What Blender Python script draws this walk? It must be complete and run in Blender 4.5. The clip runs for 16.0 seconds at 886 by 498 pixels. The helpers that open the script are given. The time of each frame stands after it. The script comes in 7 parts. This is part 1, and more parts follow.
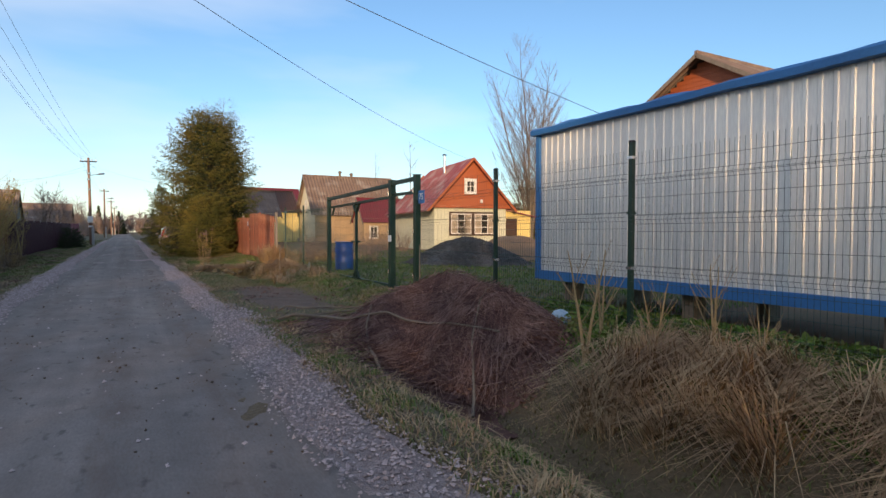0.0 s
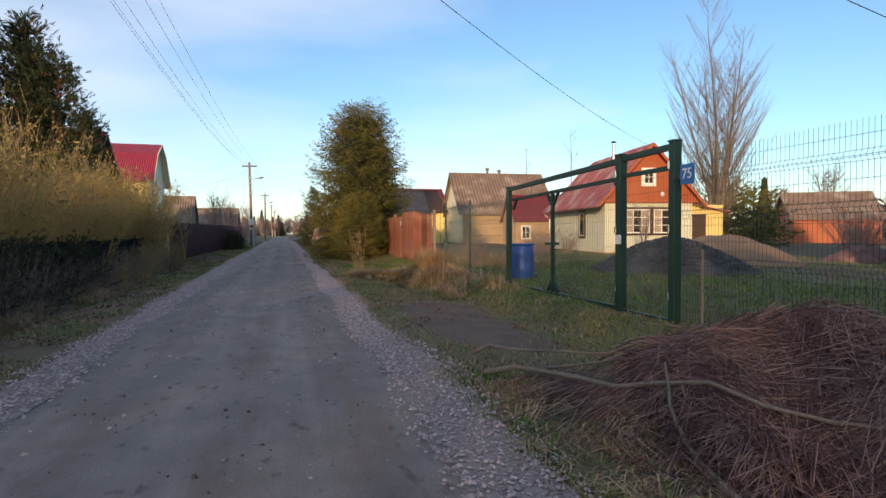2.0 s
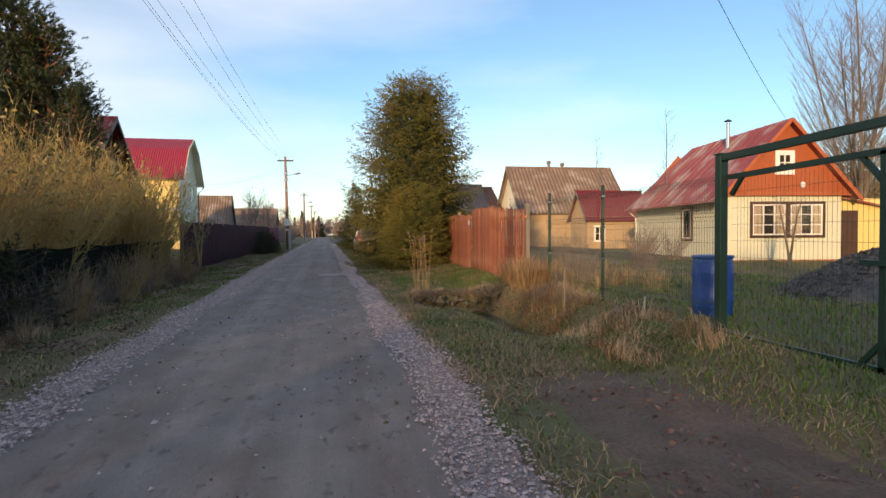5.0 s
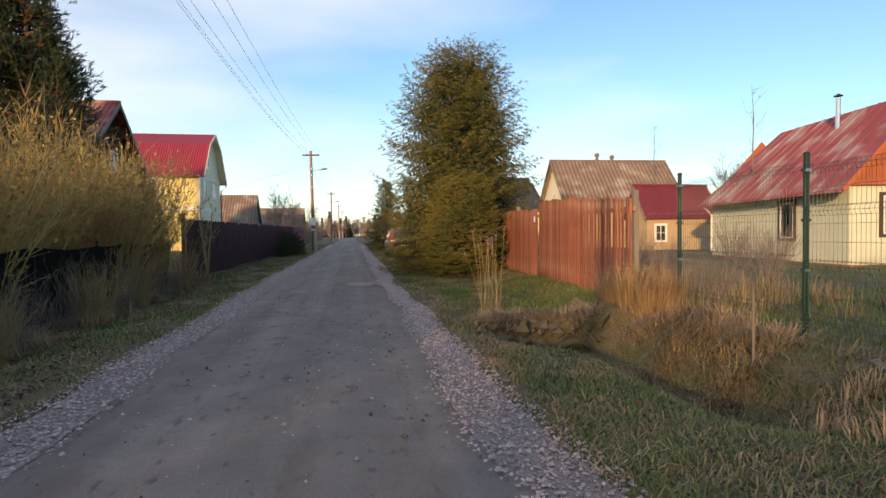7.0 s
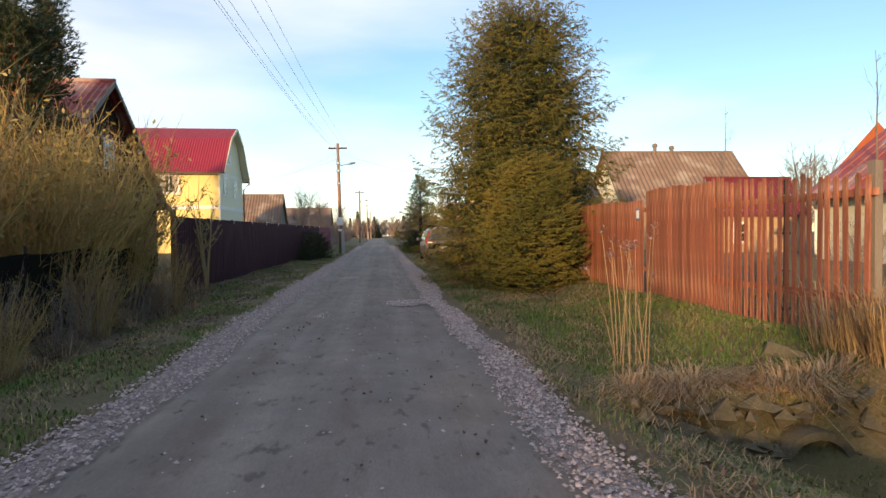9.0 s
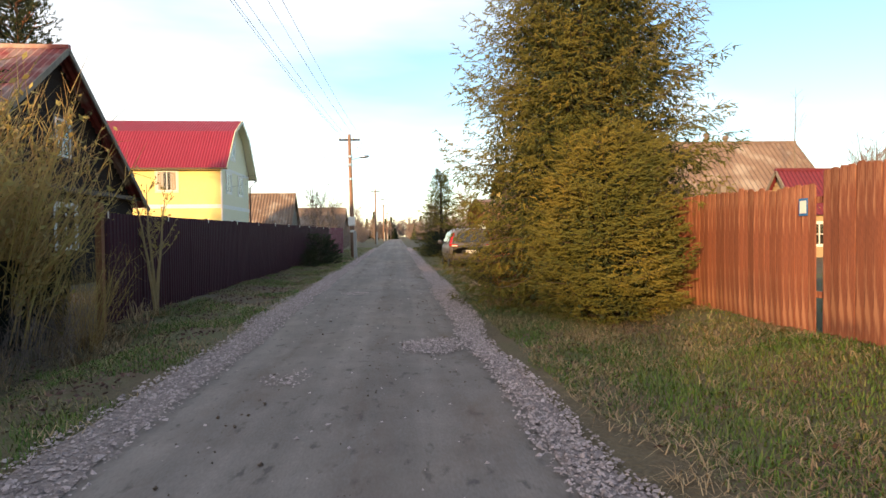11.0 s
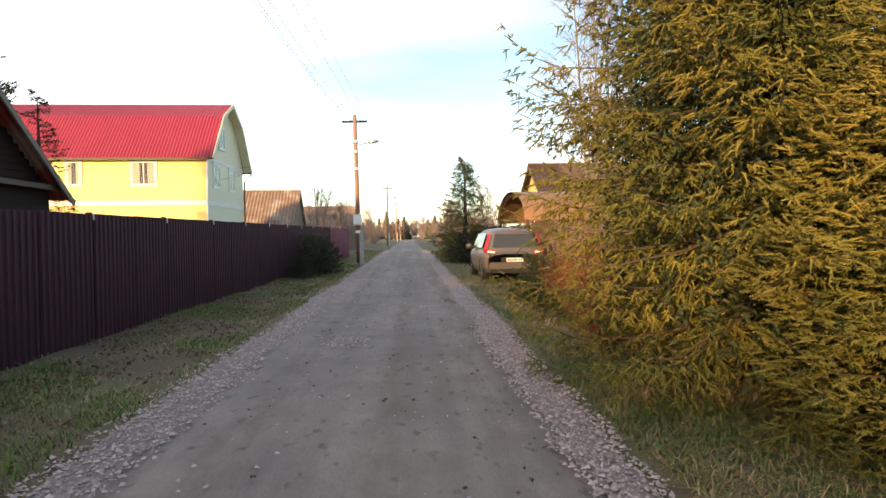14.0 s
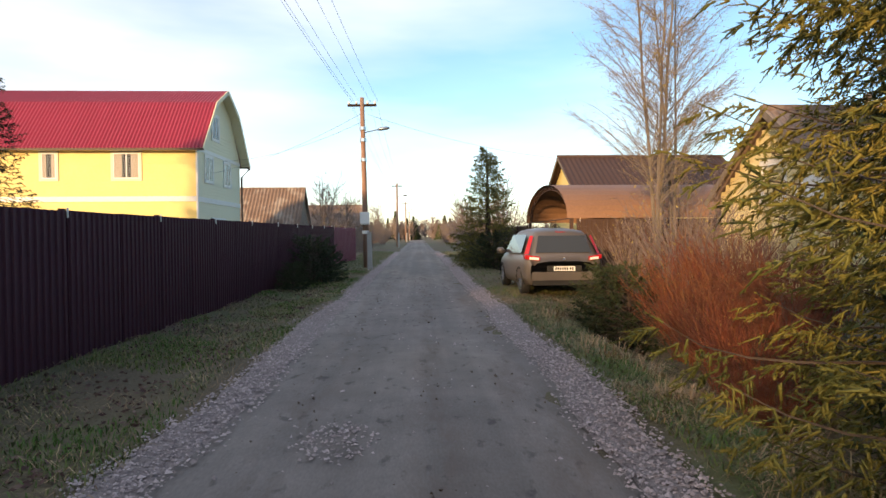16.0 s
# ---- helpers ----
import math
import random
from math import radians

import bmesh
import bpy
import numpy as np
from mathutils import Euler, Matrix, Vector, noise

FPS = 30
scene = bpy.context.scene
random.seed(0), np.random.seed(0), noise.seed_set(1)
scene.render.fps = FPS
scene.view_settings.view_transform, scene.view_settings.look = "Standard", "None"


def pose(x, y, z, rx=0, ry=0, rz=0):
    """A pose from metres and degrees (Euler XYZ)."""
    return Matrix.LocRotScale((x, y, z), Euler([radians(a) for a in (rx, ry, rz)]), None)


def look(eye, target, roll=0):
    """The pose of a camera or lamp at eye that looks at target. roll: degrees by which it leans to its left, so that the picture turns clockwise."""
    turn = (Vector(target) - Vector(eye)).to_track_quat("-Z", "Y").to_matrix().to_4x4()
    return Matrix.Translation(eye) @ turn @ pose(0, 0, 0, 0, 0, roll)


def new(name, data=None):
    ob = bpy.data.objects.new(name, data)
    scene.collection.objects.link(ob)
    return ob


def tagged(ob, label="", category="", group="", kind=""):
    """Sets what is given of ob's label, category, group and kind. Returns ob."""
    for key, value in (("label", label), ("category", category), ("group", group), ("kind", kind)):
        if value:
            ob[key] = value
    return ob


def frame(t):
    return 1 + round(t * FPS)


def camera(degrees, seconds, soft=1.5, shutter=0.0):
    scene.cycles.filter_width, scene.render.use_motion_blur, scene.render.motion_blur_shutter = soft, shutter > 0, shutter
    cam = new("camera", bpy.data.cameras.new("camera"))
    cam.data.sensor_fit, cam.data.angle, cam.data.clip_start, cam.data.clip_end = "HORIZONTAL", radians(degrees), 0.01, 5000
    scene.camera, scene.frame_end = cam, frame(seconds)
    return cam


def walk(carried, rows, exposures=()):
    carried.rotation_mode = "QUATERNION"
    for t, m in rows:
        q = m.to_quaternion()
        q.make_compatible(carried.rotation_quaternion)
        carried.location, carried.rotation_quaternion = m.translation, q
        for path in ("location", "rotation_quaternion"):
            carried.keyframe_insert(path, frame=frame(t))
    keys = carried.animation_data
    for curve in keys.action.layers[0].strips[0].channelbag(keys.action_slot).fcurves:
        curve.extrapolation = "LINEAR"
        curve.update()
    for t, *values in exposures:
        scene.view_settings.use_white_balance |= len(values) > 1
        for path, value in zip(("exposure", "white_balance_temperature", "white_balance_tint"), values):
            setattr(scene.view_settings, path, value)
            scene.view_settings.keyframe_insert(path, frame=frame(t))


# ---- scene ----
cam = camera(76.1, 16.0)
METRES, EYE, TILT, TURN = 32.0, 1.52, -1.55, -29.3
ROWS = [
    (0.0, 0.0, 0.0, 0.0, -0.0, -0.29, 0.64),
    (0.5, -0.0135, 0.0295, 0.0003, 3.68, -0.22, 0.75),
    (1.0, -0.0276, 0.0571, 0.0008, 7.45, -0.18, 0.7),
    (1.5, -0.0428, 0.0853, 0.0016, 11.32, -0.12, 0.69),
    (2.0, -0.0548, 0.1132, 0.0027, 13.67, -0.09, 0.72),
    (2.5, -0.0693, 0.1405, 0.003, 14.7, -0.11, 0.71),
    (3.0, -0.0813, 0.1679, 0.0044, 15.66, -0.06, 0.71),
    (3.5, -0.0957, 0.1955, 0.0059, 16.23, -0.05, 0.7),
    (4.0, -0.1089, 0.2227, 0.007, 16.54, 0.02, 0.72),
    (4.5, -0.1261, 0.2496, 0.0089, 16.95, -0.03, 0.64),
    (5.0, -0.142, 0.2774, 0.01, 17.55, 0.03, 0.68),
    (7.5, -0.2224, 0.4107, 0.0136, 20.69, 0.08, 0.8),
    (8.0, -0.2404, 0.4384, 0.0154, 21.08, 0.09, 0.83),
    (8.5, -0.2568, 0.4659, 0.017, 21.77, 0.13, 0.78),
    (9.0, -0.2733, 0.4925, 0.0172, 22.96, 0.15, 0.8),
    (11.5, -0.35, 0.6336, 0.0238, 24.83, 0.25, 0.72),
    (12.0, -0.3646, 0.6607, 0.0249, 25.09, 0.24, 0.67),
    (12.5, -0.3808, 0.6883, 0.0266, 25.33, 0.18, 0.7),
    (13.0, -0.3969, 0.714, 0.0279, 25.58, 0.26, 0.65),
    (13.5, -0.4151, 0.7409, 0.029, 25.85, 0.17, 0.58),
    (14.0, -0.4303, 0.7678, 0.0306, 25.96, 0.26, 0.73),
    (14.5, -0.4465, 0.7931, 0.033, 26.16, 0.23, 0.59),
    (15.0, -0.4627, 0.8183, 0.0338, 26.36, 0.27, 0.62),
    (15.5, -0.4792, 0.8421, 0.0339, 26.59, 0.26, 0.53),
    (16.0, -0.4958, 0.866, 0.0352, 26.79, 0.3, 0.52),
]
walk(cam, [(t, pose(0, 0, EYE, TILT) @ pose(0, 0, 0, 0, 0, TURN) @ pose(METRES * x, METRES * y, METRES * z, 90 + pitch, roll, yaw)) for t, x, y, z, yaw, pitch, roll in ROWS],
     [(0.0, 0.5, 6500, 10), (2.0, 0.55, 6600, 10), (5.0, 0.65, 7000, 10), (8.5, 0.82, 7300, 10), (11.5, 1.35, 8200, 10), (12.5, 1.5, 8400, 10), (14.0, 1.5, 8300, 10), (14.8, 1.35, 8000, 10), (16.0, 1.02, 7400, 10)])

# ---- world, sun ----
SUN_TO = Vector((-0.50, -0.866, 0.0)).normalized()
SUN_EL = radians(10.0)
world = bpy.data.worlds.new("world")
scene.world = world
world.use_nodes = True
wn, wl = world.node_tree.nodes, world.node_tree.links
wn.clear()
w_out = wn.new("ShaderNodeOutputWorld")
w_bg = wn.new("ShaderNodeBackground")
w_sky = wn.new("ShaderNodeTexSky")
w_sky.sky_type = "NISHITA"
w_sky.sun_disc = False
w_sky.sun_elevation = SUN_EL
w_sky.sun_rotation = math.atan2(SUN_TO.x, SUN_TO.y)
w_sky.air_density, w_sky.dust_density, w_sky.ozone_density = 1.0, 0.25, 3.0
w_co = wn.new("ShaderNodeTexCoord")
w_map = wn.new("ShaderNodeMapping")
w_map.inputs["Scale"].default_value = (0.9, 1.5, 4.2)
w_map.inputs["Rotation"].default_value = (0.15, 0.2, 0.6)
w_noise = wn.new("ShaderNodeTexNoise")
w_noise.inputs["Scale"].default_value = 1.5
w_noise.inputs["Detail"].default_value = 5.0
w_noise.inputs["Roughness"].default_value = 0.48
w_ramp = wn.new("ShaderNodeValToRGB")
w_ramp.color_ramp.elements[0].position = 0.34
w_ramp.color_ramp.elements[1].position = 0.72
w_ramp.color_ramp.elements[1].color = (0.62, 0.62, 0.62, 1)
w_mix = wn.new("ShaderNodeMix")
w_mix.data_type = "RGBA"
w_mix.inputs[7].default_value = (4.3, 4.45, 5.0, 1)
wl.new(w_co.outputs["Generated"], w_map.inputs["Vector"])
wl.new(w_map.outputs[0], w_noise.inputs["Vector"])
w_sep = wn.new("ShaderNodeSeparateXYZ")
w_add = wn.new("ShaderNodeMath")
w_add.operation = "MULTIPLY_ADD"
w_add.inputs[1].default_value = -0.36
wl.new(w_co.outputs["Generated"], w_sep.inputs[0])
wl.new(w_sep.outputs["X"], w_add.inputs[0])
wl.new(w_noise.outputs["Fac"], w_add.inputs[2])
wl.new(w_add.outputs[0], w_ramp.inputs[0])
wl.new(w_ramp.outputs[0], w_mix.inputs[0])
wl.new(w_sky.outputs[0], w_mix.inputs[6])
wl.new(w_mix.outputs[2], w_bg.inputs["Color"])
w_bg.inputs["Strength"].default_value = 0.165
wl.new(w_bg.outputs[0], w_out.inputs[0])

sun_data = bpy.data.lights.new("sun", "SUN")
sun_data.energy = 3.2
sun_data.angle = radians(1.5)
sun_data.color = (1.0, 0.66, 0.36)
sun = new("sun", sun_data)
to_sun = Vector((SUN_TO.x * math.cos(SUN_EL), SUN_TO.y * math.cos(SUN_EL), math.sin(SUN_EL)))
sun.matrix_world = look(to_sun * 60, (0, 0, 0))


# ---- materials ----
def material(name, colour, rough=0.8, metal=0.0, second=None, scale=3.0, fine=40.0, spread=0.25, bump=0.2, island=0.0, per_object=0.0, stretch=(1, 1, 1), stain=None, stain_at=0.6, stain_scale=0.8, bump_dist=0.02, spec=0.5):
    """A surface of colour, mixed with second at two scales of noise, with relief, an optional stain colour and
    lighter and darker pieces (by island or by object)."""
    m = bpy.data.materials.new(name)
    m.use_nodes = True
    n, l = m.node_tree.nodes, m.node_tree.links
    b = n["Principled BSDF"]
    b.inputs["Roughness"].default_value = rough
    b.inputs["Metallic"].default_value = metal
    b.inputs["Specular IOR Level"].default_value = spec
    if second is None:
        second = tuple(c * (1 - spread) for c in colour)
    co = n.new("ShaderNodeTexCoord")
    mp = n.new("ShaderNodeMapping")
    mp.inputs["Scale"].default_value = stretch
    l.new(co.outputs["Object"], mp.inputs["Vector"])
    big = n.new("ShaderNodeTexNoise")
    big.inputs["Scale"].default_value = scale
    big.inputs["Detail"].default_value = 5
    small = n.new("ShaderNodeTexNoise")
    small.inputs["Scale"].default_value = fine
    small.inputs["Detail"].default_value = 4
    for t in (big, small):
        l.new(mp.outputs[0], t.inputs["Vector"])
    add = n.new("ShaderNodeMath")
    add.operation = "ADD"
    l.new(big.outputs["Fac"], add.inputs[0])
    l.new(small.outputs["Fac"], add.inputs[1])
    ramp = n.new("ShaderNodeMapRange")
    ramp.inputs["From Min"].default_value, ramp.inputs["From Max"].default_value = 0.72, 1.28
    l.new(add.outputs[0], ramp.inputs["Value"])
    mix = n.new("ShaderNodeMix")
    mix.data_type = "RGBA"
    mix.inputs[6].default_value, mix.inputs[7].default_value = (*colour, 1), (*second, 1)
    l.new(ramp.outputs[0], mix.inputs[0])
    out = mix.outputs[2]
    if stain:
        sn = n.new("ShaderNodeTexNoise")
        sn.inputs["Scale"].default_value, sn.inputs["Detail"].default_value = stain_scale, 6
        l.new(mp.outputs[0], sn.inputs["Vector"])
        sr = n.new("ShaderNodeMapRange")
        sr.inputs["From Min"].default_value, sr.inputs["From Max"].default_value = stain_at - 0.07, stain_at + 0.07
        l.new(sn.outputs["Fac"], sr.inputs["Value"])
        sm = n.new("ShaderNodeMix")
        sm.data_type = "RGBA"
        sm.inputs[7].default_value = (*stain, 1)
        l.new(sr.outputs[0], sm.inputs[0])
        l.new(out, sm.inputs[6])
        out = sm.outputs[2]
    for amount, node, socket in ((island, "ShaderNodeNewGeometry", "Random Per Island"), (per_object, "ShaderNodeObjectInfo", "Random")):
        if amount:
            src = n.new(node)
            mr = n.new("ShaderNodeMapRange")
            mr.inputs["To Min"].default_value, mr.inputs["To Max"].default_value = 1 - amount, 1 + amount
            l.new(src.outputs[socket], mr.inputs["Value"])
            hv = n.new("ShaderNodeHueSaturation")
            l.new(mr.outputs[0], hv.inputs["Value"])
            l.new(out, hv.inputs["Color"])
            out = hv.outputs[0]
    l.new(out, b.inputs["Base Color"])
    if bump:
        bp = n.new("ShaderNodeBump")
        bp.inputs["Strength"].default_value, bp.inputs["Distance"].default_value = bump, bump_dist
        l.new(add.outputs[0], bp.inputs["Height"])
        l.new(bp.outputs[0], b.inputs["Normal"])
    return m


def leafy(name, one, two, three, rough=0.65, patch=0.6, fleck=0.55):
    """Small leaves, needles and blades: each island takes a colour between three, which also drifts from place to place."""
    m = bpy.data.materials.new(name)
    m.use_nodes = True
    n, l = m.node_tree.nodes, m.node_tree.links
    b = n["Principled BSDF"]
    b.inputs["Roughness"].default_value = rough
    b.inputs["Specular IOR Level"].default_value = 0.25
    g = n.new("ShaderNodeNewGeometry")
    t = n.new("ShaderNodeTexNoise")
    t.inputs["Scale"].default_value = patch
    l.new(g.outputs["Position"], t.inputs["Vector"])
    mx = n.new("ShaderNodeMath")
    mx.operation = "MULTIPLY_ADD"
    mx.inputs[1].default_value, mx.inputs[2].default_value = fleck, -0.5 * fleck
    l.new(g.outputs["Random Per Island"], mx.inputs[0])
    ad = n.new("ShaderNodeMath")
    l.new(mx.outputs[0], ad.inputs[0])
    l.new(t.outputs["Fac"], ad.inputs[1])
    r = n.new("ShaderNodeValToRGB")
    e = r.color_ramp.elements
    e[0].position, e[0].color = 0.2, (*one, 1)
    e[1].position, e[1].color = 0.8, (*three, 1)
    k = e.new(0.5)
    k.color = (*two, 1)
    l.new(ad.outputs[0], r.inputs[0])
    l.new(r.outputs[0], b.inputs["Base Color"])
    return m


ROAD = material("packed_road", (0.235, 0.205, 0.190), 0.92, second=(0.175, 0.152, 0.14), scale=0.5, fine=60, bump=0.5, bump_dist=0.006, stain=(0.26, 0.22, 0.19), stain_at=0.6, stain_scale=0.35, stretch=(1, 0.35, 1))


def add_tracks(m):
    """Long pale and dark streaks that follow the wheels, and darker crumbs of soil."""
    n, l = m.node_tree.nodes, m.node_tree.links
    b = n["Principled BSDF"]
    src = b.inputs["Base Color"].links[0].from_socket
    co = n.new("ShaderNodeTexCoord")
    for stretch, scale, lo, hi, dark, pale in (((1.6, 0.05, 1), 1.6, 0.42, 0.66, 0.86, 1.10), ((1, 0.5, 1), 9.0, 0.60, 0.70, 1.0, 0.55), ((1, 1, 1), 2.2, 0.35, 0.7, 0.86, 1.1)):
        mp = n.new("ShaderNodeMapping")
        mp.inputs["Scale"].default_value = stretch
        t = n.new("ShaderNodeTexNoise")
        t.inputs["Scale"].default_value, t.inputs["Detail"].default_value = scale, 6
        r = n.new("ShaderNodeMapRange")
        for k, v in (("From Min", lo), ("From Max", hi), ("To Min", dark), ("To Max", pale)):
            r.inputs[k].default_value = v
        h = n.new("ShaderNodeHueSaturation")
        l.new(co.outputs["Object"], mp.inputs["Vector"])
        l.new(mp.outputs[0], t.inputs["Vector"])
        l.new(t.outputs["Fac"], r.inputs["Value"])
        l.new(r.outputs[0], h.inputs["Value"])
        l.new(src, h.inputs["Color"])
        src = h.outputs[0]
    l.new(src, b.inputs["Base Color"])


add_tracks(ROAD)


def add_bands(m):
    """Brown crumbly soil on the crown between the wheels and along both tracks."""
    n, l = m.node_tree.nodes, m.node_tree.links
    b = n["Principled BSDF"]
    src = b.inputs["Base Color"].links[0].from_socket
    co = n.new("ShaderNodeTexCoord")
    sep = n.new("ShaderNodeSeparateXYZ")
    l.new(co.outputs["Object"], sep.inputs[0])
    curve = n.new("ShaderNodeValToRGB")
    span = n.new("ShaderNodeMapRange")
    span.inputs["From Min"].default_value, span.inputs["From Max"].default_value = -2.0, 1.5
    l.new(sep.outputs["X"], span.inputs["Value"])
    e = curve.color_ramp.elements
    e[0].position, e[0].color, e[1].position, e[1].color = 0.10, (0, 0, 0, 1), 0.90, (0, 0, 0, 1)
    for at, v in ((0.21, 1.0), (0.30, 0.1), (0.44, 0.1), (0.53, 1.0), (0.62, 0.1), (0.70, 0.1), (0.78, 1.0)):
        e.new(at).color = (v, v, v, 1)
    l.new(span.outputs[0], curve.inputs[0])
    t = n.new("ShaderNodeTexNoise")
    t.inputs["Scale"].default_value, t.inputs["Detail"].default_value, t.inputs["Roughness"].default_value = 3.0, 8, 0.7
    mp = n.new("ShaderNodeMapping")
    mp.inputs["Scale"].default_value = (1, 0.3, 1)
    l.new(co.outputs["Object"], mp.inputs["Vector"])
    l.new(mp.outputs[0], t.inputs["Vector"])
    r = n.new("ShaderNodeMapRange")
    r.inputs["From Min"].default_value, r.inputs["From Max"].default_value, r.inputs["To Max"].default_value = 0.44, 0.62, 0.75
    l.new(t.outputs["Fac"], r.inputs["Value"])
    k = n.new("ShaderNodeMath")
    k.operation = "MULTIPLY"
    l.new(curve.outputs[0], k.inputs[0])
    l.new(r.outputs[0], k.inputs[1])
    mx = n.new("ShaderNodeMix")
    mx.data_type = "RGBA"
    mx.inputs[7].default_value = (0.135, 0.098, 0.08, 1)
    l.new(k.outputs[0], mx.inputs[0])
    l.new(src, mx.inputs[6])
    l.new(mx.outputs[2], b.inputs["Base Color"])


add_bands(ROAD)
SOIL = material("verge_soil", (0.15, 0.115, 0.068), 0.95, second=(0.085, 0.066, 0.04), scale=0.9, fine=25, bump=0.7, bump_dist=0.03, stain=(0.10, 0.105, 0.045), stain_at=0.56, stain_scale=0.4)
GRAVEL = material("crushed_granite", (0.42, 0.345, 0.335), 0.85, second=(0.31, 0.25, 0.25), scale=8, fine=90, island=0.45, bump=0.3)
MUD = material("trodden_mud", (0.15, 0.105, 0.08), 0.95, second=(0.085, 0.06, 0.045), scale=2.5, fine=30, bump=0.9, bump_dist=0.03)
STONE_DARK = material("dark_gravel", (0.11, 0.105, 0.105), 0.9, second=(0.06, 0.058, 0.06), scale=4, fine=30, island=0.4, bump=0.8, bump_dist=0.05)
SAND = material("tan_sand", (0.27, 0.18, 0.11), 0.95, second=(0.2, 0.13, 0.08), scale=2, fine=40, bump=0.4)
STEEL = material("galvanised_sheet", (0.78, 0.78, 0.74), 0.52, 0.5, second=(0.62, 0.62, 0.61), scale=1.4, fine=14, bump=0.08, stretch=(1, 4, 0.5))
BLUE_PAINT = material("blue_paint", (0.03, 0.16, 0.42), 0.5, second=(0.025, 0.13, 0.35), scale=2, fine=30, bump=0.05)
BLUE_PLASTIC = material("blue_plastic", (0.012, 0.085, 0.36), 0.42, second=(0.01, 0.07, 0.30), scale=2, fine=20, bump=0.05)
GREEN_PAINT = material("dark_green_paint", (0.008, 0.032, 0.022), 0.45, second=(0.011, 0.04, 0.027), scale=3, fine=40, bump=0.05)
RED_WOOD = material("red_brown_boards", (0.28, 0.092, 0.05), 0.75, second=(0.14, 0.045, 0.03), scale=2.5, fine=22, per_object=0.30, stretch=(6, 6, 0.6), bump=0.35, bump_dist=0.006, stain=(0.37, 0.17, 0.10), stain_at=0.57, stain_scale=3.0)
BROWN_SHEET = material("dark_brown_sheet", (0.058, 0.014, 0.028), 0.6, 0.0, second=(0.048, 0.012, 0.023), scale=1.2, fine=10, bump=0.03, per_object=0.06, spec=0.3)
PURPLE_SHEET = material("wine_red_sheet", (0.20, 0.035, 0.085), 0.45, second=(0.17, 0.03, 0.07), scale=1.2, fine=10, bump=0.03)
CREAM = material("cream_boards", (0.63, 0.64, 0.50), 0.7, second=(0.55, 0.56, 0.43), scale=1.5, fine=16, stretch=(1, 1, 0.3), bump=0.2, bump_dist=0.004)
ORANGE_WOOD = material("orange_red_boards", (0.40, 0.105, 0.035), 0.65, second=(0.32, 0.08, 0.028), scale=1.5, fine=16, stretch=(1, 1, 0.3), bump=0.2, bump_dist=0.004)
ROOF_WORN = material("worn_red_tin", (0.30, 0.05, 0.045), 0.55, second=(0.22, 0.035, 0.035), scale=1.2, fine=8, bump=0.15, stain=(0.34, 0.22, 0.20), stain_at=0.56, stain_scale=0.9)
ROOF_SLATE = material("weathered_wave_slate", (0.24, 0.17, 0.13), 0.9, second=(0.15, 0.10, 0.08), scale=1.0, fine=12, bump=0.3, stain=(0.30, 0.25, 0.21), stain_at=0.6)
ROOF_RED = material("crimson_tile_sheet", (0.29, 0.022, 0.05), 0.5, second=(0.25, 0.02, 0.042), scale=0.8, fine=6, bump=0.05)
ROOF_MAROON = material("maroon_sheet", (0.16, 0.02, 0.03), 0.5, second=(0.13, 0.018, 0.025), scale=0.8, fine=6, bump=0.05)
YELLOW = material("yellow_siding", (0.80, 0.64, 0.25), 0.6, second=(0.76, 0.60, 0.22), scale=0.8, fine=8, bump=0.04)
PALE_YELLOW = material("pale_yellow_boards", (0.78, 0.66, 0.36), 0.65, second=(0.70, 0.58, 0.30), scale=0.9, fine=10, bump=0.05)
PALE = material("pale_siding", (0.74, 0.70, 0.52), 0.6, second=(0.70, 0.66, 0.48), scale=0.8, fine=8, bump=0.04)
WHITE = material("white_paint", (0.78, 0.77, 0.74), 0.55, spread=0.08, scale=3, fine=30, bump=0.05)
DARK_WOOD = material("dark_brown_boards", (0.030, 0.018, 0.014), 0.75, second=(0.022, 0.013, 0.010), scale=2, fine=20, stretch=(1, 1, 5), bump=0.3, spec=0.15)
DARK_TRIM = material("dark_brown_trim", (0.07, 0.035, 0.022), 0.6, spread=0.3, scale=4, fine=30, bump=0.1)
PLASTER = material("ochre_plaster", (0.46, 0.33, 0.20), 0.9, second=(0.38, 0.27, 0.16), scale=1, fine=18, bump=0.2, stain=(0.30, 0.24, 0.18), stain_at=0.62)
GREY_WOOD = material("grey_weathered_wood", (0.24, 0.20, 0.165), 0.85, second=(0.15, 0.125, 0.10), scale=2, fine=25, stretch=(5, 5, 0.6), bump=0.3, per_object=0.2)
POLE_WOOD = material("weathered_pole", (0.30, 0.17, 0.12), 0.85, second=(0.22, 0.13, 0.09), scale=3, fine=25, stretch=(4, 4, 0.4), bump=0.3, stain=(0.42, 0.38, 0.34), stain_at=0.66, stain_scale=2.0)
CONCRETE = material("grey_concrete", (0.40, 0.39, 0.37), 0.9, spread=0.25, scale=2, fine=30, bump=0.3)
BLACK = material("black_rubber", (0.018, 0.018, 0.018), 0.75, spread=0.3, scale=5, fine=40, bump=0.1)
WIRE = material("grey_cable", (0.045, 0.05, 0.06), 0.6, spread=0.2, scale=5, fine=40, bump=0.0)
CAR_PAINT = material("grey_brown_car_paint", (0.15, 0.133, 0.122), 0.36, 0.4, spread=0.06, scale=2, fine=30, bump=0.0)
CHROME = material("metal", (0.6, 0.6, 0.6), 0.25, 1.0, spread=0.05, scale=5, fine=40, bump=0.0)
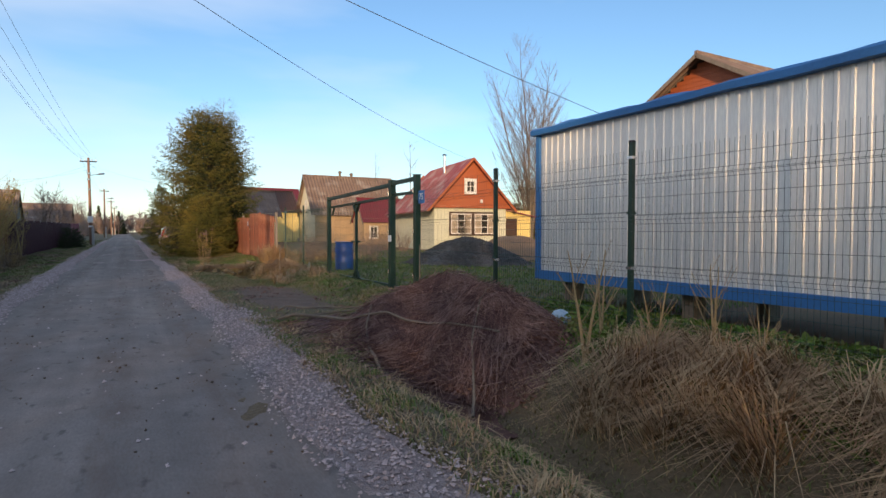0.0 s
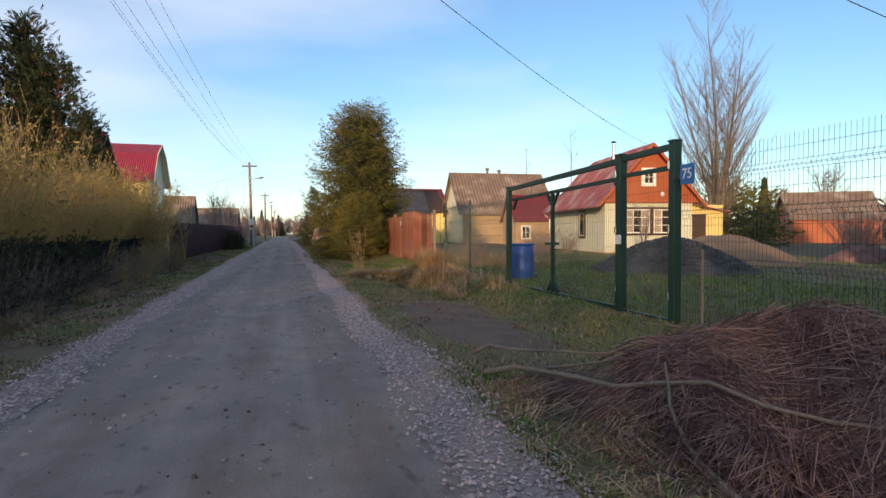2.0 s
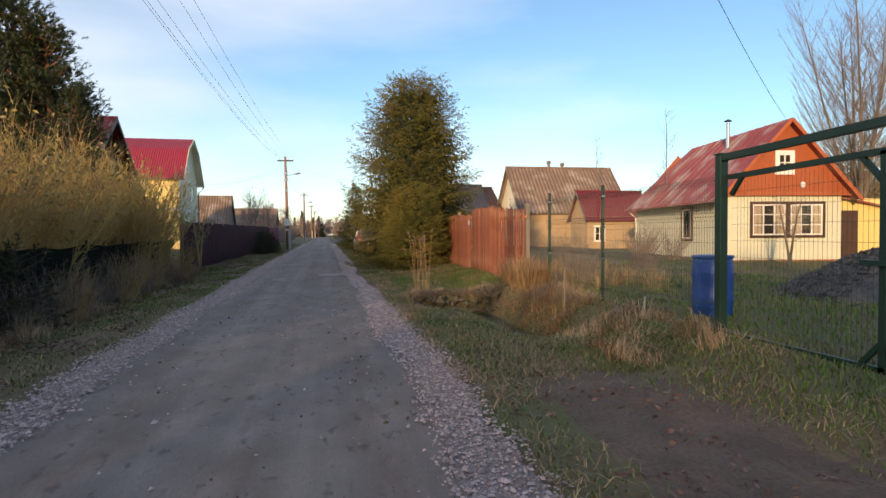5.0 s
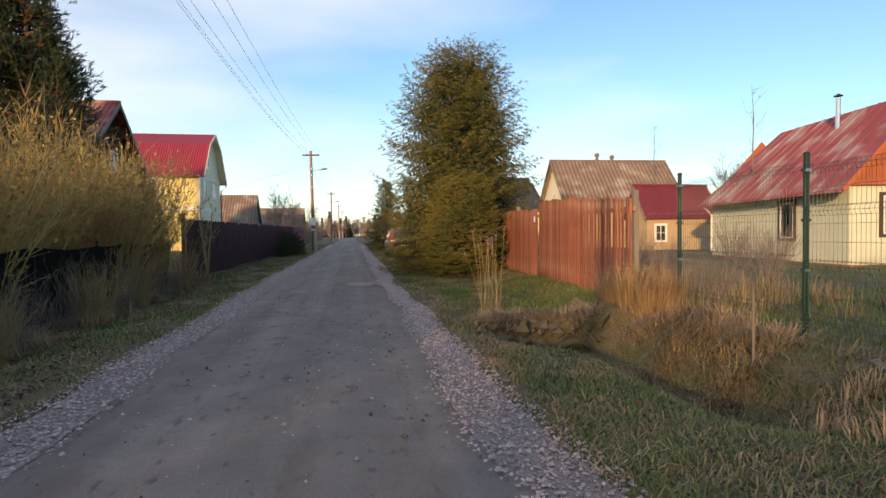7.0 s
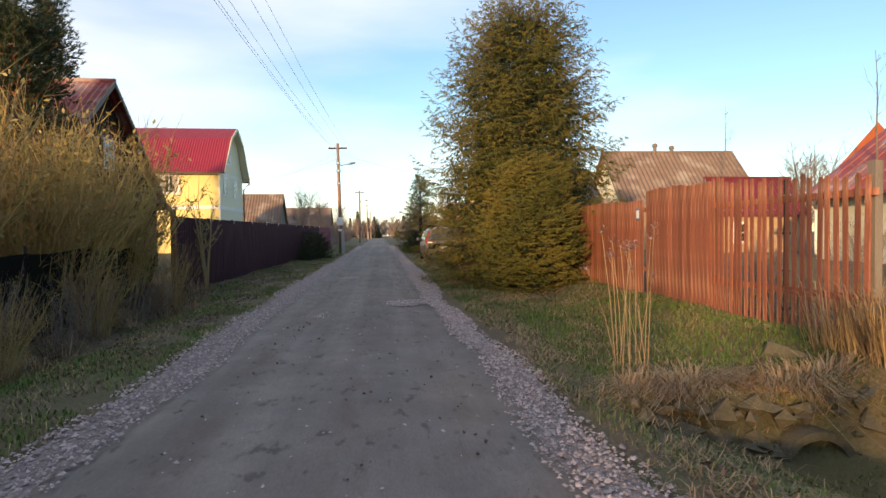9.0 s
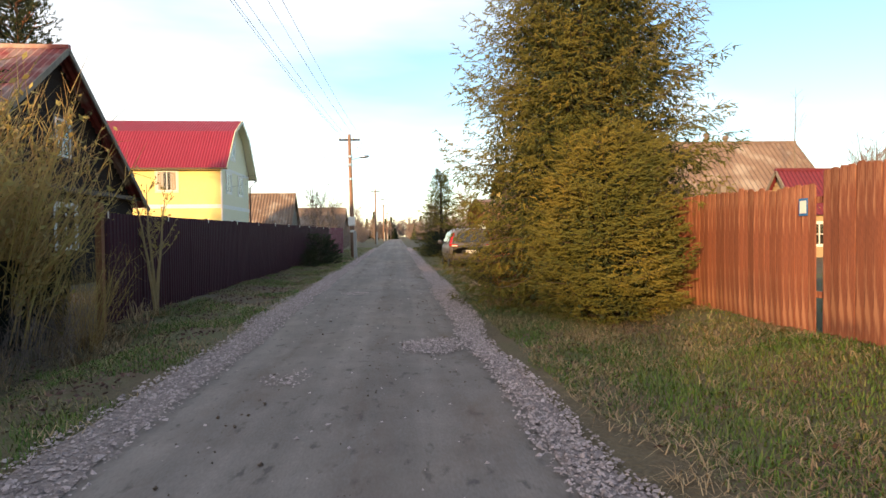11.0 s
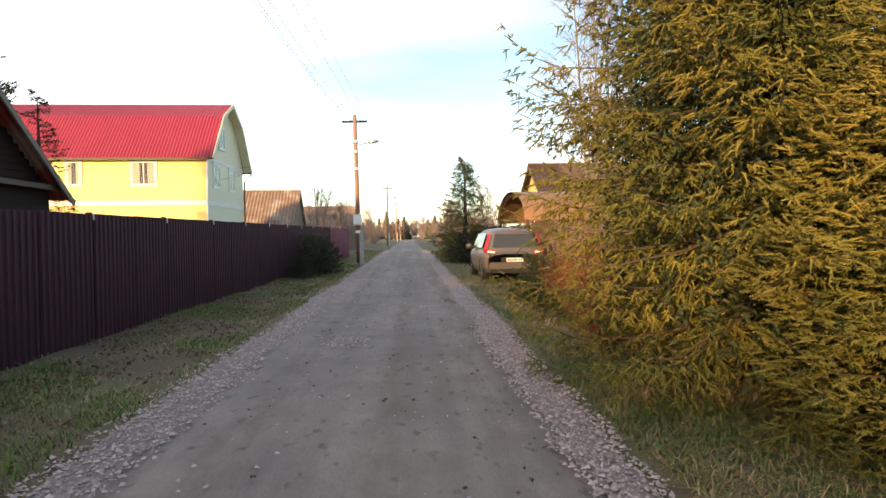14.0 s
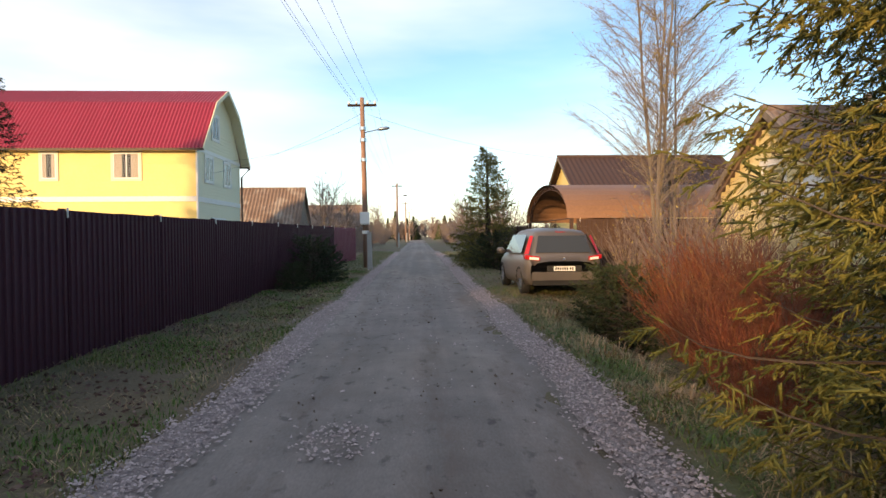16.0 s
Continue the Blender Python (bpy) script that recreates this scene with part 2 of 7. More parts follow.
LAMP_RED = material("red_lamp_glass", (0.42, 0.012, 0.015), 0.15, spread=0.1, scale=5, fine=40, bump=0.0)
LAMP_WHITE = material("clear_lamp_glass", (0.75, 0.72, 0.72), 0.12, spread=0.05, scale=5, fine=40, bump=0.0)
NET = material("black_netting", (0.012, 0.013, 0.010), 0.95, spread=0.5, scale=2, fine=30, bump=0.5, spec=0.1)
BARK = material("grey_bark", (0.20, 0.165, 0.13), 0.9, second=(0.12, 0.10, 0.08), scale=4, fine=40, bump=0.5)
BARK_DARK = material("dark_bark", (0.085, 0.06, 0.045), 0.9, second=(0.05, 0.036, 0.028), scale=4, fine=40, bump=0.5)
BARK_RED = material("orange_bark", (0.30, 0.13, 0.065), 0.9, second=(0.19, 0.085, 0.045), scale=4, fine=40, bump=0.5)
BARK_BIRCH = material("birch_bark", (0.52, 0.47, 0.42), 0.8, second=(0.30, 0.26, 0.24), scale=4, fine=30, bump=0.3, stain=(0.05, 0.045, 0.04), stain_at=0.66, stain_scale=6)
TWIG_TAN = leafy("willow_twigs", (0.30, 0.18, 0.075), (0.42, 0.275, 0.10), (0.40, 0.32, 0.10))
BARK_YELLOW = material("yellow_bark", (0.36, 0.27, 0.14), 0.85, second=(0.26, 0.19, 0.10), scale=6, fine=40, bump=0.3)
TWIG_RED = leafy("red_twigs", (0.15, 0.04, 0.025), (0.21, 0.065, 0.03), (0.20, 0.10, 0.045))
TWIG_BROWN = leafy("brush_twigs", (0.085, 0.045, 0.047), (0.165, 0.098, 0.094), (0.31, 0.21, 0.19), patch=2.5, fleck=0.8)
TWIG_GREY = leafy("grey_twigs", (0.17, 0.125, 0.11), (0.22, 0.17, 0.15), (0.25, 0.19, 0.16))
DEAD_LEAF = leafy("dry_brown_leaves", (0.08, 0.04, 0.037), (0.14, 0.077, 0.068), (0.24, 0.15, 0.12), patch=3)
NEEDLE = leafy("spruce_needles", (0.065, 0.082, 0.022), (0.145, 0.138, 0.034), (0.25, 0.19, 0.046), patch=1.1, fleck=0.22)
# own colour of the dark conifers; also painted shade inside the near spruces
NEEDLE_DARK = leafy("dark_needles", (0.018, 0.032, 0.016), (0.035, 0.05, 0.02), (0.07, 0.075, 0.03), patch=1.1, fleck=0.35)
BUD = leafy("spring_buds", (0.24, 0.20, 0.07), (0.32, 0.26, 0.09), (0.38, 0.29, 0.13))
GRASS = leafy("verge_grass", (0.065, 0.125, 0.025), (0.13, 0.15, 0.048), (0.27, 0.21, 0.115), patch=0.9)
LAWN = leafy("lawn_grass", (0.06, 0.14, 0.022), (0.105, 0.18, 0.034), (0.2, 0.2, 0.07), patch=0.7)
STRAW = leafy("dry_straw", (0.22, 0.135, 0.08), (0.34, 0.23, 0.13), (0.44, 0.33, 0.19), patch=1.6)


def glass(name, tint, rough=0.03):
    m = bpy.data.materials.new(name)
    m.use_nodes = True
    b = m.node_tree.nodes["Principled BSDF"]
    b.inputs["Base Color"].default_value = (*tint, 1)
    b.inputs["Roughness"].default_value = rough
    b.inputs["IOR"].default_value = 1.5
    return m


GLASS = glass("window_glass", (0.035, 0.04, 0.045))
CURTAIN = material("pale_curtain", (0.45, 0.40, 0.34), 0.9, spread=0.3, scale=6, fine=30, bump=0.2, stretch=(6, 6, 0.5))


# ---- mesh helpers ----
class Shape:
    """Vertices and faces gathered for one mesh."""

    def __init__(self):
        self.v, self.f = [], []

    def face(self, pts):
        k = len(self.v)
        self.v += [tuple(p) for p in pts]
        self.f.append(tuple(range(k, k + len(pts))))
        return self

    def box(self, lo, hi, m=None, top=None):
        (a, b, c), (d, e, g) = lo, hi
        p = [(a, b, c), (d, b, c), (d, e, c), (a, e, c), (a, b, g), (d, b, g), (d, e, g), (a, e, g)]
        if top:
            p[4:] = [((x - (a + d) / 2) * top + (a + d) / 2, (y - (b + e) / 2) * top + (b + e) / 2, z) for x, y, z in p[4:]]
        if m is not None:
            p = [tuple(m @ Vector(q)) for q in p]
        k = len(self.v)
        self.v += p
        self.f += [tuple(k + i for i in q) for q in ((0, 3, 2, 1), (4, 5, 6, 7), (0, 1, 5, 4), (1, 2, 6, 5), (2, 3, 7, 6), (3, 0, 4, 7))]
        return self

    def beam(self, p, q, w, d=None):
        """A square bar from p to q."""
        p, q = Vector(p), Vector(q)
        d = d or w
        m = Matrix.Translation(p) @ (q - p).to_track_quat("Z", "Y").to_matrix().to_4x4()
        return self.box((-w / 2, -d / 2, 0), (w / 2, d / 2, (q - p).length), m)

    def tube(self, pts, radii, n=6, caps=True):
        pts = [Vector(p) for p in pts]
        k = len(self.v)
        for i, p in enumerate(pts):
            d = (pts[min(i + 1, len(pts) - 1)] - pts[max(i - 1, 0)]).normalized()
            u = d.orthogonal().normalized() if abs(d.z) < 0.95 else d.cross(Vector((0, 1, 0))).normalized()
            w = d.cross(u)
            r = radii[i] if hasattr(radii, "__len__") else radii
            for j in range(n):
                a = 2 * math.pi * j / n
                self.v.append(tuple(p + (u * math.cos(a) + w * math.sin(a)) * r))
        for i in range(len(pts) - 1):
            for j in range(n):
                a, b = k + i * n + j, k + i * n + (j + 1) % n
                self.f.append((a, b, b + n, a + n))
        if caps:
            self.f.append(tuple(k + j for j in range(n))[::-1])
            self.f.append(tuple(k + (len(pts) - 1) * n + j for j in range(n)))
        return self

    def lathe(self, profile, n=24, at=(0, 0, 0)):
        k = len(self.v)
        for r, z in profile:
            for j in range(n):
                a = 2 * math.pi * j / n
                self.v.append((at[0] + r * math.cos(a), at[1] + r * math.sin(a), at[2] + z))
        for i in range(len(profile) - 1):
            for j in range(n):
                a, b = k + i * n + j, k + i * n + (j + 1) % n
                self.f.append((a, b, b + n, a + n))
        self.f.append(tuple(k + j for j in range(n))[::-1])
        self.f.append(tuple(k + (len(profile) - 1) * n + j for j in range(n)))
        return self

    def mesh(self, name, mat, smooth=False):
        me = bpy.data.meshes.new(name)
        me.from_pydata(self.v, [], self.f)
        me.materials.append(mat)
        if smooth:
            me.polygons.foreach_set("use_smooth", [True] * len(me.polygons))
        me.update()
        return me


def soup(name, verts, faces, mat):
    me = bpy.data.meshes.new(name)
    me.from_pydata(verts, [], faces)
    me.materials.append(mat)
    me.update()
    return me


def part(name, shape, mat, parent=None, label="", smooth=False, at=None):
    me = shape.mesh(name, mat, smooth) if isinstance(shape, Shape) else shape
    ob = new(name, me)
    if at is not None:
        ob.matrix_world = at
    if parent is not None:
        ob.parent = parent
    if label:
        tagged(ob, label)
    return ob


def thing(name, m, label, category, group="", kind=""):
    ob = new(name)
    ob.empty_display_size = 0.3
    ob.matrix_world = m
    return tagged(ob, label, category, group, kind)


def bevel(ob, w, seg=2):
    b = ob.modifiers.new("bevel", "BEVEL")
    b.width, b.segments, b.limit_method = w, seg, "ANGLE"
    return ob


# ---- ground ----
def smooth_step(a, b, x):
    t = min(1.0, max(0.0, (x - a) / (b - a)))
    return t * t * (3 - 2 * t)


def ground_z(x, y):
    """Height of the ground: a road on a faint rise, verges, and the ditches on both sides."""
    z = 0.0065 * max(-40.0, min(y, 130.0))
    n = noise.noise(Vector((x * 0.8, y * 0.8, 0.0))) * 0.05 + noise.noise(Vector((x * 2.7, y * 2.7, 3.0))) * 0.02
    off = abs(x + 0.3)
    verge = smooth_step(2.1, 3.2, off)
    z += n * verge
    if off < 2.2:
        z += 0.012 * math.cos((x + 0.3) * 5.2) * smooth_step(2.2, 1.4, off)
    if x > 1.9:
        z += 0.20 * smooth_step(3.6, 5.0, x)
        open_ditch = smooth_step(8.2, 6.0, y) + smooth_step(17.2, 18.6, y) * smooth_step(22.8, 22.3, y) + 0.8 * smooth_step(34.5, 36.0, y) * smooth_step(44.5, 42.5, y)
        mid = 3.25 if y < 12 else (3.9 if y < 30 else 3.2)
        z -= 0.32 * smooth_step(20.4, 21.8, y) * smooth_step(22.75, 22.45, y) * math.exp(-(((x - 3.0) / 0.75) ** 2))
        z -= 0.62 * open_ditch * math.exp(-(((x - mid) / 0.62) ** 2))
    if x < -2.4:
        z -= 0.22 * math.exp(-(((x + 4.2) / 0.7) ** 2)) * smooth_step(34, 30, y)
        z += 0.06 * smooth_step(-3.2, -4.6, x) * smooth_step(30, 33, y)
    return z


def build_ground():
    xs = sorted(set([round(-9 + 0.2 * i, 3) for i in range(136)] + [-2200, -900, -400, -200, -120, -80, -55, -40, -30, -24, -19, -15, -12, -10.3, 19.4, 21, 23, 26, 30, 36, 44, 55, 75, 110, 180, 400, 900, 2200]))
    ys = sorted(set([round(-6 + 0.25 * i, 3) for i in range(260)] + [-2200, -900, -300, -120, -60, -40, -30, -22, -16, -12, -9, 61, 64, 68, 73, 80, 90, 100, 115, 130, 160, 220, 350, 700, 1400, 2600]))
    v = [(x, y, ground_z(x, y) - (0.012 if abs(x + 0.3) < 2.0 and -30 < y < 240 else 0)) for y in ys for x in xs]
    w = len(xs)
    f = [(j * w + i, j * w + i + 1, (j + 1) * w + i + 1, (j + 1) * w + i) for j in range(len(ys) - 1) for i in range(w - 1)]
    me = soup("ground", v, f, SOIL)
    me.polygons.foreach_set("use_smooth", [True] * len(f))
    tagged(new("ground", me), "mossy soil and thin grass beside the road", "ground", kind="structure")


build_ground()


def road_edge(y, side):
    base = 1.30 + 0.16 * noise.noise(Vector((y * 0.35, side * 7.0, 1.0))) + 0.05 * noise.noise(Vector((y * 1.7, side * 7.0, 2.0)))
    if side > 0:
        return base - 0.02 - 0.12 * smooth_step(20, 40, y)
    return -base - 0.62


def build_road():
    ys = [-30 + 0.25 * i for i in range(441)] + [82, 85, 90, 95, 100, 110, 120, 135, 150, 170, 200, 240]
    s = Shape()
    cols = 18
    for y in ys:
        a, b = road_edge(y, -1), road_edge(y, 1)
        for i in range(cols + 1):
            x = a + (b - a) * i / cols
            edge = min(i, cols - i) / cols
            rut = -0.018 * (math.exp(-(((x + 1.15) / 0.28) ** 2)) + math.exp(-(((x - 0.55) / 0.28) ** 2)))
            bumpy = 0.012 * noise.noise(Vector((x * 1.9, y * 0.9, 5.0))) + 0.006 * noise.noise(Vector((x * 6, y * 4, 8.0)))
            s.v.append((x, y, 0.0065 * min(y, 130) + rut + bumpy + 0.022 * min(1, edge * 6) - 0.003))
    w = cols + 1
    s.f = [(j * w + i, j * w + i + 1, (j + 1) * w + i + 1, (j + 1) * w + i) for j in range(len(ys) - 1) for i in range(cols)]
    tagged(new("road", s.mesh("road", ROAD, True)), "worn grey packed-earth village road with wheel tracks", "road", kind="structure")


build_road()


def build_gravel_beds():
    for side in (1, -1):
        s = Shape()
        ys = [-2 + 0.25 * i for i in range(330)]
        for y in ys:
            e = road_edge(y, side)
            wide = 0.55 + 0.22 * noise.noise(Vector((y * 0.25, side, 4.0))) + (0.25 * math.exp(-((y - 8) / 4.5) ** 2) - 0.22 * math.exp(-((y - 28) / 6.0) ** 2) if side > 0 else 0)
            for k in range(5):
                x = e + side * (-0.08 + (wide + 0.1 * noise.noise(Vector((y * 2.0, side, 6.0)))) * k / 4)
                s.v.append((x, y, ground_z(x, y) + (0.002, 0.014, 0.014, 0.008, -0.03)[k]))
        for j in range(len(ys) - 1):
            for k in range(4):
                a = j * 5 + k
                s.f.append((a, a + 1, a + 6, a + 5) if side > 0 else (a, a + 5, a + 6, a + 1))
        tagged(new("gravel_bed", s.mesh("gravel_bed", GRAVEL_BED, True)), "bed of pinkish crushed gravel along the road", "gravel", kind="structure")


GRAVEL_BED = material("gravel_bed", (0.34, 0.28, 0.27), 0.9, second=(0.20, 0.165, 0.16), scale=14, fine=70, bump=0.9, bump_dist=0.02)
build_gravel_beds()


# ---- site cabin of corrugated steel ----
def build_cabin():
    y1, y0, z0, z1, x0, x1 = 7.72, -2.3, 0.86, 3.20, 6.2, 8.6
    cabin = thing("site_cabin", pose(0, 0, 0), "long galvanised corrugated steel cabin with blue trim on blocks", "site cabin")

    def wave(length, height):
        s = Shape()
        pitch, n = 0.15, int(length / 0.15)
        prof = []
        for i in range(n + 1):
            u = i * pitch
            prof += [(u, 0), (u + 0.085, 0), (u + 0.097, -0.011), (u + 0.133, -0.011), (u + 0.145, 0)]
        prof = [(min(u, length), d) for u, d in prof if u <= length + 0.1]
        for u, d in prof:
            s.v += [(d, -u, 0), (d, -u, height)]
        s.f = [(2 * i, 2 * i + 1, 2 * i + 3, 2 * i + 2) for i in range(len(prof) - 1)]
        return s

    part("long_wall", wave(y1 - y0 - 0.1, z1 - z0), STEEL, cabin, at=pose(x0 + 0.03, y1 - 0.05, z0))
    end = wave(x1 - x0 - 0.1, z1 - z0)
    end.v = [(-y, -x, z) for x, y, z in end.v]
    part("end_wall", end, STEEL, cabin, at=pose(x0 + 0.05, y1 - 0.03, z0))
    part("inner_box", Shape().box((x0 + 0.09, y0, z0), (x1, y1 - 0.09, z1)), STEEL, cabin)
    rail = Shape().box((x0 - 0.03, y0, z0 - 0.12), (x0 + 0.09, y1 + 0.02, z0 + 0.03))
    part("bottom_rail", rail, BLUE_PAINT, cabin, "blue painted steel rail")
    part("end_rail", Shape().box((x0 + 0.09, y1 - 0.10, z0 - 0.12), (x1, y1 + 0.02, z0 + 0.03)), BLUE_PAINT, cabin)
    part("corner_post", Shape().box((x0 - 0.02, y1 - 0.06, z0 + 0.03), (x0 + 0.07, y1 + 0.03, z1)), BLUE_PAINT, cabin, "blue painted corner post")
    # the fascia sags a little and its sheet edge is crumpled
    s = Shape()
    n = 44
    for i in range(n + 1):
        y = y1 + 0.08 - (y1 + 0.08 - y0) * i / n
        w = 0.02 * noise.noise(Vector((y * 1.3, 4.0, 0)))
        t = 0.03 * noise.noise(Vector((y * 2.1, 9.0, 0)))
        for dx, dz in ((-0.10, -0.02 + w), (-0.11, 0.06 + w), (-0.04, 0.10 + t), (0.3, 0.13 + t), (0.3, -0.02)):
            s.v.append((x0 + dx, y, z1 + dz))
    for i in range(n):
        for j in range(5):
            a, b = i * 5 + j, i * 5 + (j + 1) % 5
            s.f.append((a, b, b + 5, a + 5))
    s.f += [(0, 1, 2, 3, 4), tuple(n * 5 + j for j in (4, 3, 2, 1, 0))]
    part("fascia", s, BLUE_PAINT, cabin, "blue crumpled roof edge")
    part("roof", Shape().box((x0 + 0.3, y0, z1), (x1 + 0.08, y1 + 0.08, z1 + 0.13)), BLUE_PAINT, cabin)
    for y in (7.2, 4.9, 2.6, 0.3, -1.9):
        part("support_leg", Shape().box((x0 + 0.25, y - 0.09, ground_z(6.4, y) - 0.1), (x0 + 0.5, y + 0.09, z0 - 0.12)), GREY_WOOD, cabin)
        part("support_leg", Shape().box((x1 - 0.5, y - 0.09, ground_z(8.3, y) - 0.1), (x1 - 0.2, y + 0.09, z0 - 0.12)), GREY_WOOD, cabin)


build_cabin()


# ---- green mesh fence and gate ----
def fence_post(x, y, h, w=0.06, name="fence_post"):
    z = ground_z(x, y)
    p = thing(name, pose(x, y, z - 0.05), "dark green square steel fence post with clamps", "fence post", "mesh fence posts")
    bevel(part("post", Shape().box((-w / 2, -w / 2, 0), (w / 2, w / 2, h + 0.05)), GREEN_PAINT, p), 0.006)
    part("cap", Shape().box((-w / 2 - 0.004, -w / 2 - 0.004, h + 0.05), (w / 2 + 0.004, w / 2 + 0.004, h + 0.075), top=0.7), BLACK, p)
    for k in range(4):
        c = 0.25 + k * (h - 0.4) / 3
        part("clamp", Shape().box((-w / 2 - 0.012, -w / 2 - 0.01, c), (w / 2 + 0.012, w / 2 + 0.01, c + 0.035)), CHROME if k % 2 else GREEN_PAINT, p)
    return p


POSTS = [(5.37, 2.05, 2.38), (5.35, 4.87, 2.40), (5.28, 7.65, 2.32)]
for px_, py_, ph_ in POSTS:
    fence_post(px_, py_, ph_)
for py_, ph_ in ((19.70, 2.12), (22.25, 2.15), (25.0, 1.9)):
    fence_post(5.45, py_, ph_, 0.05)


def mesh_panel(y0, y1, x=5.28, top=2.05, low=0.06):
    """A welded wire panel with stiffening folds, its wires running past the top as spikes."""
    zg = ground_z(x, (y0 + y1) / 2)
    panel = thing("mesh_panel", pose(x, y0, zg), "green welded wire fence panel with folded stiffening ribs", "fence panel", "mesh fence panels")
    n = int((y1 - y0) / 0.055)
    folds = (0.25, 0.85, 1.45, 1.92)
    v = Shape()
    for i in range(1, n):
        u = i * (y1 - y0) / n
        pts = [(0, u, low)]
        for f in folds:
            pts += [(0, u, f - 0.05), (-0.03, u, f), (0, u, f + 0.05)]
        pts.append((0, u, top))
        v.tube(pts, 0.0024, 3, False)
    part("vertical_wire_grid", v, GREEN_PAINT, panel)["kind"] = "stuff"
    h = Shape()
    z = low + 0.05
    rows = []
    while z < top - 0.02:
        rows.append((0, z))
        z += 0.2
    for f in folds:
        rows += [(0, f - 0.05), (-0.03, f), (0, f + 0.05)]
    for dx, zz in rows:
        h.tube([(dx, 0, zz), (dx, y1 - y0, zz)], 0.0028, 3, False)
    part("horizontal_wire_grid", h, GREEN_PAINT, panel)["kind"] = "stuff"


for a_, b_ in ((-0.7, 2.02), (2.08, 4.84), (4.90, 7.62), (7.68, 10.38), (16.3, 19.67), (19.73, 22.22)):
    mesh_panel(a_, b_, 5.30 if b_ < 12 else 5.36, 2.25 if b_ < 12 else 1.75)


def build_gate():
    zg = 0.24
    gate = thing("gate", pose(5.25, 0, zg), "dark green square-tube sliding gate frame with mesh infill", "gate")
    G = GREEN_PAINT
    for y, w, h in ((10.45, 0.12, 2.46), (11.70, 0.13, 2.44), (16.22, 0.11, 2.30)):
        bevel(part("post", Shape().box((-w / 2, y - w / 2, -0.25), (w / 2, y + w / 2, h)), G, gate), 0.008)
        part("post_cap", Shape().box((-w / 2 - 0.01, y - w / 2 - 0.01, h), (w / 2 + 0.01, y + w / 2 + 0.01, h + 0.02)), G, gate)
    part("top_beam", Shape().beam((0, 11.70, 2.36), (0, 16.2, 2.26), 0.09, 0.08), G, gate)
    part("wicket_beam", Shape().beam((0, 10.45, 2.40), (0, 11.7, 2.38), 0.08), G, gate)
    part("wicket_rail", Shape().beam((0, 10.51, 2.12), (0, 11.64, 2.12), 0.06), G, gate)
    part("wicket_sill", Shape().beam((0, 10.51, 0.06), (0, 11.64, 0.06), 0.05), G, gate)
    part("leaf_rail", Shape().beam((0.07, 11.72, 2.10), (0.07, 16.15, 2.02), 0.06), G, gate)
    part("leaf_sill", Shape().beam((0.07, 11.72, 0.07), (0.07, 16.15, 0.06), 0.06), G, gate)
    part("middle_post", Shape().beam((0.07, 14.15, 0.0), (0.07, 14.15, 2.06), 0.06), G, gate)
    for y, s in ((14.15, 1), (14.15, -1), (11.72, 1)):
        part("foot_brace", Shape().beam((0.07, y + s * 0.03, 0.30), (0.07, y + s * 0.24, 0.06), 0.045), G, gate)
    for y, s in ((14.15, 1), (14.15, -1), (11.72, 1), (16.15, -1)):
        part("top_brace", Shape().beam((0.07, y + s * 0.03, 1.80), (0.07, y + s * 0.25, 2.05), 0.045), G, gate)
    part("latch", Shape().box((-0.02, 13.98, 1.02), (0.12, 14.32, 1.07)), G, gate)
    part("latch_box", Shape().box((-0.09, 11.60, 1.08), (-0.062, 11.72, 1.22)), WHITE, gate, "white paper tag on the post")
    for y in (11.70, 10.45):
        for z in (0.35, 1.25, 2.1):
            part("hinge", Shape().tube([(-0.085, y + 0.02, z), (-0.085, y + 0.02, z + 0.1)], 0.018, 8), CHROME, gate)
    for a, b, lo, hi, x in ((11.78, 14.1, 0.08, 2.08, 0.07), (14.2, 16.12, 0.08, 2.02, 0.07), (10.52, 11.63, 0.07, 2.1, 0.0)):
        s = Shape()
        for i in range(1, int((b - a) / 0.055)):
            s.tube([(x, a + i * 0.055, lo), (x, a + i * 0.055, hi)], 0.0021, 3, False)
        z = lo + 0.15
        while z < hi:
            s.tube([(x, a, z), (x, b, z)], 0.0024, 3, False)
            z += 0.2
        part("mesh_infill", s, G, gate)["kind"] = "stuff"


build_gate()


def build_number_plate():
    p = thing("number_plate", pose(5.20, 10.14, 2.24, 0, 0, 0), "small blue enamel house number plate reading 75", "sign")
    bevel(part("plate", Shape().box((-0.012, -0.13, -0.13), (0.0, 0.13, 0.13)), BLUE_PAINT, p), 0.006)
    part("bracket", Shape().box((0.0, 0.08, -0.05), (0.03, 0.26, 0.05)), GREEN_PAINT, p)
    t = bpy.data.curves.new("digits", "FONT")
    t.body, t.size, t.extrude, t.align_x, t.align_y = "75", 0.19, 0.002, "CENTER", "CENTER"
    t.materials.append(WHITE)
    d = new("digits", t)
    d.parent = p
    d.matrix_local = Matrix(((0, 0, -1, -0.015), (-1, 0, 0, 0), (0, 1, 0, 0), (0, 0, 0, 1)))


build_number_plate()


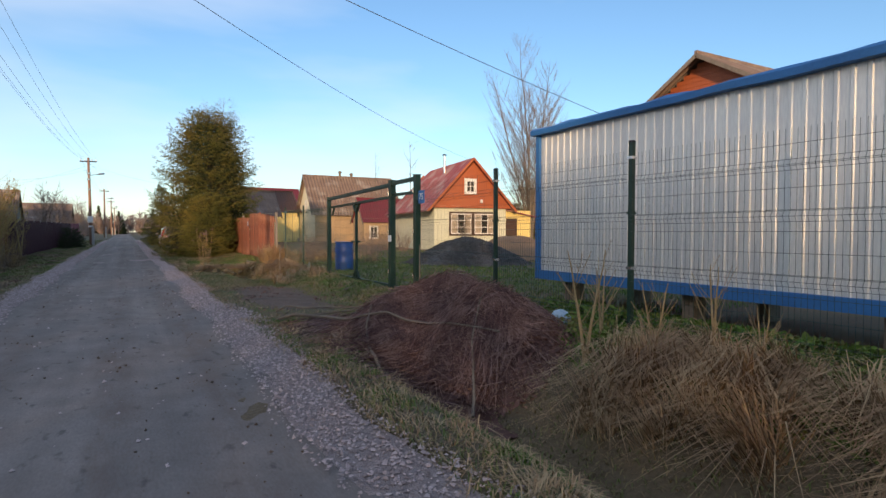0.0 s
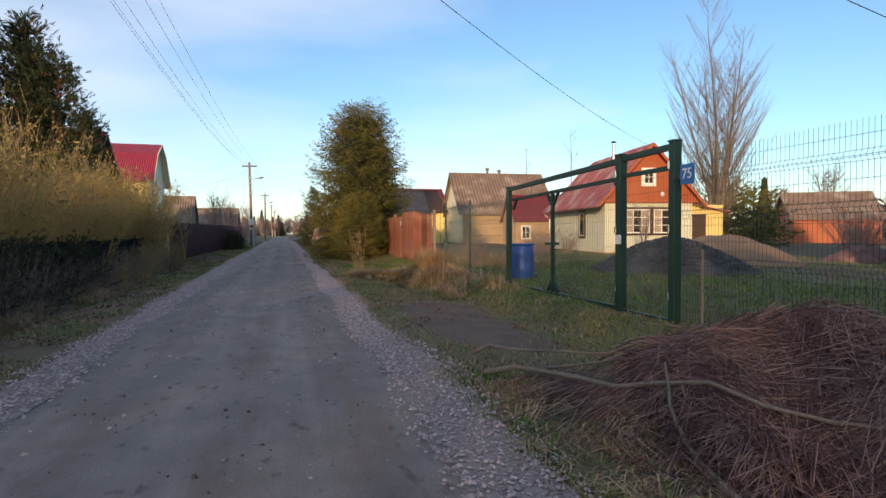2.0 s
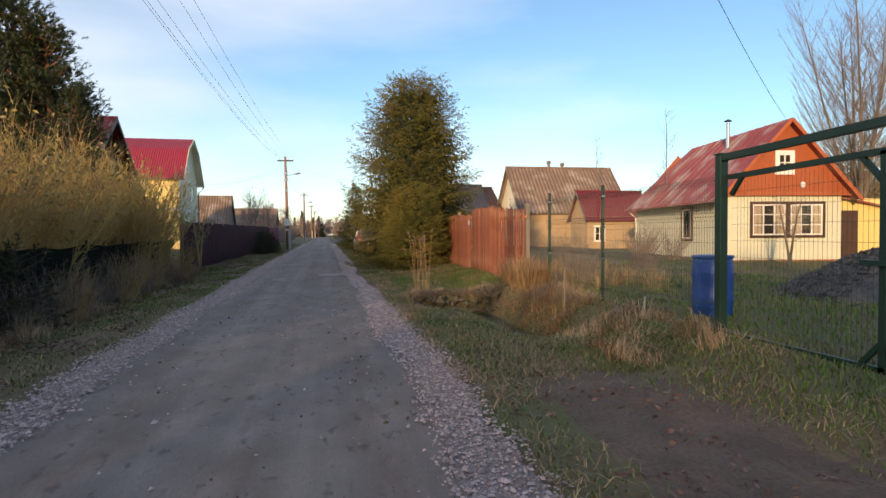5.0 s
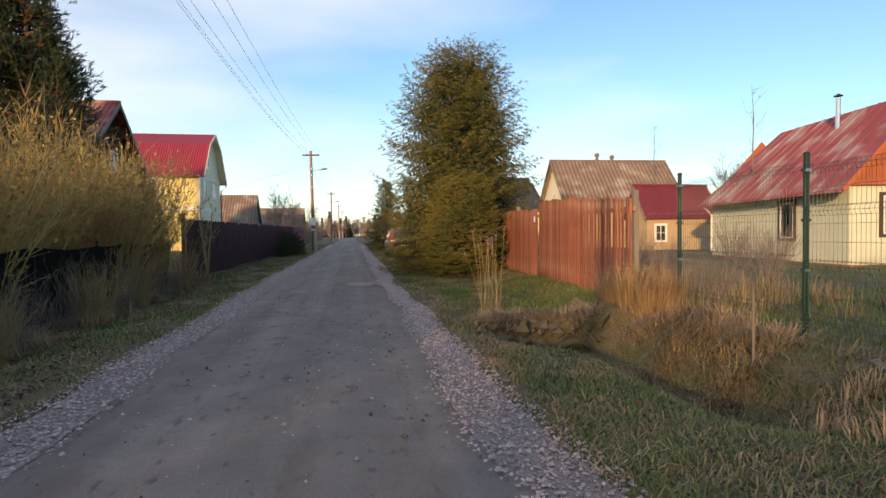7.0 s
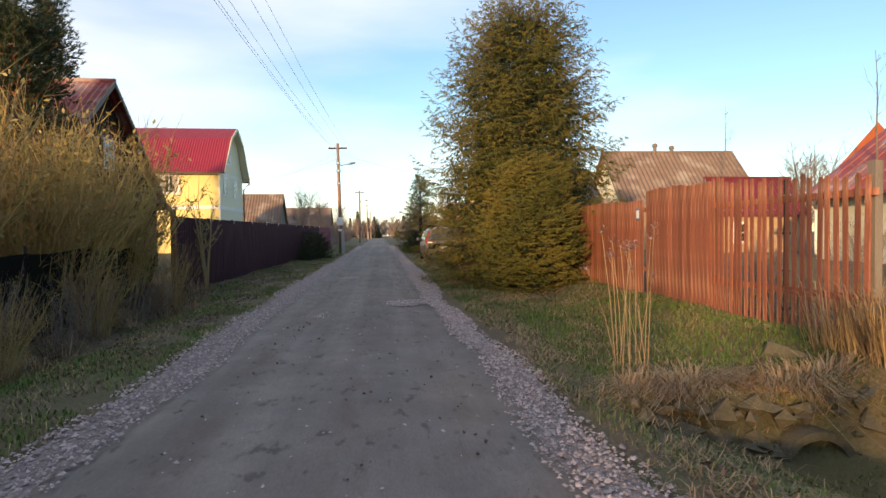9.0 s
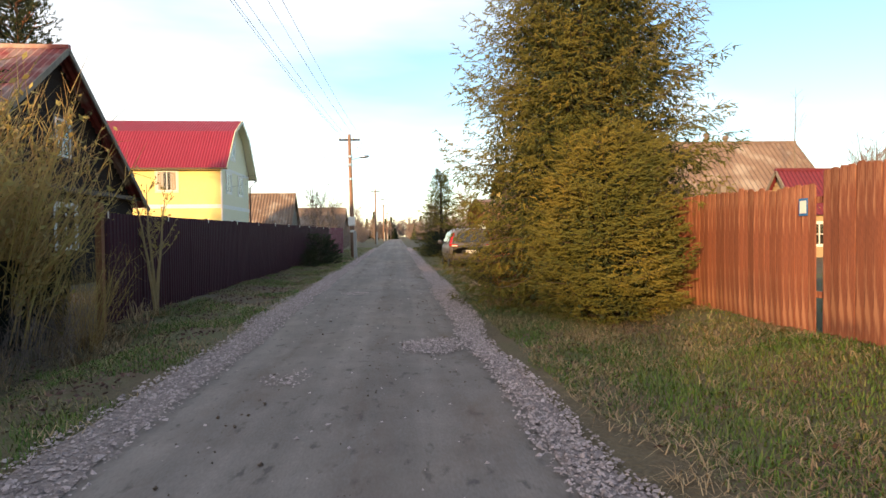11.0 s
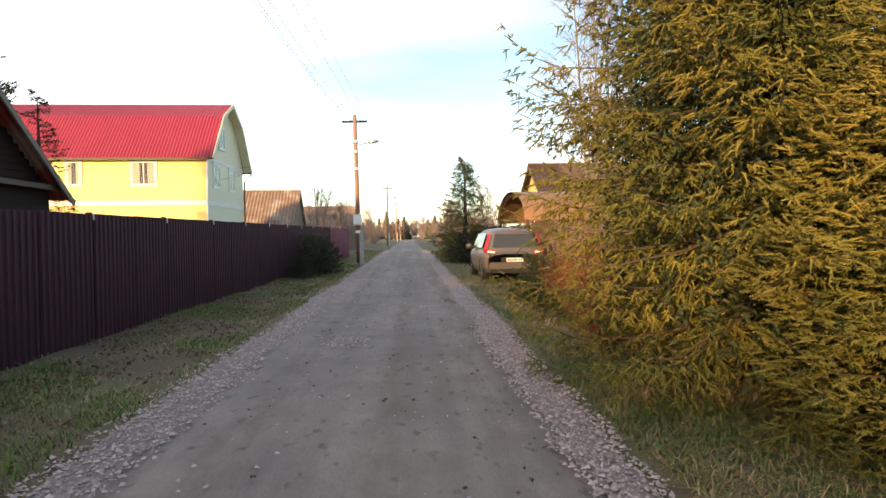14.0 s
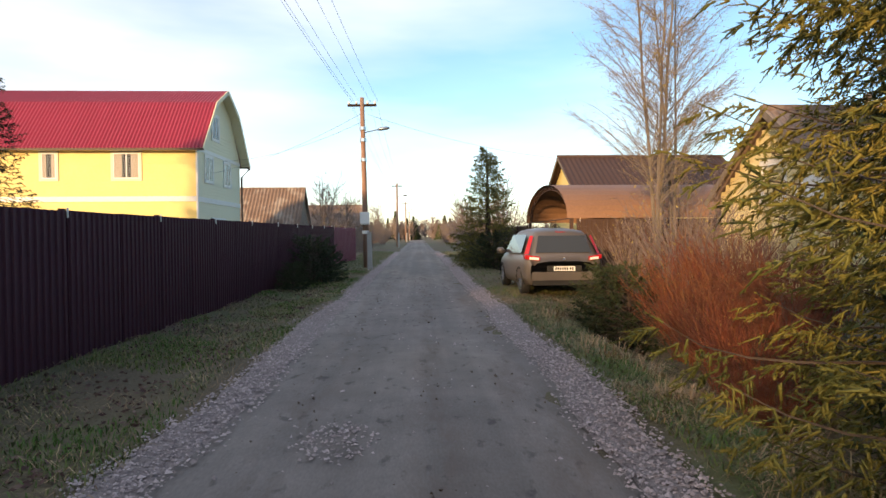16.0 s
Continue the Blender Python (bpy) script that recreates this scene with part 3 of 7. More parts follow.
def build_barrel():
    b = thing("barrel", pose(6.22, 17.65, ground_z(6.22, 17.65) - 0.02), "blue plastic barrel standing on the grass", "barrel")
    body = [(0.265, 0.0), (0.285, 0.03), (0.29, 0.25), (0.30, 0.29), (0.29, 0.33), (0.292, 0.6), (0.302, 0.64), (0.292, 0.68), (0.285, 0.86), (0.262, 0.90)]
    part("body", Shape().lathe(body, 32), BLUE_PLASTIC, b, smooth=True)
    part("rim", Shape().lathe([(0.265, 0.88), (0.298, 0.885), (0.30, 0.925), (0.27, 0.93)], 32), BLUE_PLASTIC, b, smooth=True)


build_barrel()


# ---- red board fence ----
def board(w, h, t=0.022, round_top=False):
    s = Shape()
    prof = [(0, 0), (w, 0), (w, h - 0.03), (w * 0.8, h), (w * 0.2, h), (0, h - 0.03)] if round_top else [(0, 0), (w, 0), (w, h), (0, h)]
    k = len(prof)
    s.v = [(0, u, z) for u, z in prof] + [(t, u, z) for u, z in prof]
    s.f = [tuple(range(k))[::-1], tuple(range(k, 2 * k))] + [(i, (i + 1) % k, (i + 1) % k + k, i + k) for i in range(k)]
    return s


def build_red_fence():
    rnd = random.Random(4)
    fence = thing("board_fence", pose(0, 0, 0), "red-brown painted vertical board fence, gappy pickets at one end", "fence")
    boards = [board(0.118, h, 0.022, True).mesh("board", RED_WOOD) for h in (2.02, 2.03, 2.05)]
    pickets = [board(0.06, h, 0.022, True).mesh("picket", RED_WOOD) for h in (2.06, 2.10)]
    y = 26.45
    while y < 37.5:
        if 28.55 < y < 28.68:
            y += 0.12
        x = 5.28
        dip = -0.12 if y > 28.6 else 0.02
        part("board", boards[rnd.randrange(3)], None, fence, at=pose(x + rnd.uniform(-0.006, 0.006), y, ground_z(x, y) - 0.04 + dip + rnd.uniform(-0.008, 0.008), rnd.uniform(-0.5, 0.5), 0, 0))
        y += 0.122
    y = 23.55
    while y < 26.4:
        x = 5.285
        part("picket", pickets[rnd.randrange(2)], None, fence, at=pose(x, y, ground_z(x, y) - 0.05 - 0.07 * (26.4 - y) + rnd.uniform(-0.015, 0.015), rnd.uniform(-0.8, 0.8), 0, 0))
        y += 0.135 if y < 25.7 else 0.11
    for a, b in ((23.5, 26.4), (26.4, 28.6), (28.7, 33.0), (33.0, 37.5)):
        for h in (0.45, 1.62):
            part("rail", Shape().box((5.31, a, ground_z(5.3, a) + h), (5.36, b, ground_z(5.3, a) + h + 0.08)), RED_WOOD, fence)
    for y in (23.6, 26.42, 28.62, 31.0, 33.5, 36.0):
        part("post", Shape().box((5.36, y - 0.05, ground_z(5.4, y) - 0.2), (5.45, y + 0.05, ground_z(5.4, y) + 2.0)), GREY_WOOD, fence)
    sign = thing("notice", pose(5.265, 28.95, 1.96), "small white and blue notice pinned to the boards", "notice")
    part("sheet", Shape().box((-0.008, -0.075, -0.11), (0, 0.075, 0.11)), BLUE_PAINT, sign)
    part("paper", Shape().box((-0.012, -0.055, -0.08), (-0.008, 0.055, 0.08)), WHITE, sign)


build_red_fence()


# ---- dark sheet fence ----
def trapezoid_sheet(width, height, pitch=0.115, depth=0.02):
    s = Shape()
    prof, u = [], 0.0
    while u < width - 0.01:
        prof += [(u, 0), (u + pitch * 0.45, 0), (u + pitch * 0.55, -depth), (u + pitch * 0.9, -depth)]
        u += pitch
    prof.append((width, 0))
    prof = [(min(p, width), d) for p, d in prof]
    for p, d in prof:
        s.v += [(-d, p, 0), (-d, p, height)]
    s.f = [(2 * i, 2 * i + 2, 2 * i + 3, 2 * i + 1) for i in range(len(prof) - 1)]
    return s


def build_sheet_fence(name, x0, y0, x1, y1, h, mat, label):
    fence = thing(name, pose(0, 0, 0), label, "fence")
    d = Vector((x1 - x0, y1 - y0, 0))
    n = round(d.length / 1.15)
    w = d.length / n
    me = trapezoid_sheet(w, h).mesh("sheet", mat)
    turn = math.degrees(math.atan2(-d.x, d.y))
    for i in range(n):
        p = Vector((x0, y0, 0)) + d * i / n
        z = 0.0065 * p.y + 0.06
        part("sheet", me, None, fence, at=pose(p.x, p.y, z, 0, 0, turn))
    for i in range(0, n + 1, 2):
        p = Vector((x0, y0, 0)) + d * i / n
        z = 0.0065 * p.y
        part("post", Shape().box((p.x - 0.07, p.y - 0.03, z - 0.15), (p.x - 0.01, p.y + 0.03, z + h + 0.08)), mat, fence)
        part("post_tip", Shape().box((p.x + 0.022, p.y - 0.012, z + h - 0.03), (p.x + 0.034, p.y + 0.012, z + h + 0.09)), WHITE, fence)
    for zz in (0.4, h - 0.35):
        part("rail", Shape().beam((x0 - 0.02, y0, 0.0065 * y0 + zz), (x1 - 0.02, y1, 0.0065 * y1 + zz), 0.03), mat, fence)


build_sheet_fence("sheet_fence", -4.62, 31.9, -4.05, 57.5, 1.82, BROWN_SHEET, "dark brown profiled sheet metal fence")
build_sheet_fence("sheet_fence", -4.9, 58.2, -3.9, 65.0, 1.85, PURPLE_SHEET, "wine-red profiled sheet metal fence")
build_sheet_fence("sheet_fence", -9.0, 57.7, -4.2, 57.75, 1.85, PURPLE_SHEET, "wine-red profiled sheet metal fence")
post_ = thing("fence_post", pose(-4.66, 31.75, 0.15), "rusty red steel post at the fence end", "fence post")
part("post", Shape().box((-0.05, -0.05, 0), (0.05, 0.05, 2.1)), BARK_RED, post_)


# ---- houses ----
def window(parent, m, w, h, rows=1, cols=2, trim=0.0, trim_mat=None, frame_mat=None, curtain=False):
    """A window in local x (across) and z (up), looking to -y: trim, frame, panes with bars."""
    frame_mat = frame_mat or WHITE
    win = part("window", Shape().box((-w / 2, 0.0, 0), (w / 2, 0.03, h)), BLACK, parent, at=parent.matrix_world @ m)
    win.matrix_parent_inverse = parent.matrix_world.inverted()
    inv = win.matrix_world.copy()

    def sub(name, s, mat):
        o = part(name, s, mat, win, at=inv)
        o.matrix_parent_inverse = inv.inverted()

    if trim:
        s = Shape()
        for lo, hi in (((-w / 2 - trim, -0.035, -trim), (-w / 2, 0.03, h + trim)), ((w / 2, -0.035, -trim), (w / 2 + trim, 0.03, h + trim)), ((-w / 2, -0.035, h), (w / 2, 0.03, h + trim)), ((-w / 2, -0.035, -trim), (w / 2, 0.03, 0))):
            s.box(lo, hi)
        sub("trim", s, trim_mat)
    s = Shape()
    e = 0.06
    for lo, hi in (((-w / 2, -0.025, 0), (-w / 2 + e, 0, h)), ((w / 2 - e, -0.025, 0), (w / 2, 0, h)), ((-w / 2 + e, -0.025, h - e), (w / 2 - e, 0, h)), ((-w / 2 + e, -0.025, 0), (w / 2 - e, 0, e))):
        s.box(lo, hi)
    for i in range(1, cols):
        x = -w / 2 + w * i / cols
        s.box((x - 0.025, -0.02, e), (x + 0.025, 0, h - e))
    for j in range(1, rows):
        z = h * j / rows
        s.box((-w / 2 + e, -0.018, z - 0.018), (w / 2 - e, -0.002, z + 0.018))
    sub("frame", s, frame_mat)
    if curtain:
        c = Shape()
        for a, b in ((-w / 2 + e, -w / 6), (w / 6, w / 2 - e)):
            c.face([(a, -0.006, e), (b, -0.006, e), (b, -0.006, h - e), (a, -0.006, h - e)])
        sub("curtain", c, CURTAIN)
    sub("pane", Shape().face([(-w / 2 + e, -0.010, e), (w / 2 - e, -0.010, e), (w / 2 - e, -0.010, h - e), (-w / 2 + e, -0.010, h - e)]), CLEAR)


def clear_glass():
    m = bpy.data.materials.new("clear_pane")
    m.use_nodes = True
    n, l = m.node_tree.nodes, m.node_tree.links
    n.clear()
    o, t, g, x, f = (n.new(k) for k in ("ShaderNodeOutputMaterial", "ShaderNodeBsdfTransparent", "ShaderNodeBsdfGlossy", "ShaderNodeMixShader", "ShaderNodeFresnel"))
    g.inputs["Roughness"].default_value = 0.03
    f.inputs["IOR"].default_value = 1.7
    l.new(f.outputs[0], x.inputs[0])
    l.new(t.outputs[0], x.inputs[1])
    l.new(g.outputs[0], x.inputs[2])
    l.new(x.outputs[0], o.inputs[0])
    return m


CLEAR = clear_glass()


def slab(p, q, r, s, t):
    """A sheet over the corners p q r s, t thick downwards."""
    a = [Vector(v) for v in (p, q, r, s)]
    n = (a[1] - a[0]).cross(a[3] - a[0]).normalized()
    if n.z < 0:
        n = -n
    b = [v - n * t for v in a]
    sh = Shape()
    sh.v = [tuple(v) for v in a + b]
    sh.f = [(0, 1, 2, 3), (7, 6, 5, 4), (0, 4, 5, 1), (1, 5, 6, 2), (2, 6, 7, 3), (3, 7, 4, 0)]
    return sh


def corrugated(p, q, r, s, pitch, depth, t=0.01):
    """A roof sheet from eave p-q up to ridge s-r with waves that run up the slope."""
    p, q, r, s = (Vector(v) for v in (p, q, r, s))
    n = (q - p).cross(s - p).normalized()
    if n.z < 0:
        n = -n
    k = max(4, int((q - p).length / pitch) * 4)
    sh = Shape()
    for i in range(k + 1):
        u = i / k
        d = n * (depth * (math.sin(i * math.pi / 2)))
        sh.v += [tuple(p.lerp(q, u) + d), tuple(s.lerp(r, u) + d)]
    sh.f = [(2 * i, 2 * i + 2, 2 * i + 3, 2 * i + 1) for i in range(k)]
    return sh


def clad_wall(parent, name, a, b, z0, z1, mat, pitch=0.12, upright=True, gable=None):
    """Boards with grooves on a wall from a to b (plan), outer side to the right of a->b; gable: top height at the middle."""
    a, b = Vector((*a, 0)), Vector((*b, 0))
    d = b - a
    n = Vector((d.y, -d.x, 0)).normalized()
    s = Shape()
    length = d.length
    if upright:
        k = max(1, int(length / pitch))
        for i in range(k):
            u0, u1 = i / k, (i + 1) / k
            g = 0.006 / length

            def h(u):
                return z1 if gable is None else z1 + (gable - z1) * (1 - abs(2 * u - 1))
            for off, c0, c1 in ((0.018, u0 + g, u1 - g), (0.0, u1 - g, u1 + g)):
                p, q = a + d * c0 + n * off, a + d * min(c1, 1) + n * off
                s.face([(p.x, p.y, z0), (q.x, q.y, z0), (q.x, q.y, h(min(c1, 1))), (p.x, p.y, h(c0))])
    else:
        k = max(1, int(((gable or z1) - z0) / pitch))
        for j in range(k):
            c0, c1 = z0 + ((gable or z1) - z0) * j / k, z0 + ((gable or z1) - z0) * (j + 1) / k
            lo, hi = 0.0, 1.0
            if gable and c1 > z1:
                lo = 0.5 * (c1 - z1) / (gable - z1)
                hi = 1 - lo
            p, q = a + d * lo + n * 0.018, a + d * hi + n * 0.018
            p2, q2 = a + d * lo + n * 0.002, a + d * hi + n * 0.002
            s.face([(p.x, p.y, c0), (q.x, q.y, c0), (q2.x, q2.y, c1), (p2.x, p2.y, c1)])
            s.face([(p2.x, p2.y, c1), (q2.x, q2.y, c1), (q.x, q.y, c1), (p.x, p.y, c1)])
    return part(name, s, mat, parent)


def board_wall(parent, name, a, b, z0, z1, mat, pitch):
    """A wall from a to b (plan) clad in upright boards, each a piece of its own on a backing sheet."""
    a, b = Vector((*a, 0)), Vector((*b, 0))
    d = b - a
    count = max(1, int(d.length / pitch))
    w = d.length / count
    turn = math.degrees(math.atan2(d.y, d.x))
    back = part(name, Shape().face([(a.x, a.y, z0), (b.x, b.y, z0), (b.x, b.y, z1), (a.x, a.y, z1)]), mat, parent)
    plank = Shape().box((0.004, -0.018, 0), (w - 0.004, -0.001, z1 - z0)).mesh("board", mat)
    for i in range(count):
        p = a + d * i / count
        part("board", plank, None, back, at=pose(p.x, p.y, z0, 0, 0, turn))


def build_white_house():
    W, D, E, A = 4.75, 9.3, 2.85, 5.75
    h = thing("cottage", pose(16.25, 30.0, 0.35, 0, 0, -9.0), "cream boarded cottage with worn red tin roof", "house")
    hm = h.matrix_world.copy()

    def P(name, s, mat, label=""):
        o = part(name, s, mat, h, label)
        return o

    P("core", Shape().box((0.03, 0.03, 0.0), (W - 0.03, D - 0.03, E)), CREAM)
    P("plinth", Shape().box((-0.06, -0.06, -0.4), (W + 0.06, D + 0.06, 0.10)), RED_WOOD, "red-brown painted plinth board")
    board_wall(h, "front_wall", (0, 0), (W, 0), 0.10, E, CREAM, 0.11)
    board_wall(h, "side_wall", (0, D), (0, 0), 0.10, E, CREAM, 0.11)
    board_wall(h, "side_wall", (W, 0), (W, D), 0.10, E, CREAM, 0.11)
    # gable boards hang proud of the wall
    clad_wall(h, "gable", (-0.25, -0.10), (W + 0.25, -0.10), E - 0.12, E - 0.02, ORANGE_WOOD, 0.11, True, A - 0.12)
    P("gable_back", Shape().face([(-0.2, -0.07, E), (W + 0.2, -0.07, E), (W / 2, -0.07, A - 0.15)]), ORANGE_WOOD)
    P("gable_back", Shape().face([(0, D, E), (W, D, E), (W / 2, D, A - 0.15)]), ORANGE_WOOD)
    P("drip_board", Shape().box((-0.3, -0.20, E - 0.16), (W + 0.3, -0.10, E - 0.10)), ORANGE_WOOD)
    o = 0.55
    for sgn, x0 in ((-1, -o), (1, W + o)):
        ze = E - 0.30
        r = slab((x0, -0.45, ze), (x0, D + 0.3, ze), (W / 2, D - 1.6, A), (W / 2, -0.45, A), 0.05)
        P("roof_slope", r, ROOF_WORN, "worn red and rust-streaked tin sheet")
        s = Shape()
        for k in range(1, 14):
            u = k / 14
            y = -0.45 + (D + 0.75) * u
            y2 = -0.45 + (D - 1.15) * u
            s.beam((x0, y, ze + 0.015), (W / 2, y2, A + 0.015), 0.03, 0.03)
        P("seam", s, ROOF_WORN)
        P("barge_board", Shape().beam((x0, -0.47, ze - 0.05), (W / 2, -0.47, A - 0.05), 0.03, 0.14), ORANGE_WOOD)
    P("roof_hip", slab((-o, D + 0.3, E - 0.3), (W + o, D + 0.3, E - 0.3), (W / 2 + 0.01, D - 1.6, A), (W / 2 - 0.01, D - 1.6, A), 0.05), ROOF_WORN)
    P("chimney", Shape().tube([(W / 2 - 0.55, 3.2, A - 1.1), (W / 2 - 0.55, 3.2, A + 0.5)], 0.085, 12), CHROME, "steel stove pipe with cap")
    P("chimney_cap", Shape().lathe([(0.16, 0), (0.16, 0.03), (0.02, 0.10)], 12, (W / 2 - 0.55, 3.2, A + 0.56)), BLACK)
    P("gutter_pipe", Shape().tube([(-0.55, D - 0.1, E - 0.35), (-0.3, D - 0.1, E - 0.6), (-0.1, D - 0.1, E - 0.8), (-0.1, D - 0.1, 0.3)], 0.05, 8), WHITE)
    P("gutter", Shape().beam((-0.6, -0.4, E - 0.36), (-0.6, D + 0.2, E - 0.36), 0.1, 0.08), ROOF_WORN)
    window(h, pose(1.72, -0.03, 1.10), 1.35, 1.25, 3, 3, 0.11, DARK_TRIM, curtain=True)
    window(h, pose(3.28, -0.03, 1.10), 1.35, 1.25, 3, 3, 0.11, DARK_TRIM, curtain=True)
    window(h, pose(W / 2 - 0.1, -0.16, 3.65), 0.55, 0.72, 2, 2, 0.12, WHITE)
    window(h, pose(-0.03, 3.3, 0.95, 0, 0, -90), 0.85, 1.35, 1, 1, 0.12, DARK_TRIM, curtain=True)
    P("lamp", Shape().lathe([(0.05, 0), (0.11, 0.08), (0.09, 0.2), (0.03, 0.24)], 12, (W / 2 + 0.62, -0.22, 3.0)), LAMP_WHITE)
    # porch with its brown door at the far side of the front
    clad_wall(h, "porch_wall", (W, 0.4), (W + 2.0, 0.4), 0.05, E - 0.25, YELLOW, 0.11)
    P("porch_core", Shape().box((W, 0.43, 0), (W + 2.0, 3.0, E - 0.4)), YELLOW)
    P("porch_roof", slab((W - 0.1, 0.1, E - 0.15), (W + 2.3, 0.1, E - 0.62), (W + 2.3, 3.2, E - 0.62), (W - 0.1, 3.2, E - 0.15), 0.06), ROOF_WORN)
    P("door", Shape().box((W + 0.22, 0.33, 0.05), (W + 1.0, 0.375, 2.1)), DARK_TRIM, "dark brown plank door")
    P("door_step", Shape().box((W + 0.1, -0.2, -0.3), (W + 1.1, 0.33, 0.0)), CONCRETE)


build_white_house()


def gable_house(name, m, L, D, E, A, wall, roof_mat, label, pitch=0.15, overhang=0.35, upright=False, gable_mat=None, wave=0.018):
    """Ridge along local x; the long front at y=0 looks to -y."""
    h = thing(name, m, label, "house")
    part("core", Shape().box((0.04, 0.04, -0.4), (L - 0.04, D - 0.04, E)), wall, h)
    clad_wall(h, "front_wall", (0, 0), (L, 0), 0, E, wall, 0.16, upright)
    clad_wall(h, "back_wall", (L, D), (0, D), 0, E, wall, 0.16, upright)
    clad_wall(h, "gable_wall", (0, D), (0, 0), 0, E, gable_mat or wall, 0.16, upright, A - 0.08)
    clad_wall(h, "gable_wall", (L, 0), (L, D), 0, E, gable_mat or wall, 0.16, upright, A - 0.08)
    dz = overhang * (A - E) / (D / 2)
    part("roof_slope", corrugated((-overhang, -overhang, E - dz), (L + overhang, -overhang, E - dz), (L + overhang, D / 2, A), (-overhang, D / 2, A), pitch, wave), roof_mat, h)
    part("roof_slope", corrugated((L + overhang, D + overhang, E - dz), (-overhang, D + overhang, E - dz), (-overhang, D / 2, A), (L + overhang, D / 2, A), pitch, wave), roof_mat, h)
    part("ridge_cap", Shape().beam((-overhang, D / 2, A + 0.02), (L + overhang, D / 2, A + 0.02), 0.12), roof_mat, h)
    for x in (-overhang + 0.02, L + overhang - 0.02):
        for y in (-overhang, D + overhang):
            part("barge_board", Shape().beam((x, y, E - dz - 0.09), (x, D / 2, A - 0.08), 0.04, 0.14), GREY_WOOD, h)
    return h


hm_ = gable_house("old_house", pose(15.6, 52.3, 0.35, 0, 0, -3), 8.6, 7.2, 3.2, 6.85, PLASTER, ROOF_SLATE, "old plastered house with weathered wave-slate roof", 0.30, 0.4, gable_mat=PALE, wave=0.045)
for cx_, ch_ in ((3.4, 7.2), (4.6, 7.05)):
    part("chimney", Shape().lathe([(0.12, 6.7), (0.12, ch_), (0.2, ch_ + 0.02), (0.16, ch_ + 0.22), (0.03, ch_ + 0.26)], 12, (cx_, 3.6, 0)), GREY_WOOD, hm_)
window(hm_, pose(0.0, 3.6, 3.4, 0, 0, -90), 0.9, 0.9, 1, 2, 0.08, WHITE)
h2_ = gable_house("small_house", pose(18.0, 46.0, 0.35, 0, 0, 0), 4.6, 2.6, 2.4, 4.2, PLASTER, ROOF_MAROON, "small ochre house with dark red roof", 0.2, 0.25)
window(h2_, pose(0.9, -0.02, 0.7), 0.7, 1.0, 2, 2, 0.07, WHITE)
h3_ = gable_house("far_house", pose(13.0, 80.0, 0.45), 9.0, 7.0, 4.6, 7.4, YELLOW, ROOF_MAROON, "far yellow house with maroon roof", 0.3, 0.4)
window(h3_, pose(5.9, -0.02, 3.3), 1.0, 1.0, 1, 2, 0.08, WHITE)
gable_house("log_shed", pose(-18.7, 88.0, 0.5), 6.6, 6.0, 2.6, 6.4, GREY_WOOD, ROOF_SLATE, "grey shed with mossy wave-slate roof", 0.34, 0.3, wave=0.05)
gable_house("far_house", pose(-14.0, 100.0, 0.55), 6.8, 6.0, 2.8, 5.2, DARK_WOOD, ROOF_SLATE, "far brown house with slate roof", 0.2, 0.3)
gable_house("orange_house", pose(18.3, 10.4, 0.2), 7.0, 5.9, 6.0, 7.75, ORANGE_WOOD, ROOF_SLATE, "tall orange boarded house behind the cabin", 0.2, 0.5)
gable_house("far_orange_house", pose(42.0, 42.5, 0.3, 0, 0, -32), 6.5, 5.5, 2.4, 4.6, ORANGE_WOOD, ROOF_SLATE, "far orange cottage with rust-red roof", 0.2, 0.3)
h4_ = gable_house("brown_roof_house", pose(7.4, 58.0, 0.4), 8.0, 6.5, 3.4, 5.5, YELLOW, DARK_TRIM, "yellow house with dark brown roof", 0.25, 0.4)
h5_ = gable_house("pale_house", pose(7.75, 42.2, 0.3), 2.0, 4.4, 2.6, 4.3, PALE_YELLOW, ROOF_SLATE, "pale yellow house with slate roof and dish", 0.2, 0.3)
window(h5_, pose(0.0, 2.2, 2.2, 0, 0, -90), 0.8, 0.9, 1, 1, 0.08, WHITE)
part("satellite_dish", Shape().lathe([(0.02, 0.0), (0.2, 0.03), (0.33, 0.1), (0.34, 0.12)], 16), WHITE, h5_, at=h5_.matrix_world @ pose(-0.15, 0.7, 2.3, 80, 0, -70)).matrix_parent_inverse = h5_.matrix_world.inverted()


def build_dark_house():
    """Ridge across the road's direction: the dark gable looks to the road."""
    h = gable_house("dark_house", pose(-18.5, 34.6, 0.2), 9.0, 9.1, 3.0, 6.9, DARK_WOOD, ROOF_WORN, "dark brown timber house with rusty roof", 0.2, 0.45, gable_mat=DARK_WOOD)
    window(h, pose(9.02, 4.85, 3.85, 0, 0, 90), 0.8, 1.1, 2, 2, 0.09, DARK_TRIM, frame_mat=WHITE)
    window(h, pose(9.02, 4.9, 1.25, 0, 0, 90), 1.0, 1.2, 1, 2, 0.10, WHITE)
    part("ledge", Shape().box((9.02, -0.1, 2.85), (9.3, 9.2, 2.98)), DARK_TRIM, h)
    clad_wall(h, "log_front", (9.03, 0.0), (9.03, 9.1), 0.0, 2.85, DARK_WOOD, 0.2, False)


build_dark_house()


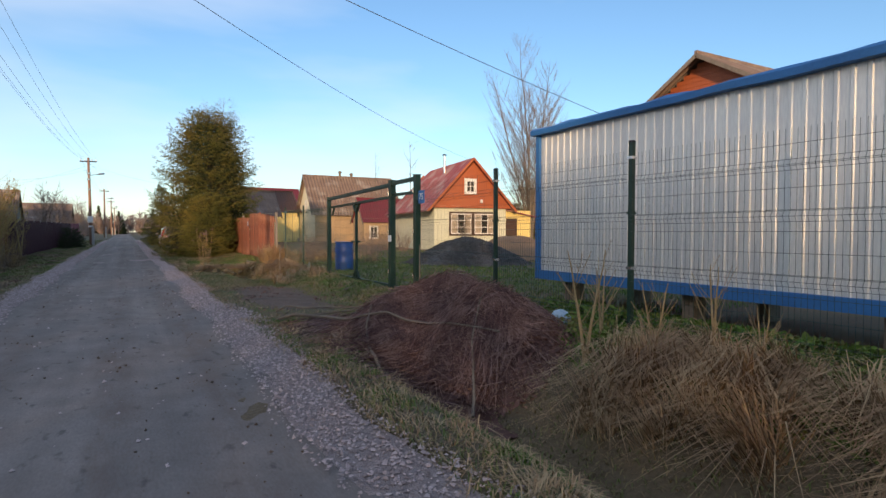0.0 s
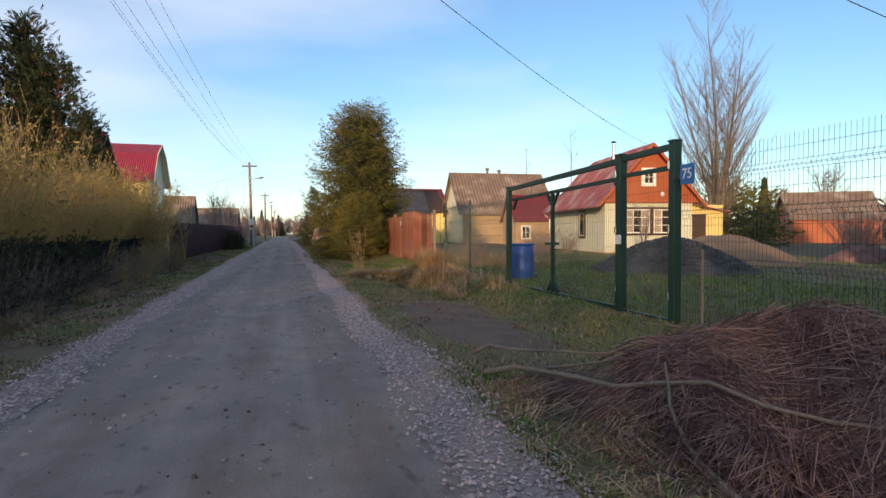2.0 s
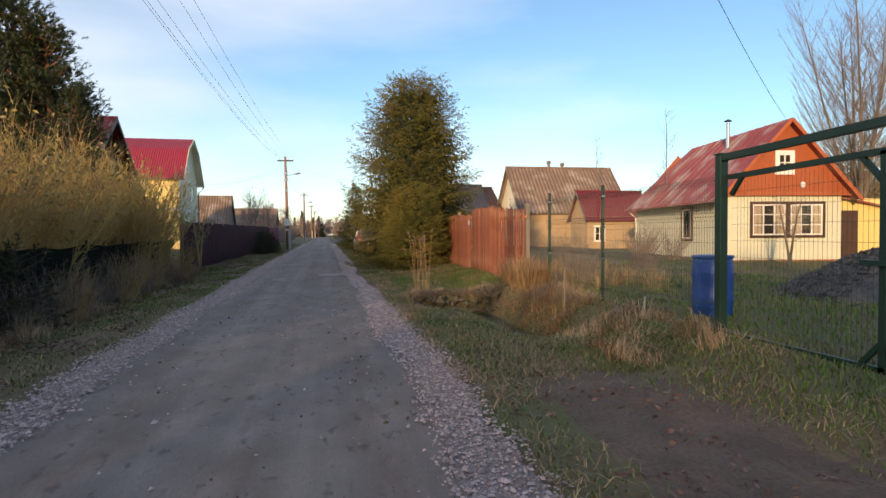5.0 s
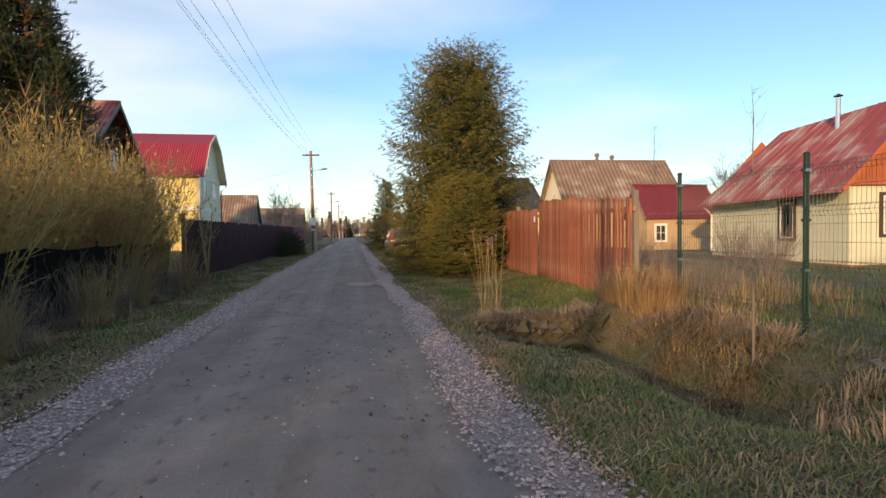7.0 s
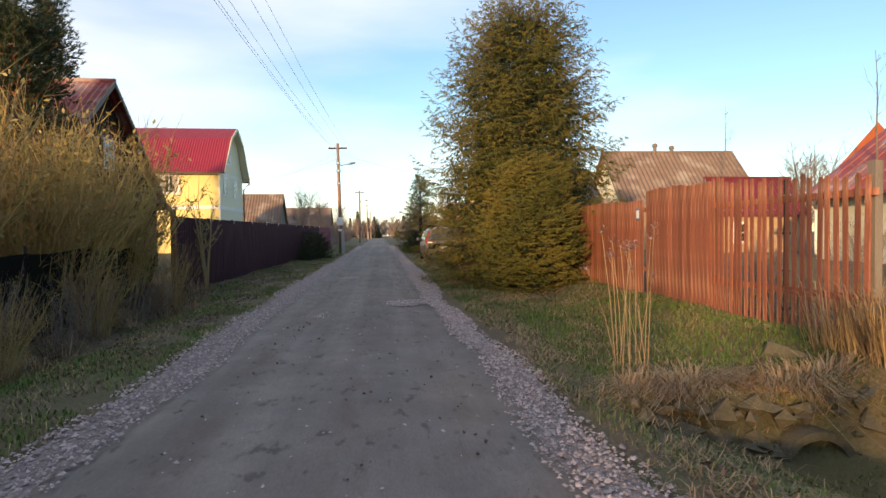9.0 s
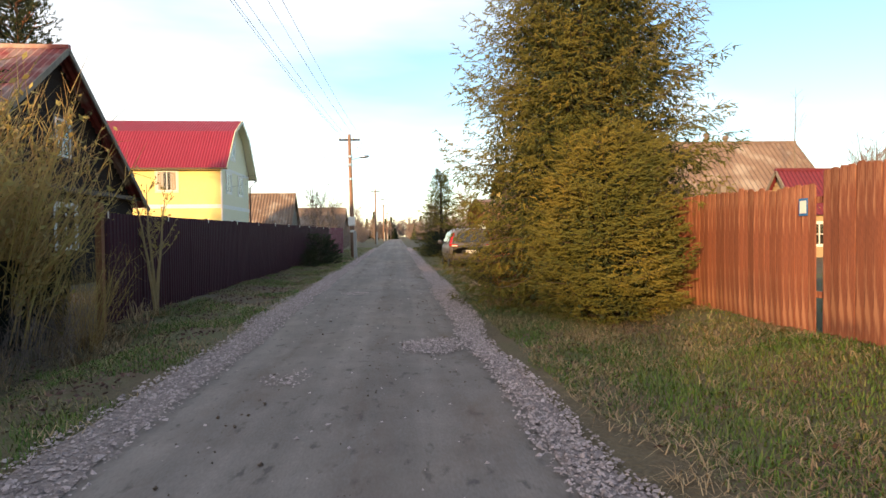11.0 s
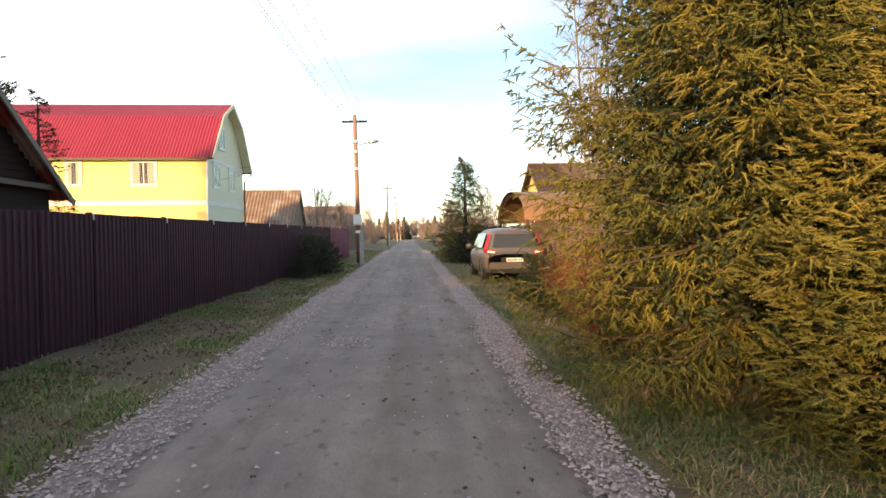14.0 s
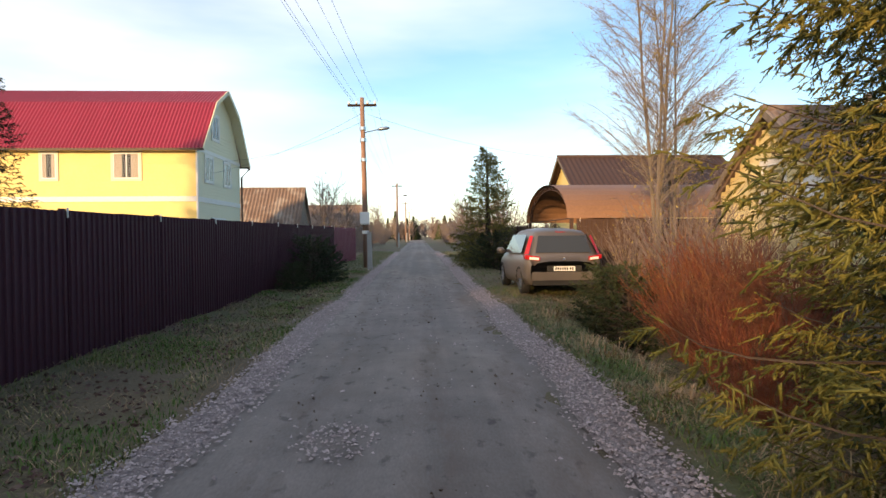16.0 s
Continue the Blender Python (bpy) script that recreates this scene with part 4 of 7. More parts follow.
def build_yellow_house():
    """Two storeys of yellow siding under a mansard roof; gable end to the road."""
    x0, x1, y0, y1 = -25.5, -11.9, 62.4, 69.6
    e, b, a = 6.45, 9.05, 10.15
    h = thing("mansard_house", pose(0, 0, 0.3), "yellow sided two-storey house with crimson mansard roof", "house")
    part("core", Shape().box((x0 + 0.05, y0 + 0.05, -0.3), (x1 - 0.05, y1 - 0.05, e)), YELLOW, h)
    clad_wall(h, "front_wall", (x0, y0), (x1, y0), 0, e, YELLOW, 0.2, False)
    clad_wall(h, "back_wall", (x1, y1), (x0, y1), 0, e, YELLOW, 0.2, False)
    # gable end with the roof's outline, in overlapping boards
    m, yb = (y0 + y1) / 2, 1.9
    s = Shape()
    k = 52
    for j in range(k):
        c0, c1 = a * j / k, a * (j + 1) / k

        def half(z):
            if z <= e:
                return (y1 - y0) / 2
            if z <= b:
                return (y1 - y0) / 2 - ((y1 - y0) / 2 - yb) * (z - e) / (b - e)
            return yb * max(0.0, (a - z) / (a - b))
        w0, w1 = half(c0), half(c1)
        s.face([(x1 + 0.02, m - w0, c0), (x1 + 0.02, m + w0, c0), (x1 + 0.004, m + w1, c1), (x1 + 0.004, m - w1, c1)])
        s.face([(x1 + 0.004, m - w1, c1), (x1 + 0.004, m + w1, c1), (x1 + 0.02, m + w1, c1), (x1 + 0.02, m - w1, c1)])
    part("gable_wall", s, PALE, h)
    o = 0.55
    for sg in (-1, 1):
        ye, ym = m + sg * ((y1 - y0) / 2 + 0.45), m + sg * yb
        part("roof_slope", corrugated((x0 - o, ye, e - 0.25), (x1 + o, ye, e - 0.25), (x1 + o, ym, b), (x0 - o, ym, b), 0.19, 0.022), ROOF_RED, h)
        part("roof_top", corrugated((x0 - o, ym, b), (x1 + o, ym, b), (x1 + o, m, a), (x0 - o, m, a), 0.19, 0.022), ROOF_RED, h)
        part("barge_board", Shape().beam((x1 + o, ye, e - 0.33), (x1 + o, ym, b - 0.08), 0.05, 0.22), PALE, h)
        part("barge_board", Shape().beam((x1 + o, ym, b - 0.08), (x1 + o, m, a - 0.08), 0.05, 0.22), PALE, h)
        part("soffit", slab((x1, ye, e - 0.3), (x1 + o, ye, e - 0.3), (x1 + o, ym, b - 0.06), (x1, ym, b - 0.06), 0.03), PALE, h)
        part("soffit", slab((x1, ym, b - 0.06), (x1 + o, ym, b - 0.06), (x1 + o, m, a - 0.06), (x1, m, a - 0.06), 0.03), PALE, h)
        part("gutter", Shape().beam((x0 - o, ye, e - 0.32), (x1 + o, ye, e - 0.32), 0.1), DARK_TRIM, h)
    part("belt", Shape().box((x0, y0 - 0.05, 3.45), (x1 + 0.05, y0 + 0.02, 3.72)), WHITE, h, "white belt board")
    part("belt", Shape().box((x1, y0, 3.45), (x1 + 0.05, y1, 3.72)), WHITE, h)
    part("belt", Shape().box((x1, y0, 6.15), (x1 + 0.05, y1, 6.35)), WHITE, h)
    part("corner_board", Shape().box((x1 - 0.02, y0 - 0.06, 0), (x1 + 0.07, y0 + 0.06, e)), WHITE, h)
    part("downpipe", Shape().tube([(x1 + o, y1 + 0.35, e - 0.4), (x1 + 0.1, y1 + 0.1, e - 1.0), (x1 + 0.1, y1 + 0.1, 0)], 0.06, 8), DARK_TRIM, h)
    for cx, w in ((-15.5, 1.35), (-19.45, 0.75), (-23.3, 1.35)):
        window(h, pose(cx, y0 - 0.02, 4.65), w, 1.35, 1, 2 if w > 1 else 1, 0.12, PALE, curtain=True)
    for cy, cz, w, hh in ((65.2, 7.15, 1.0, 1.35), (64.1, 4.65, 1.1, 1.35), (67.1, 4.65, 1.1, 1.35), (65.5, 1.2, 2.0, 1.35)):
        window(h, pose(x1 + 0.03, cy, cz, 0, 0, 90), w, hh, 1, 2, 0.12, WHITE)


build_yellow_house()


# ---- poles and wires ----
def build_pole(x, y, h, lean=0.0, lamp=True, detail=True):
    z = ground_z(x, y)
    p = thing("utility_pole", pose(x, y, z - 0.05, 0, lean, 0), "weathered wooden power pole on concrete stub with insulators", "utility pole", "poles")
    part("stub", Shape().box((-0.05, -0.12, -0.1), (0.15, 0.10, 1.7), top=0.9), CONCRETE, p, "grey concrete stub")
    part("mast", Shape().tube([(-0.10, 0, 0.15), (-0.10, 0, h * 0.5), (-0.10, 0, h + 0.15)], [0.13, 0.115, 0.09], 10), POLE_WOOD, p, smooth=True)
    part("crossarm", Shape().box((-0.72, -0.05, h - 0.22), (0.52, 0.05, h - 0.13)), DARK_WOOD, p)
    for ax in (-0.66, -0.34, 0.14, 0.46):
        part("insulator", Shape().lathe([(0.012, 0), (0.05, 0.03), (0.045, 0.10), (0.02, 0.14)], 8, (ax, 0, h - 0.13)), WHITE, p)
    if detail:
        for z1, w in ((h - 1.25, 0.17), (h - 1.75, 0.16), (h - 2.6, 0.15), (2.0, 0.2), (1.62, 0.16)):
            part("band", Shape().tube([(-0.10, 0, z1), (-0.10, 0, z1 + 0.14)], w * 0.9, 10), CHROME if z1 > 2.5 else WHITE, p)
        part("meter_box", Shape().box((-0.3, -0.3, 2.05), (0.1, -0.12, 2.55)), WHITE, p)
    if lamp:
        part("lamp_arm", Shape().tube([(-0.02, 0, h - 1.35), (0.45, 0, h - 1.25), (0.62, 0, h - 1.22)], 0.022, 6), CHROME, p)
        part("lamp_head", Shape().tube([(0.55, 0, h - 1.24), (0.7, 0, h - 1.2), (0.95, 0, h - 1.17), (1.06, 0, h - 1.16)], [0.04, 0.085, 0.075, 0.03], 8), CHROME, p, smooth=True)
    return p


build_pole(-2.42, 56.7, 7.35, -1.0)
build_pole(-2.45, 94.7, 7.0, 0, True, False)
build_pole(-2.3, 132.0, 7.0, 0, True, False)
build_pole(-2.3, 170.0, 7.0, 0, False, False)
build_pole(-3.1, 9.9, 7.3, 0, False, False)


def cable(a, b, sag, r=0.008, n=20):
    a, b = Vector(a), Vector(b)
    pts = [a.lerp(b, i / n) - Vector((0, 0, 4 * sag * (i / n) * (1 - i / n))) for i in range(n + 1)]
    tagged(new("cable", Shape().tube(pts, r, 4).mesh("cable", WIRE)), "thin dark overhead power cable between poles", "cable", "overhead cables")


Y_ = (9.9, 56.7, 94.7, 132.0, 170.0)
for i_ in range(4):
    for ax_ in (-0.66, -0.58, -0.34, 0.14, 0.46):
        xa_, xb_ = (-3.1 if i_ == 0 else -2.42), -2.42
        cable((xa_ + ax_, Y_[i_], 7.42), (xb_ + ax_, Y_[i_ + 1], 7.66), 0.75, 0.0045)
cable((-3.0, 9.9, 7.35), (18.9, 29.7, 5.95), 0.55, 0.0075)
cable((-3.0, 9.95, 7.45), (18.25, 11.4, 3.5), 0.3, 0.0075)
cable((-2.4, 56.7, 7.3), (-11.8, 63.0, 5.2), 0.4, 0.0065)
cable((-2.4, 56.7, 6.9), (-11.4, 65.0, 6.2), 0.4, 0.0065)
cable((-2.4, 56.7, 7.1), (7.2, 60.0, 5.6), 0.3, 0.0065)


# ---- car ----
def build_car():
    """A compact people carrier seen from behind: lofted body, glass, lamps, wheels."""
    car = thing("car", pose(3.22, 45.35, ground_z(3.2, 46) + 0.0, 0, 0, 1.0), "grey-brown compact people carrier parked on the verge", "car")

    def ring(y, z0, zs, zt, wl, wm, wt):
        """A cross-section, from the sill round the roof to the other sill."""
        half = [(wl, z0), (wm, z0 + 0.18), (wm + 0.015, (z0 + zs) / 2), (wm, zs - 0.06), (wm - 0.05, zs), (wt + 0.04, zt - 0.10), (wt - 0.06, zt - 0.02), (wt * 0.5, zt + 0.012)]
        return [(x, y, z) for x, z in half] + [(-x, y, z) for x, z in half[::-1]]

    rings = [ring(0.02, 0.36, 0.80, 0.84, 0.70, 0.80, 0.70), ring(0.05, 0.30, 0.92, 0.98, 0.78, 0.86, 0.74), ring(0.14, 0.28, 0.98, 1.10, 0.82, 0.905, 0.74),
             ring(0.34, 0.27, 1.0, 1.53, 0.84, 0.92, 0.62), ring(0.55, 0.26, 1.0, 1.60, 0.84, 0.925, 0.64), ring(1.4, 0.24, 0.98, 1.66, 0.85, 0.925, 0.67),
             ring(2.3, 0.24, 0.96, 1.63, 0.85, 0.925, 0.66), ring(2.9, 0.24, 0.95, 1.35, 0.85, 0.92, 0.62), ring(3.35, 0.25, 0.94, 1.04, 0.84, 0.91, 0.66),
             ring(4.0, 0.26, 0.80, 0.86, 0.80, 0.86, 0.62), ring(4.30, 0.34, 0.60, 0.64, 0.66, 0.72, 0.5)]
    s = Shape()
    n = len(rings[0])
    for r in rings:
        s.v += r
    for i in range(len(rings) - 1):
        for j in range(n):
            a, b = i * n + j, i * n + (j + 1) % n
            s.f.append((a, b, b + n, a + n))
    s.f += [tuple(range(n)), tuple((len(rings) - 1) * n + j for j in range(n))[::-1]]
    body = part("body", s, CAR_PAINT, car, smooth=True)
    # rear screen, side windows
    part("rear_window", Shape().face([(-0.68, 0.075, 1.06), (0.68, 0.075, 1.06), (0.57, 0.265, 1.47), (-0.57, 0.265, 1.47)]), GLASS, car, "dark tinted rear window")
    for sx in (-1, 1):
        s = Shape().face([(sx * 0.935, 0.55, 1.05), (sx * 0.935, 2.85, 1.0), (sx * 0.78, 2.35, 1.50), (sx * 0.765, 0.7, 1.50)])
        part("side_window", s, GLASS, car)
        s = Shape().box((-0.16, 0, 0), (0.16, 0.10, 0.15))
        lamp = Shape().box((0.58, -0.015, 0.86), (0.935, 0.28, 0.97))
        lamp.v = [(sx * (x if y < 0 else max(x, 0.86)), y + (0.06 if x > 0.9 and y < 0 else 0), z + (0.05 if x > 0.9 else 0)) for x, y, z in lamp.v]
        bevel(part("tail_lamp", lamp, LAMP_RED, car, "red and clear tail lamp"), 0.02)
        strip = Shape().box((0.62, -0.025, 0.885), (0.84, 0.0, 0.945))
        strip.v = [(sx * x, y + (0.03 if x > 0.8 else 0), z + (0.02 if x > 0.8 else 0)) for x, y, z in strip.v]
        part("tail_lamp_strip", strip, LAMP_WHITE, car)
        part("pillar_lamp", Shape().face([(sx * 0.84, 0.11, 1.03), (sx * 0.93, 0.20, 1.03), (sx * 0.76, 0.33, 1.48), (sx * 0.69, 0.27, 1.46)]), LAMP_RED, car)
        part("reflector", Shape().box((sx * 0.60 - 0.12, 0.0, 0.41), (sx * 0.60 + 0.12, 0.03, 0.46)), LAMP_RED, car)
        mir = part("mirror", Shape().tube([(sx * 0.92, 3.02, 1.02), (sx * 1.02, 3.0, 1.06), (sx * 1.14, 3.02, 1.06)], [0.05, 0.10, 0.07], 8), CAR_PAINT, car, smooth=True)
        for wy in (0.83, 3.45):
            tyre = Shape()
            prof = [(0.20, -0.10), (0.30, -0.105), (0.325, -0.07), (0.325, 0.07), (0.30, 0.105), (0.20, 0.10)]
            t = part("wheel", tyre.lathe(prof, 24), BLACK, car, smooth=True, at=car.matrix_world @ pose(sx * 0.80, wy, 0.315, 0, 90, 0))
            t.matrix_parent_inverse = car.matrix_world.inverted()
            r = part("rim", Shape().lathe([(0.2, -0.11), (0.205, 0.11)], 20), CHROME, t, at=t.matrix_world.copy())
            r.matrix_parent_inverse = t.matrix_world.inverted()
            part("wheel_arch", Shape().tube([(sx * 0.925, wy + 0.38 * math.cos(q * math.pi / 8), 0.30 + 0.38 * math.sin(q * math.pi / 8)) for q in range(9)], 0.03, 6), BLACK, car)
    part("bumper", Shape().box((-0.80, -0.015, 0.40), (0.80, 0.10, 0.60), top=0.97), CAR_PAINT, car)
    part("bumper_lower", Shape().box((-0.76, 0.0, 0.28), (0.76, 0.12, 0.40)), BLACK, car, "black lower bumper")
    part("plate_recess", Shape().box((-0.42, -0.004, 0.61), (0.42, 0.05, 0.75)), BLACK, car)
    plate = part("licence_plate", Shape().box((-0.26, -0.022, 0.625), (0.26, -0.004, 0.735)), WHITE, car, "white licence plate")
    bars = Shape()
    for i in range(8):
        bars.box((-0.225 + i * 0.055 + (0.02 if i > 5 else 0), -0.025, 0.65), (-0.19 + i * 0.055 + (0.02 if i > 5 else 0), -0.022, 0.71))
    part("plate_marks", bars, BLACK, car)
    part("badge", Shape().tube([(0, 0.03, 0.86), (0, 0.005, 0.90), (0, 0.03, 0.95)], [0.01, 0.045, 0.01], 4), CHROME, car)
    part("brake_light", Shape().box((-0.12, 0.36, 1.535), (0.12, 0.40, 1.565)), LAMP_RED, car)
    part("wiper", Shape().beam((0.02, 0.115, 1.07), (0.36, 0.14, 1.10), 0.02), BLACK, car)
    part("antenna", Shape().tube([(0, 0.9, 1.66), (0, 0.75, 1.86)], 0.008, 5), BLACK, car)


build_car()


# ---- arched canopy and gate behind the car ----
def build_canopy():
    c = thing("arched_canopy", pose(0, 0, 0.32), "arched brown polycarbonate carport with lattice steel arches", "canopy")
    y0, y1, x0, x1, base, rise = 49.2, 55.6, 4.45, 10.5, 2.0, 1.25
    n = 20

    def arc(u, x, k=1.0):
        a = math.pi * u
        return (x, (y0 + y1) / 2 - (y1 - y0) / 2 * math.cos(a) * k, base + rise * math.sin(a) * k)
    s = Shape()
    for i in range(n + 1):
        s.v += [arc(i / n, x0 - 0.15, 1.02), arc(i / n, x1, 1.02)]
    s.f = [(2 * i, 2 * i + 2, 2 * i + 3, 2 * i + 1) for i in range(n)]
    part("cover", s, SHEET_BROWN, c, "brown translucent sheet")
    for x in (x0, (x0 + x1) / 2, x1):
        part("arch", Shape().tube([arc(i / n, x) for i in range(n + 1)], 0.03, 6), DARK_TRIM, c)
        part("arch", Shape().tube([arc(i / n, x, 0.88) for i in range(n + 1)], 0.022, 6), DARK_TRIM, c)
        z = Shape()
        for i in range(n):
            z.tube([arc(i / n, x), arc((i + 1) / n, x, 0.88)], 0.014, 4)
            z.tube([arc(i / n, x, 0.88), arc((i + 1) / n, x)], 0.014, 4)
        part("lattice", z, DARK_TRIM, c)
        part("tie", Shape().tube([(x, y0, base), (x, y1, base)], 0.02, 6), DARK_TRIM, c)
        for y in (y0, y1):
            part("post", Shape().box((x - 0.05, y - 0.05, -0.2), (x + 0.05, y + 0.05, base)), DARK_TRIM, c)
    g = thing("forged_gate", pose(x0 - 0.1, 0, 0.32), "dark forged iron double gate with curved top", "gate")
    for i in range(34):
        y = y0 + 0.1 + (y1 - y0 - 0.2) * i / 33
        part("bar", Shape().tube([(0, y, 0.1), (0, y, 1.45 + 0.4 * abs(math.sin(2 * math.pi * i / 33)))], 0.014, 5), BLACK, g)
    part("rail", Shape().beam((0, y0, 0.2), (0, y1, 0.2), 0.05), BLACK, g)
    part("rail", Shape().beam((0, y0, 1.3), (0, y1, 1.3), 0.05), BLACK, g)


SHEET_BROWN = material("brown_polycarbonate", (0.26, 0.14, 0.08), 0.6, spread=0.2, scale=1, fine=12, bump=0.05)
build_canopy()
build_sheet_fence("sheet_fence", 4.6, 48.9, 11.0, 48.9, 1.9, DARK_TRIM, "red-brown profiled sheet fence by the carport")
build_sheet_fence("sheet_fence", 4.4, 55.8, 4.2, 66.0, 1.8, DARK_TRIM, "red-brown profiled sheet fence by the carport")


# ---- plants: shared shapes ----
rng = np.random.default_rng(7)


def np_mesh(name, verts, tris, mat):
    verts, tris = np.asarray(verts, dtype=np.float32), np.asarray(tris, dtype=np.int32)
    me = bpy.data.meshes.new(name)
    me.vertices.add(len(verts))
    me.vertices.foreach_set("co", verts.ravel())
    me.loops.add(tris.size)
    me.loops.foreach_set("vertex_index", tris.ravel())
    me.polygons.add(len(tris))
    me.polygons.foreach_set("loop_start", np.arange(0, tris.size, 3, dtype=np.int32))
    me.materials.append(mat)
    me.update(calc_edges=True)
    me.validate()
    return me


def unit(v):
    return v / np.maximum(1e-9, np.linalg.norm(v, axis=-1, keepdims=True))


def cones(p0, p1, r):
    """Slim three-sided spikes from p0 to p1."""
    n = len(p0)
    d = unit(p1 - p0)
    u = unit(np.cross(d, rng.normal(size=(n, 3))))
    w = np.cross(d, u)
    r = np.broadcast_to(np.asarray(r, dtype=float), (n,))[:, None]
    v = np.stack([p0 + u * r, p0 + (-0.5 * u + 0.87 * w) * r, p0 + (-0.5 * u - 0.87 * w) * r, p1], 1)
    k = np.arange(n)[:, None, None] * 4
    f = k + np.array([[0, 1, 3], [1, 2, 3], [2, 0, 3]])[None]
    return v.reshape(-1, 3), f.reshape(-1, 3)


def flakes(p, size, flat=0.0):
    """Small two-triangle leaves at p."""
    n = len(p)
    u = unit(rng.normal(size=(n, 3)) * np.array([1, 1, 1 - flat]))
    w = unit(np.cross(u, rng.normal(size=(n, 3))))
    s = (size * rng.uniform(0.6, 1.4, n))[:, None]
    v = np.stack([p - u * s, p + w * s * 0.45, p + u * s, p - w * s * 0.45], 1)
    k = np.arange(n)[:, None, None] * 4
    return v.reshape(-1, 3), (k + np.array([[0, 1, 2], [0, 2, 3]])[None]).reshape(-1, 3)


def join(*pieces):
    vs, fs, k = [], [], 0
    for v, f in pieces:
        vs.append(v)
        fs.append(f + k)
        k += len(v)
    return np.concatenate(vs), np.concatenate(fs)


def needles(p0, p1, per, length, width, sweep=0.75):
    """Needles all round twigs p0-p1."""
    n = len(p0)
    t = rng.uniform(0.0, 1.0, (n, per, 1))
    d = unit(p1 - p0)[:, None, :]
    a = p0[:, None, :] + (p1 - p0)[:, None, :] * t
    side = unit(np.cross(np.broadcast_to(d, a.shape), rng.normal(size=a.shape)))
    tip = a + unit(d * sweep + side) * (length * rng.uniform(0.7, 1.3, (n, per, 1)) * (1.15 - 0.5 * t))
    w = unit(np.cross(side, np.broadcast_to(d, a.shape))) * width * 0.5
    base = a - d * width
    v = np.stack([base - w, base + w, tip], 2).reshape(-1, 3)
    return v, np.arange(len(v)).reshape(-1, 3)


def conifer_meshes(name, H, R, seed, gap=0.20, per_whorl=10, per_twig=16, low=0.15, needle=0.03, width=0.009, power=0.75, mat=NEEDLE, bark=BARK_DARK, spacing=0.065, twig_len=0.30, lift=0.0, full=False, core=0):
    """Trunk, limbs and needled sprays of a spruce."""
    global rng
    rng = np.random.default_rng(seed)
    wood = Shape().tube([(0, 0, -0.1), (0.03, 0, H * 0.4), (0, 0.02, H * 0.98)], [0.045 * H ** 0.75, 0.03 * H ** 0.75, 0.01], 8)
    P0, P1 = [], []
    z = low
    while z < H * 0.985:
        f = z / H
        reach = R * ((1 - f ** 3.0) ** 0.75 if full else (1 - f) ** power) * (0.80 + 0.2 * min(1, f / 0.12))
        count = max(4, int(per_whorl * (1 - 0.55 * f)))
        for _ in range(count):
            az = rng.uniform(0, 2 * math.pi)
            L = reach * rng.uniform(0.62, 1.12) + 0.12
            zz = z + rng.uniform(-gap / 2, gap / 2)
            out = np.array([math.cos(az), math.sin(az), 0])
            up = (0.55 * f - 0.12 + lift + rng.normal() * 0.08)
            k = max(4, int(L / 0.30))
            s = np.linspace(0, 1, k + 1)[:, None]
            axis = np.array([0, 0, zz]) + out * L * s + np.array([0, 0, 1]) * L * (up * s - 0.42 * s ** 2 + 0.30 * s ** 4)
            axis = axis + rng.normal(size=axis.shape) * 0.012 * L
            wood.tube([tuple(q) for q in axis], list(np.linspace(0.007 + 0.006 * L, 0.003, k + 1)), 3, False)
            m = max(6, int(L * 0.8 / spacing))
            t = 1.0 - 0.78 * rng.random(m) ** 1.35
            i = np.minimum((t * k).astype(int), k - 1)
            base = axis[i] + (axis[i + 1] - axis[i]) * (t * k - i)[:, None]
            along = unit(axis[i + 1] - axis[i])
            side = np.cross(along, [0, 0, 1.0]) * np.where(rng.random(m) < 0.5, 1, -1)[:, None]
            tl = twig_len * (1.1 - 0.55 * t) * rng.uniform(0.6, 1.3, m)
            dirn = unit(along * 0.75 + side * rng.uniform(0.3, 1.0, (m, 1)) + np.array([0, 0, -0.55]) * rng.uniform(-0.2, 2.2, (m, 1)))
            P0.append(base)
            P1.append(base + dirn * tl[:, None])
            P0.append(axis[-2:-1])
            P1.append(axis[-1:] + along[:1] * 0.08)
        z += gap * (1 - 0.35 * f)
    P0, P1 = np.concatenate(P0), np.concatenate(P1)
    green = needles(P0, P1, per_twig, needle, width)
    if core:
        f = rng.random(core) * 0.93
        r = R * 0.88 * ((1 - f ** 3.0) ** 0.75 if full else (1 - f) ** power) * np.sqrt(rng.uniform(0.1, 1.0, core))
        a = rng.uniform(0, 6.283, core)
        c = np.stack([r * np.cos(a), r * np.sin(a), low + 0.1 + f * (H - low) - 0.12 * r], 1)
        green = join(green, needles(c, c + unit(rng.normal(size=(core, 3)) + [0, 0, -0.5]) * 0.3, 12, 0.055, 0.022))
    return wood.mesh(name + "_trunk", bark), np_mesh(name + "_crown", *green, mat)


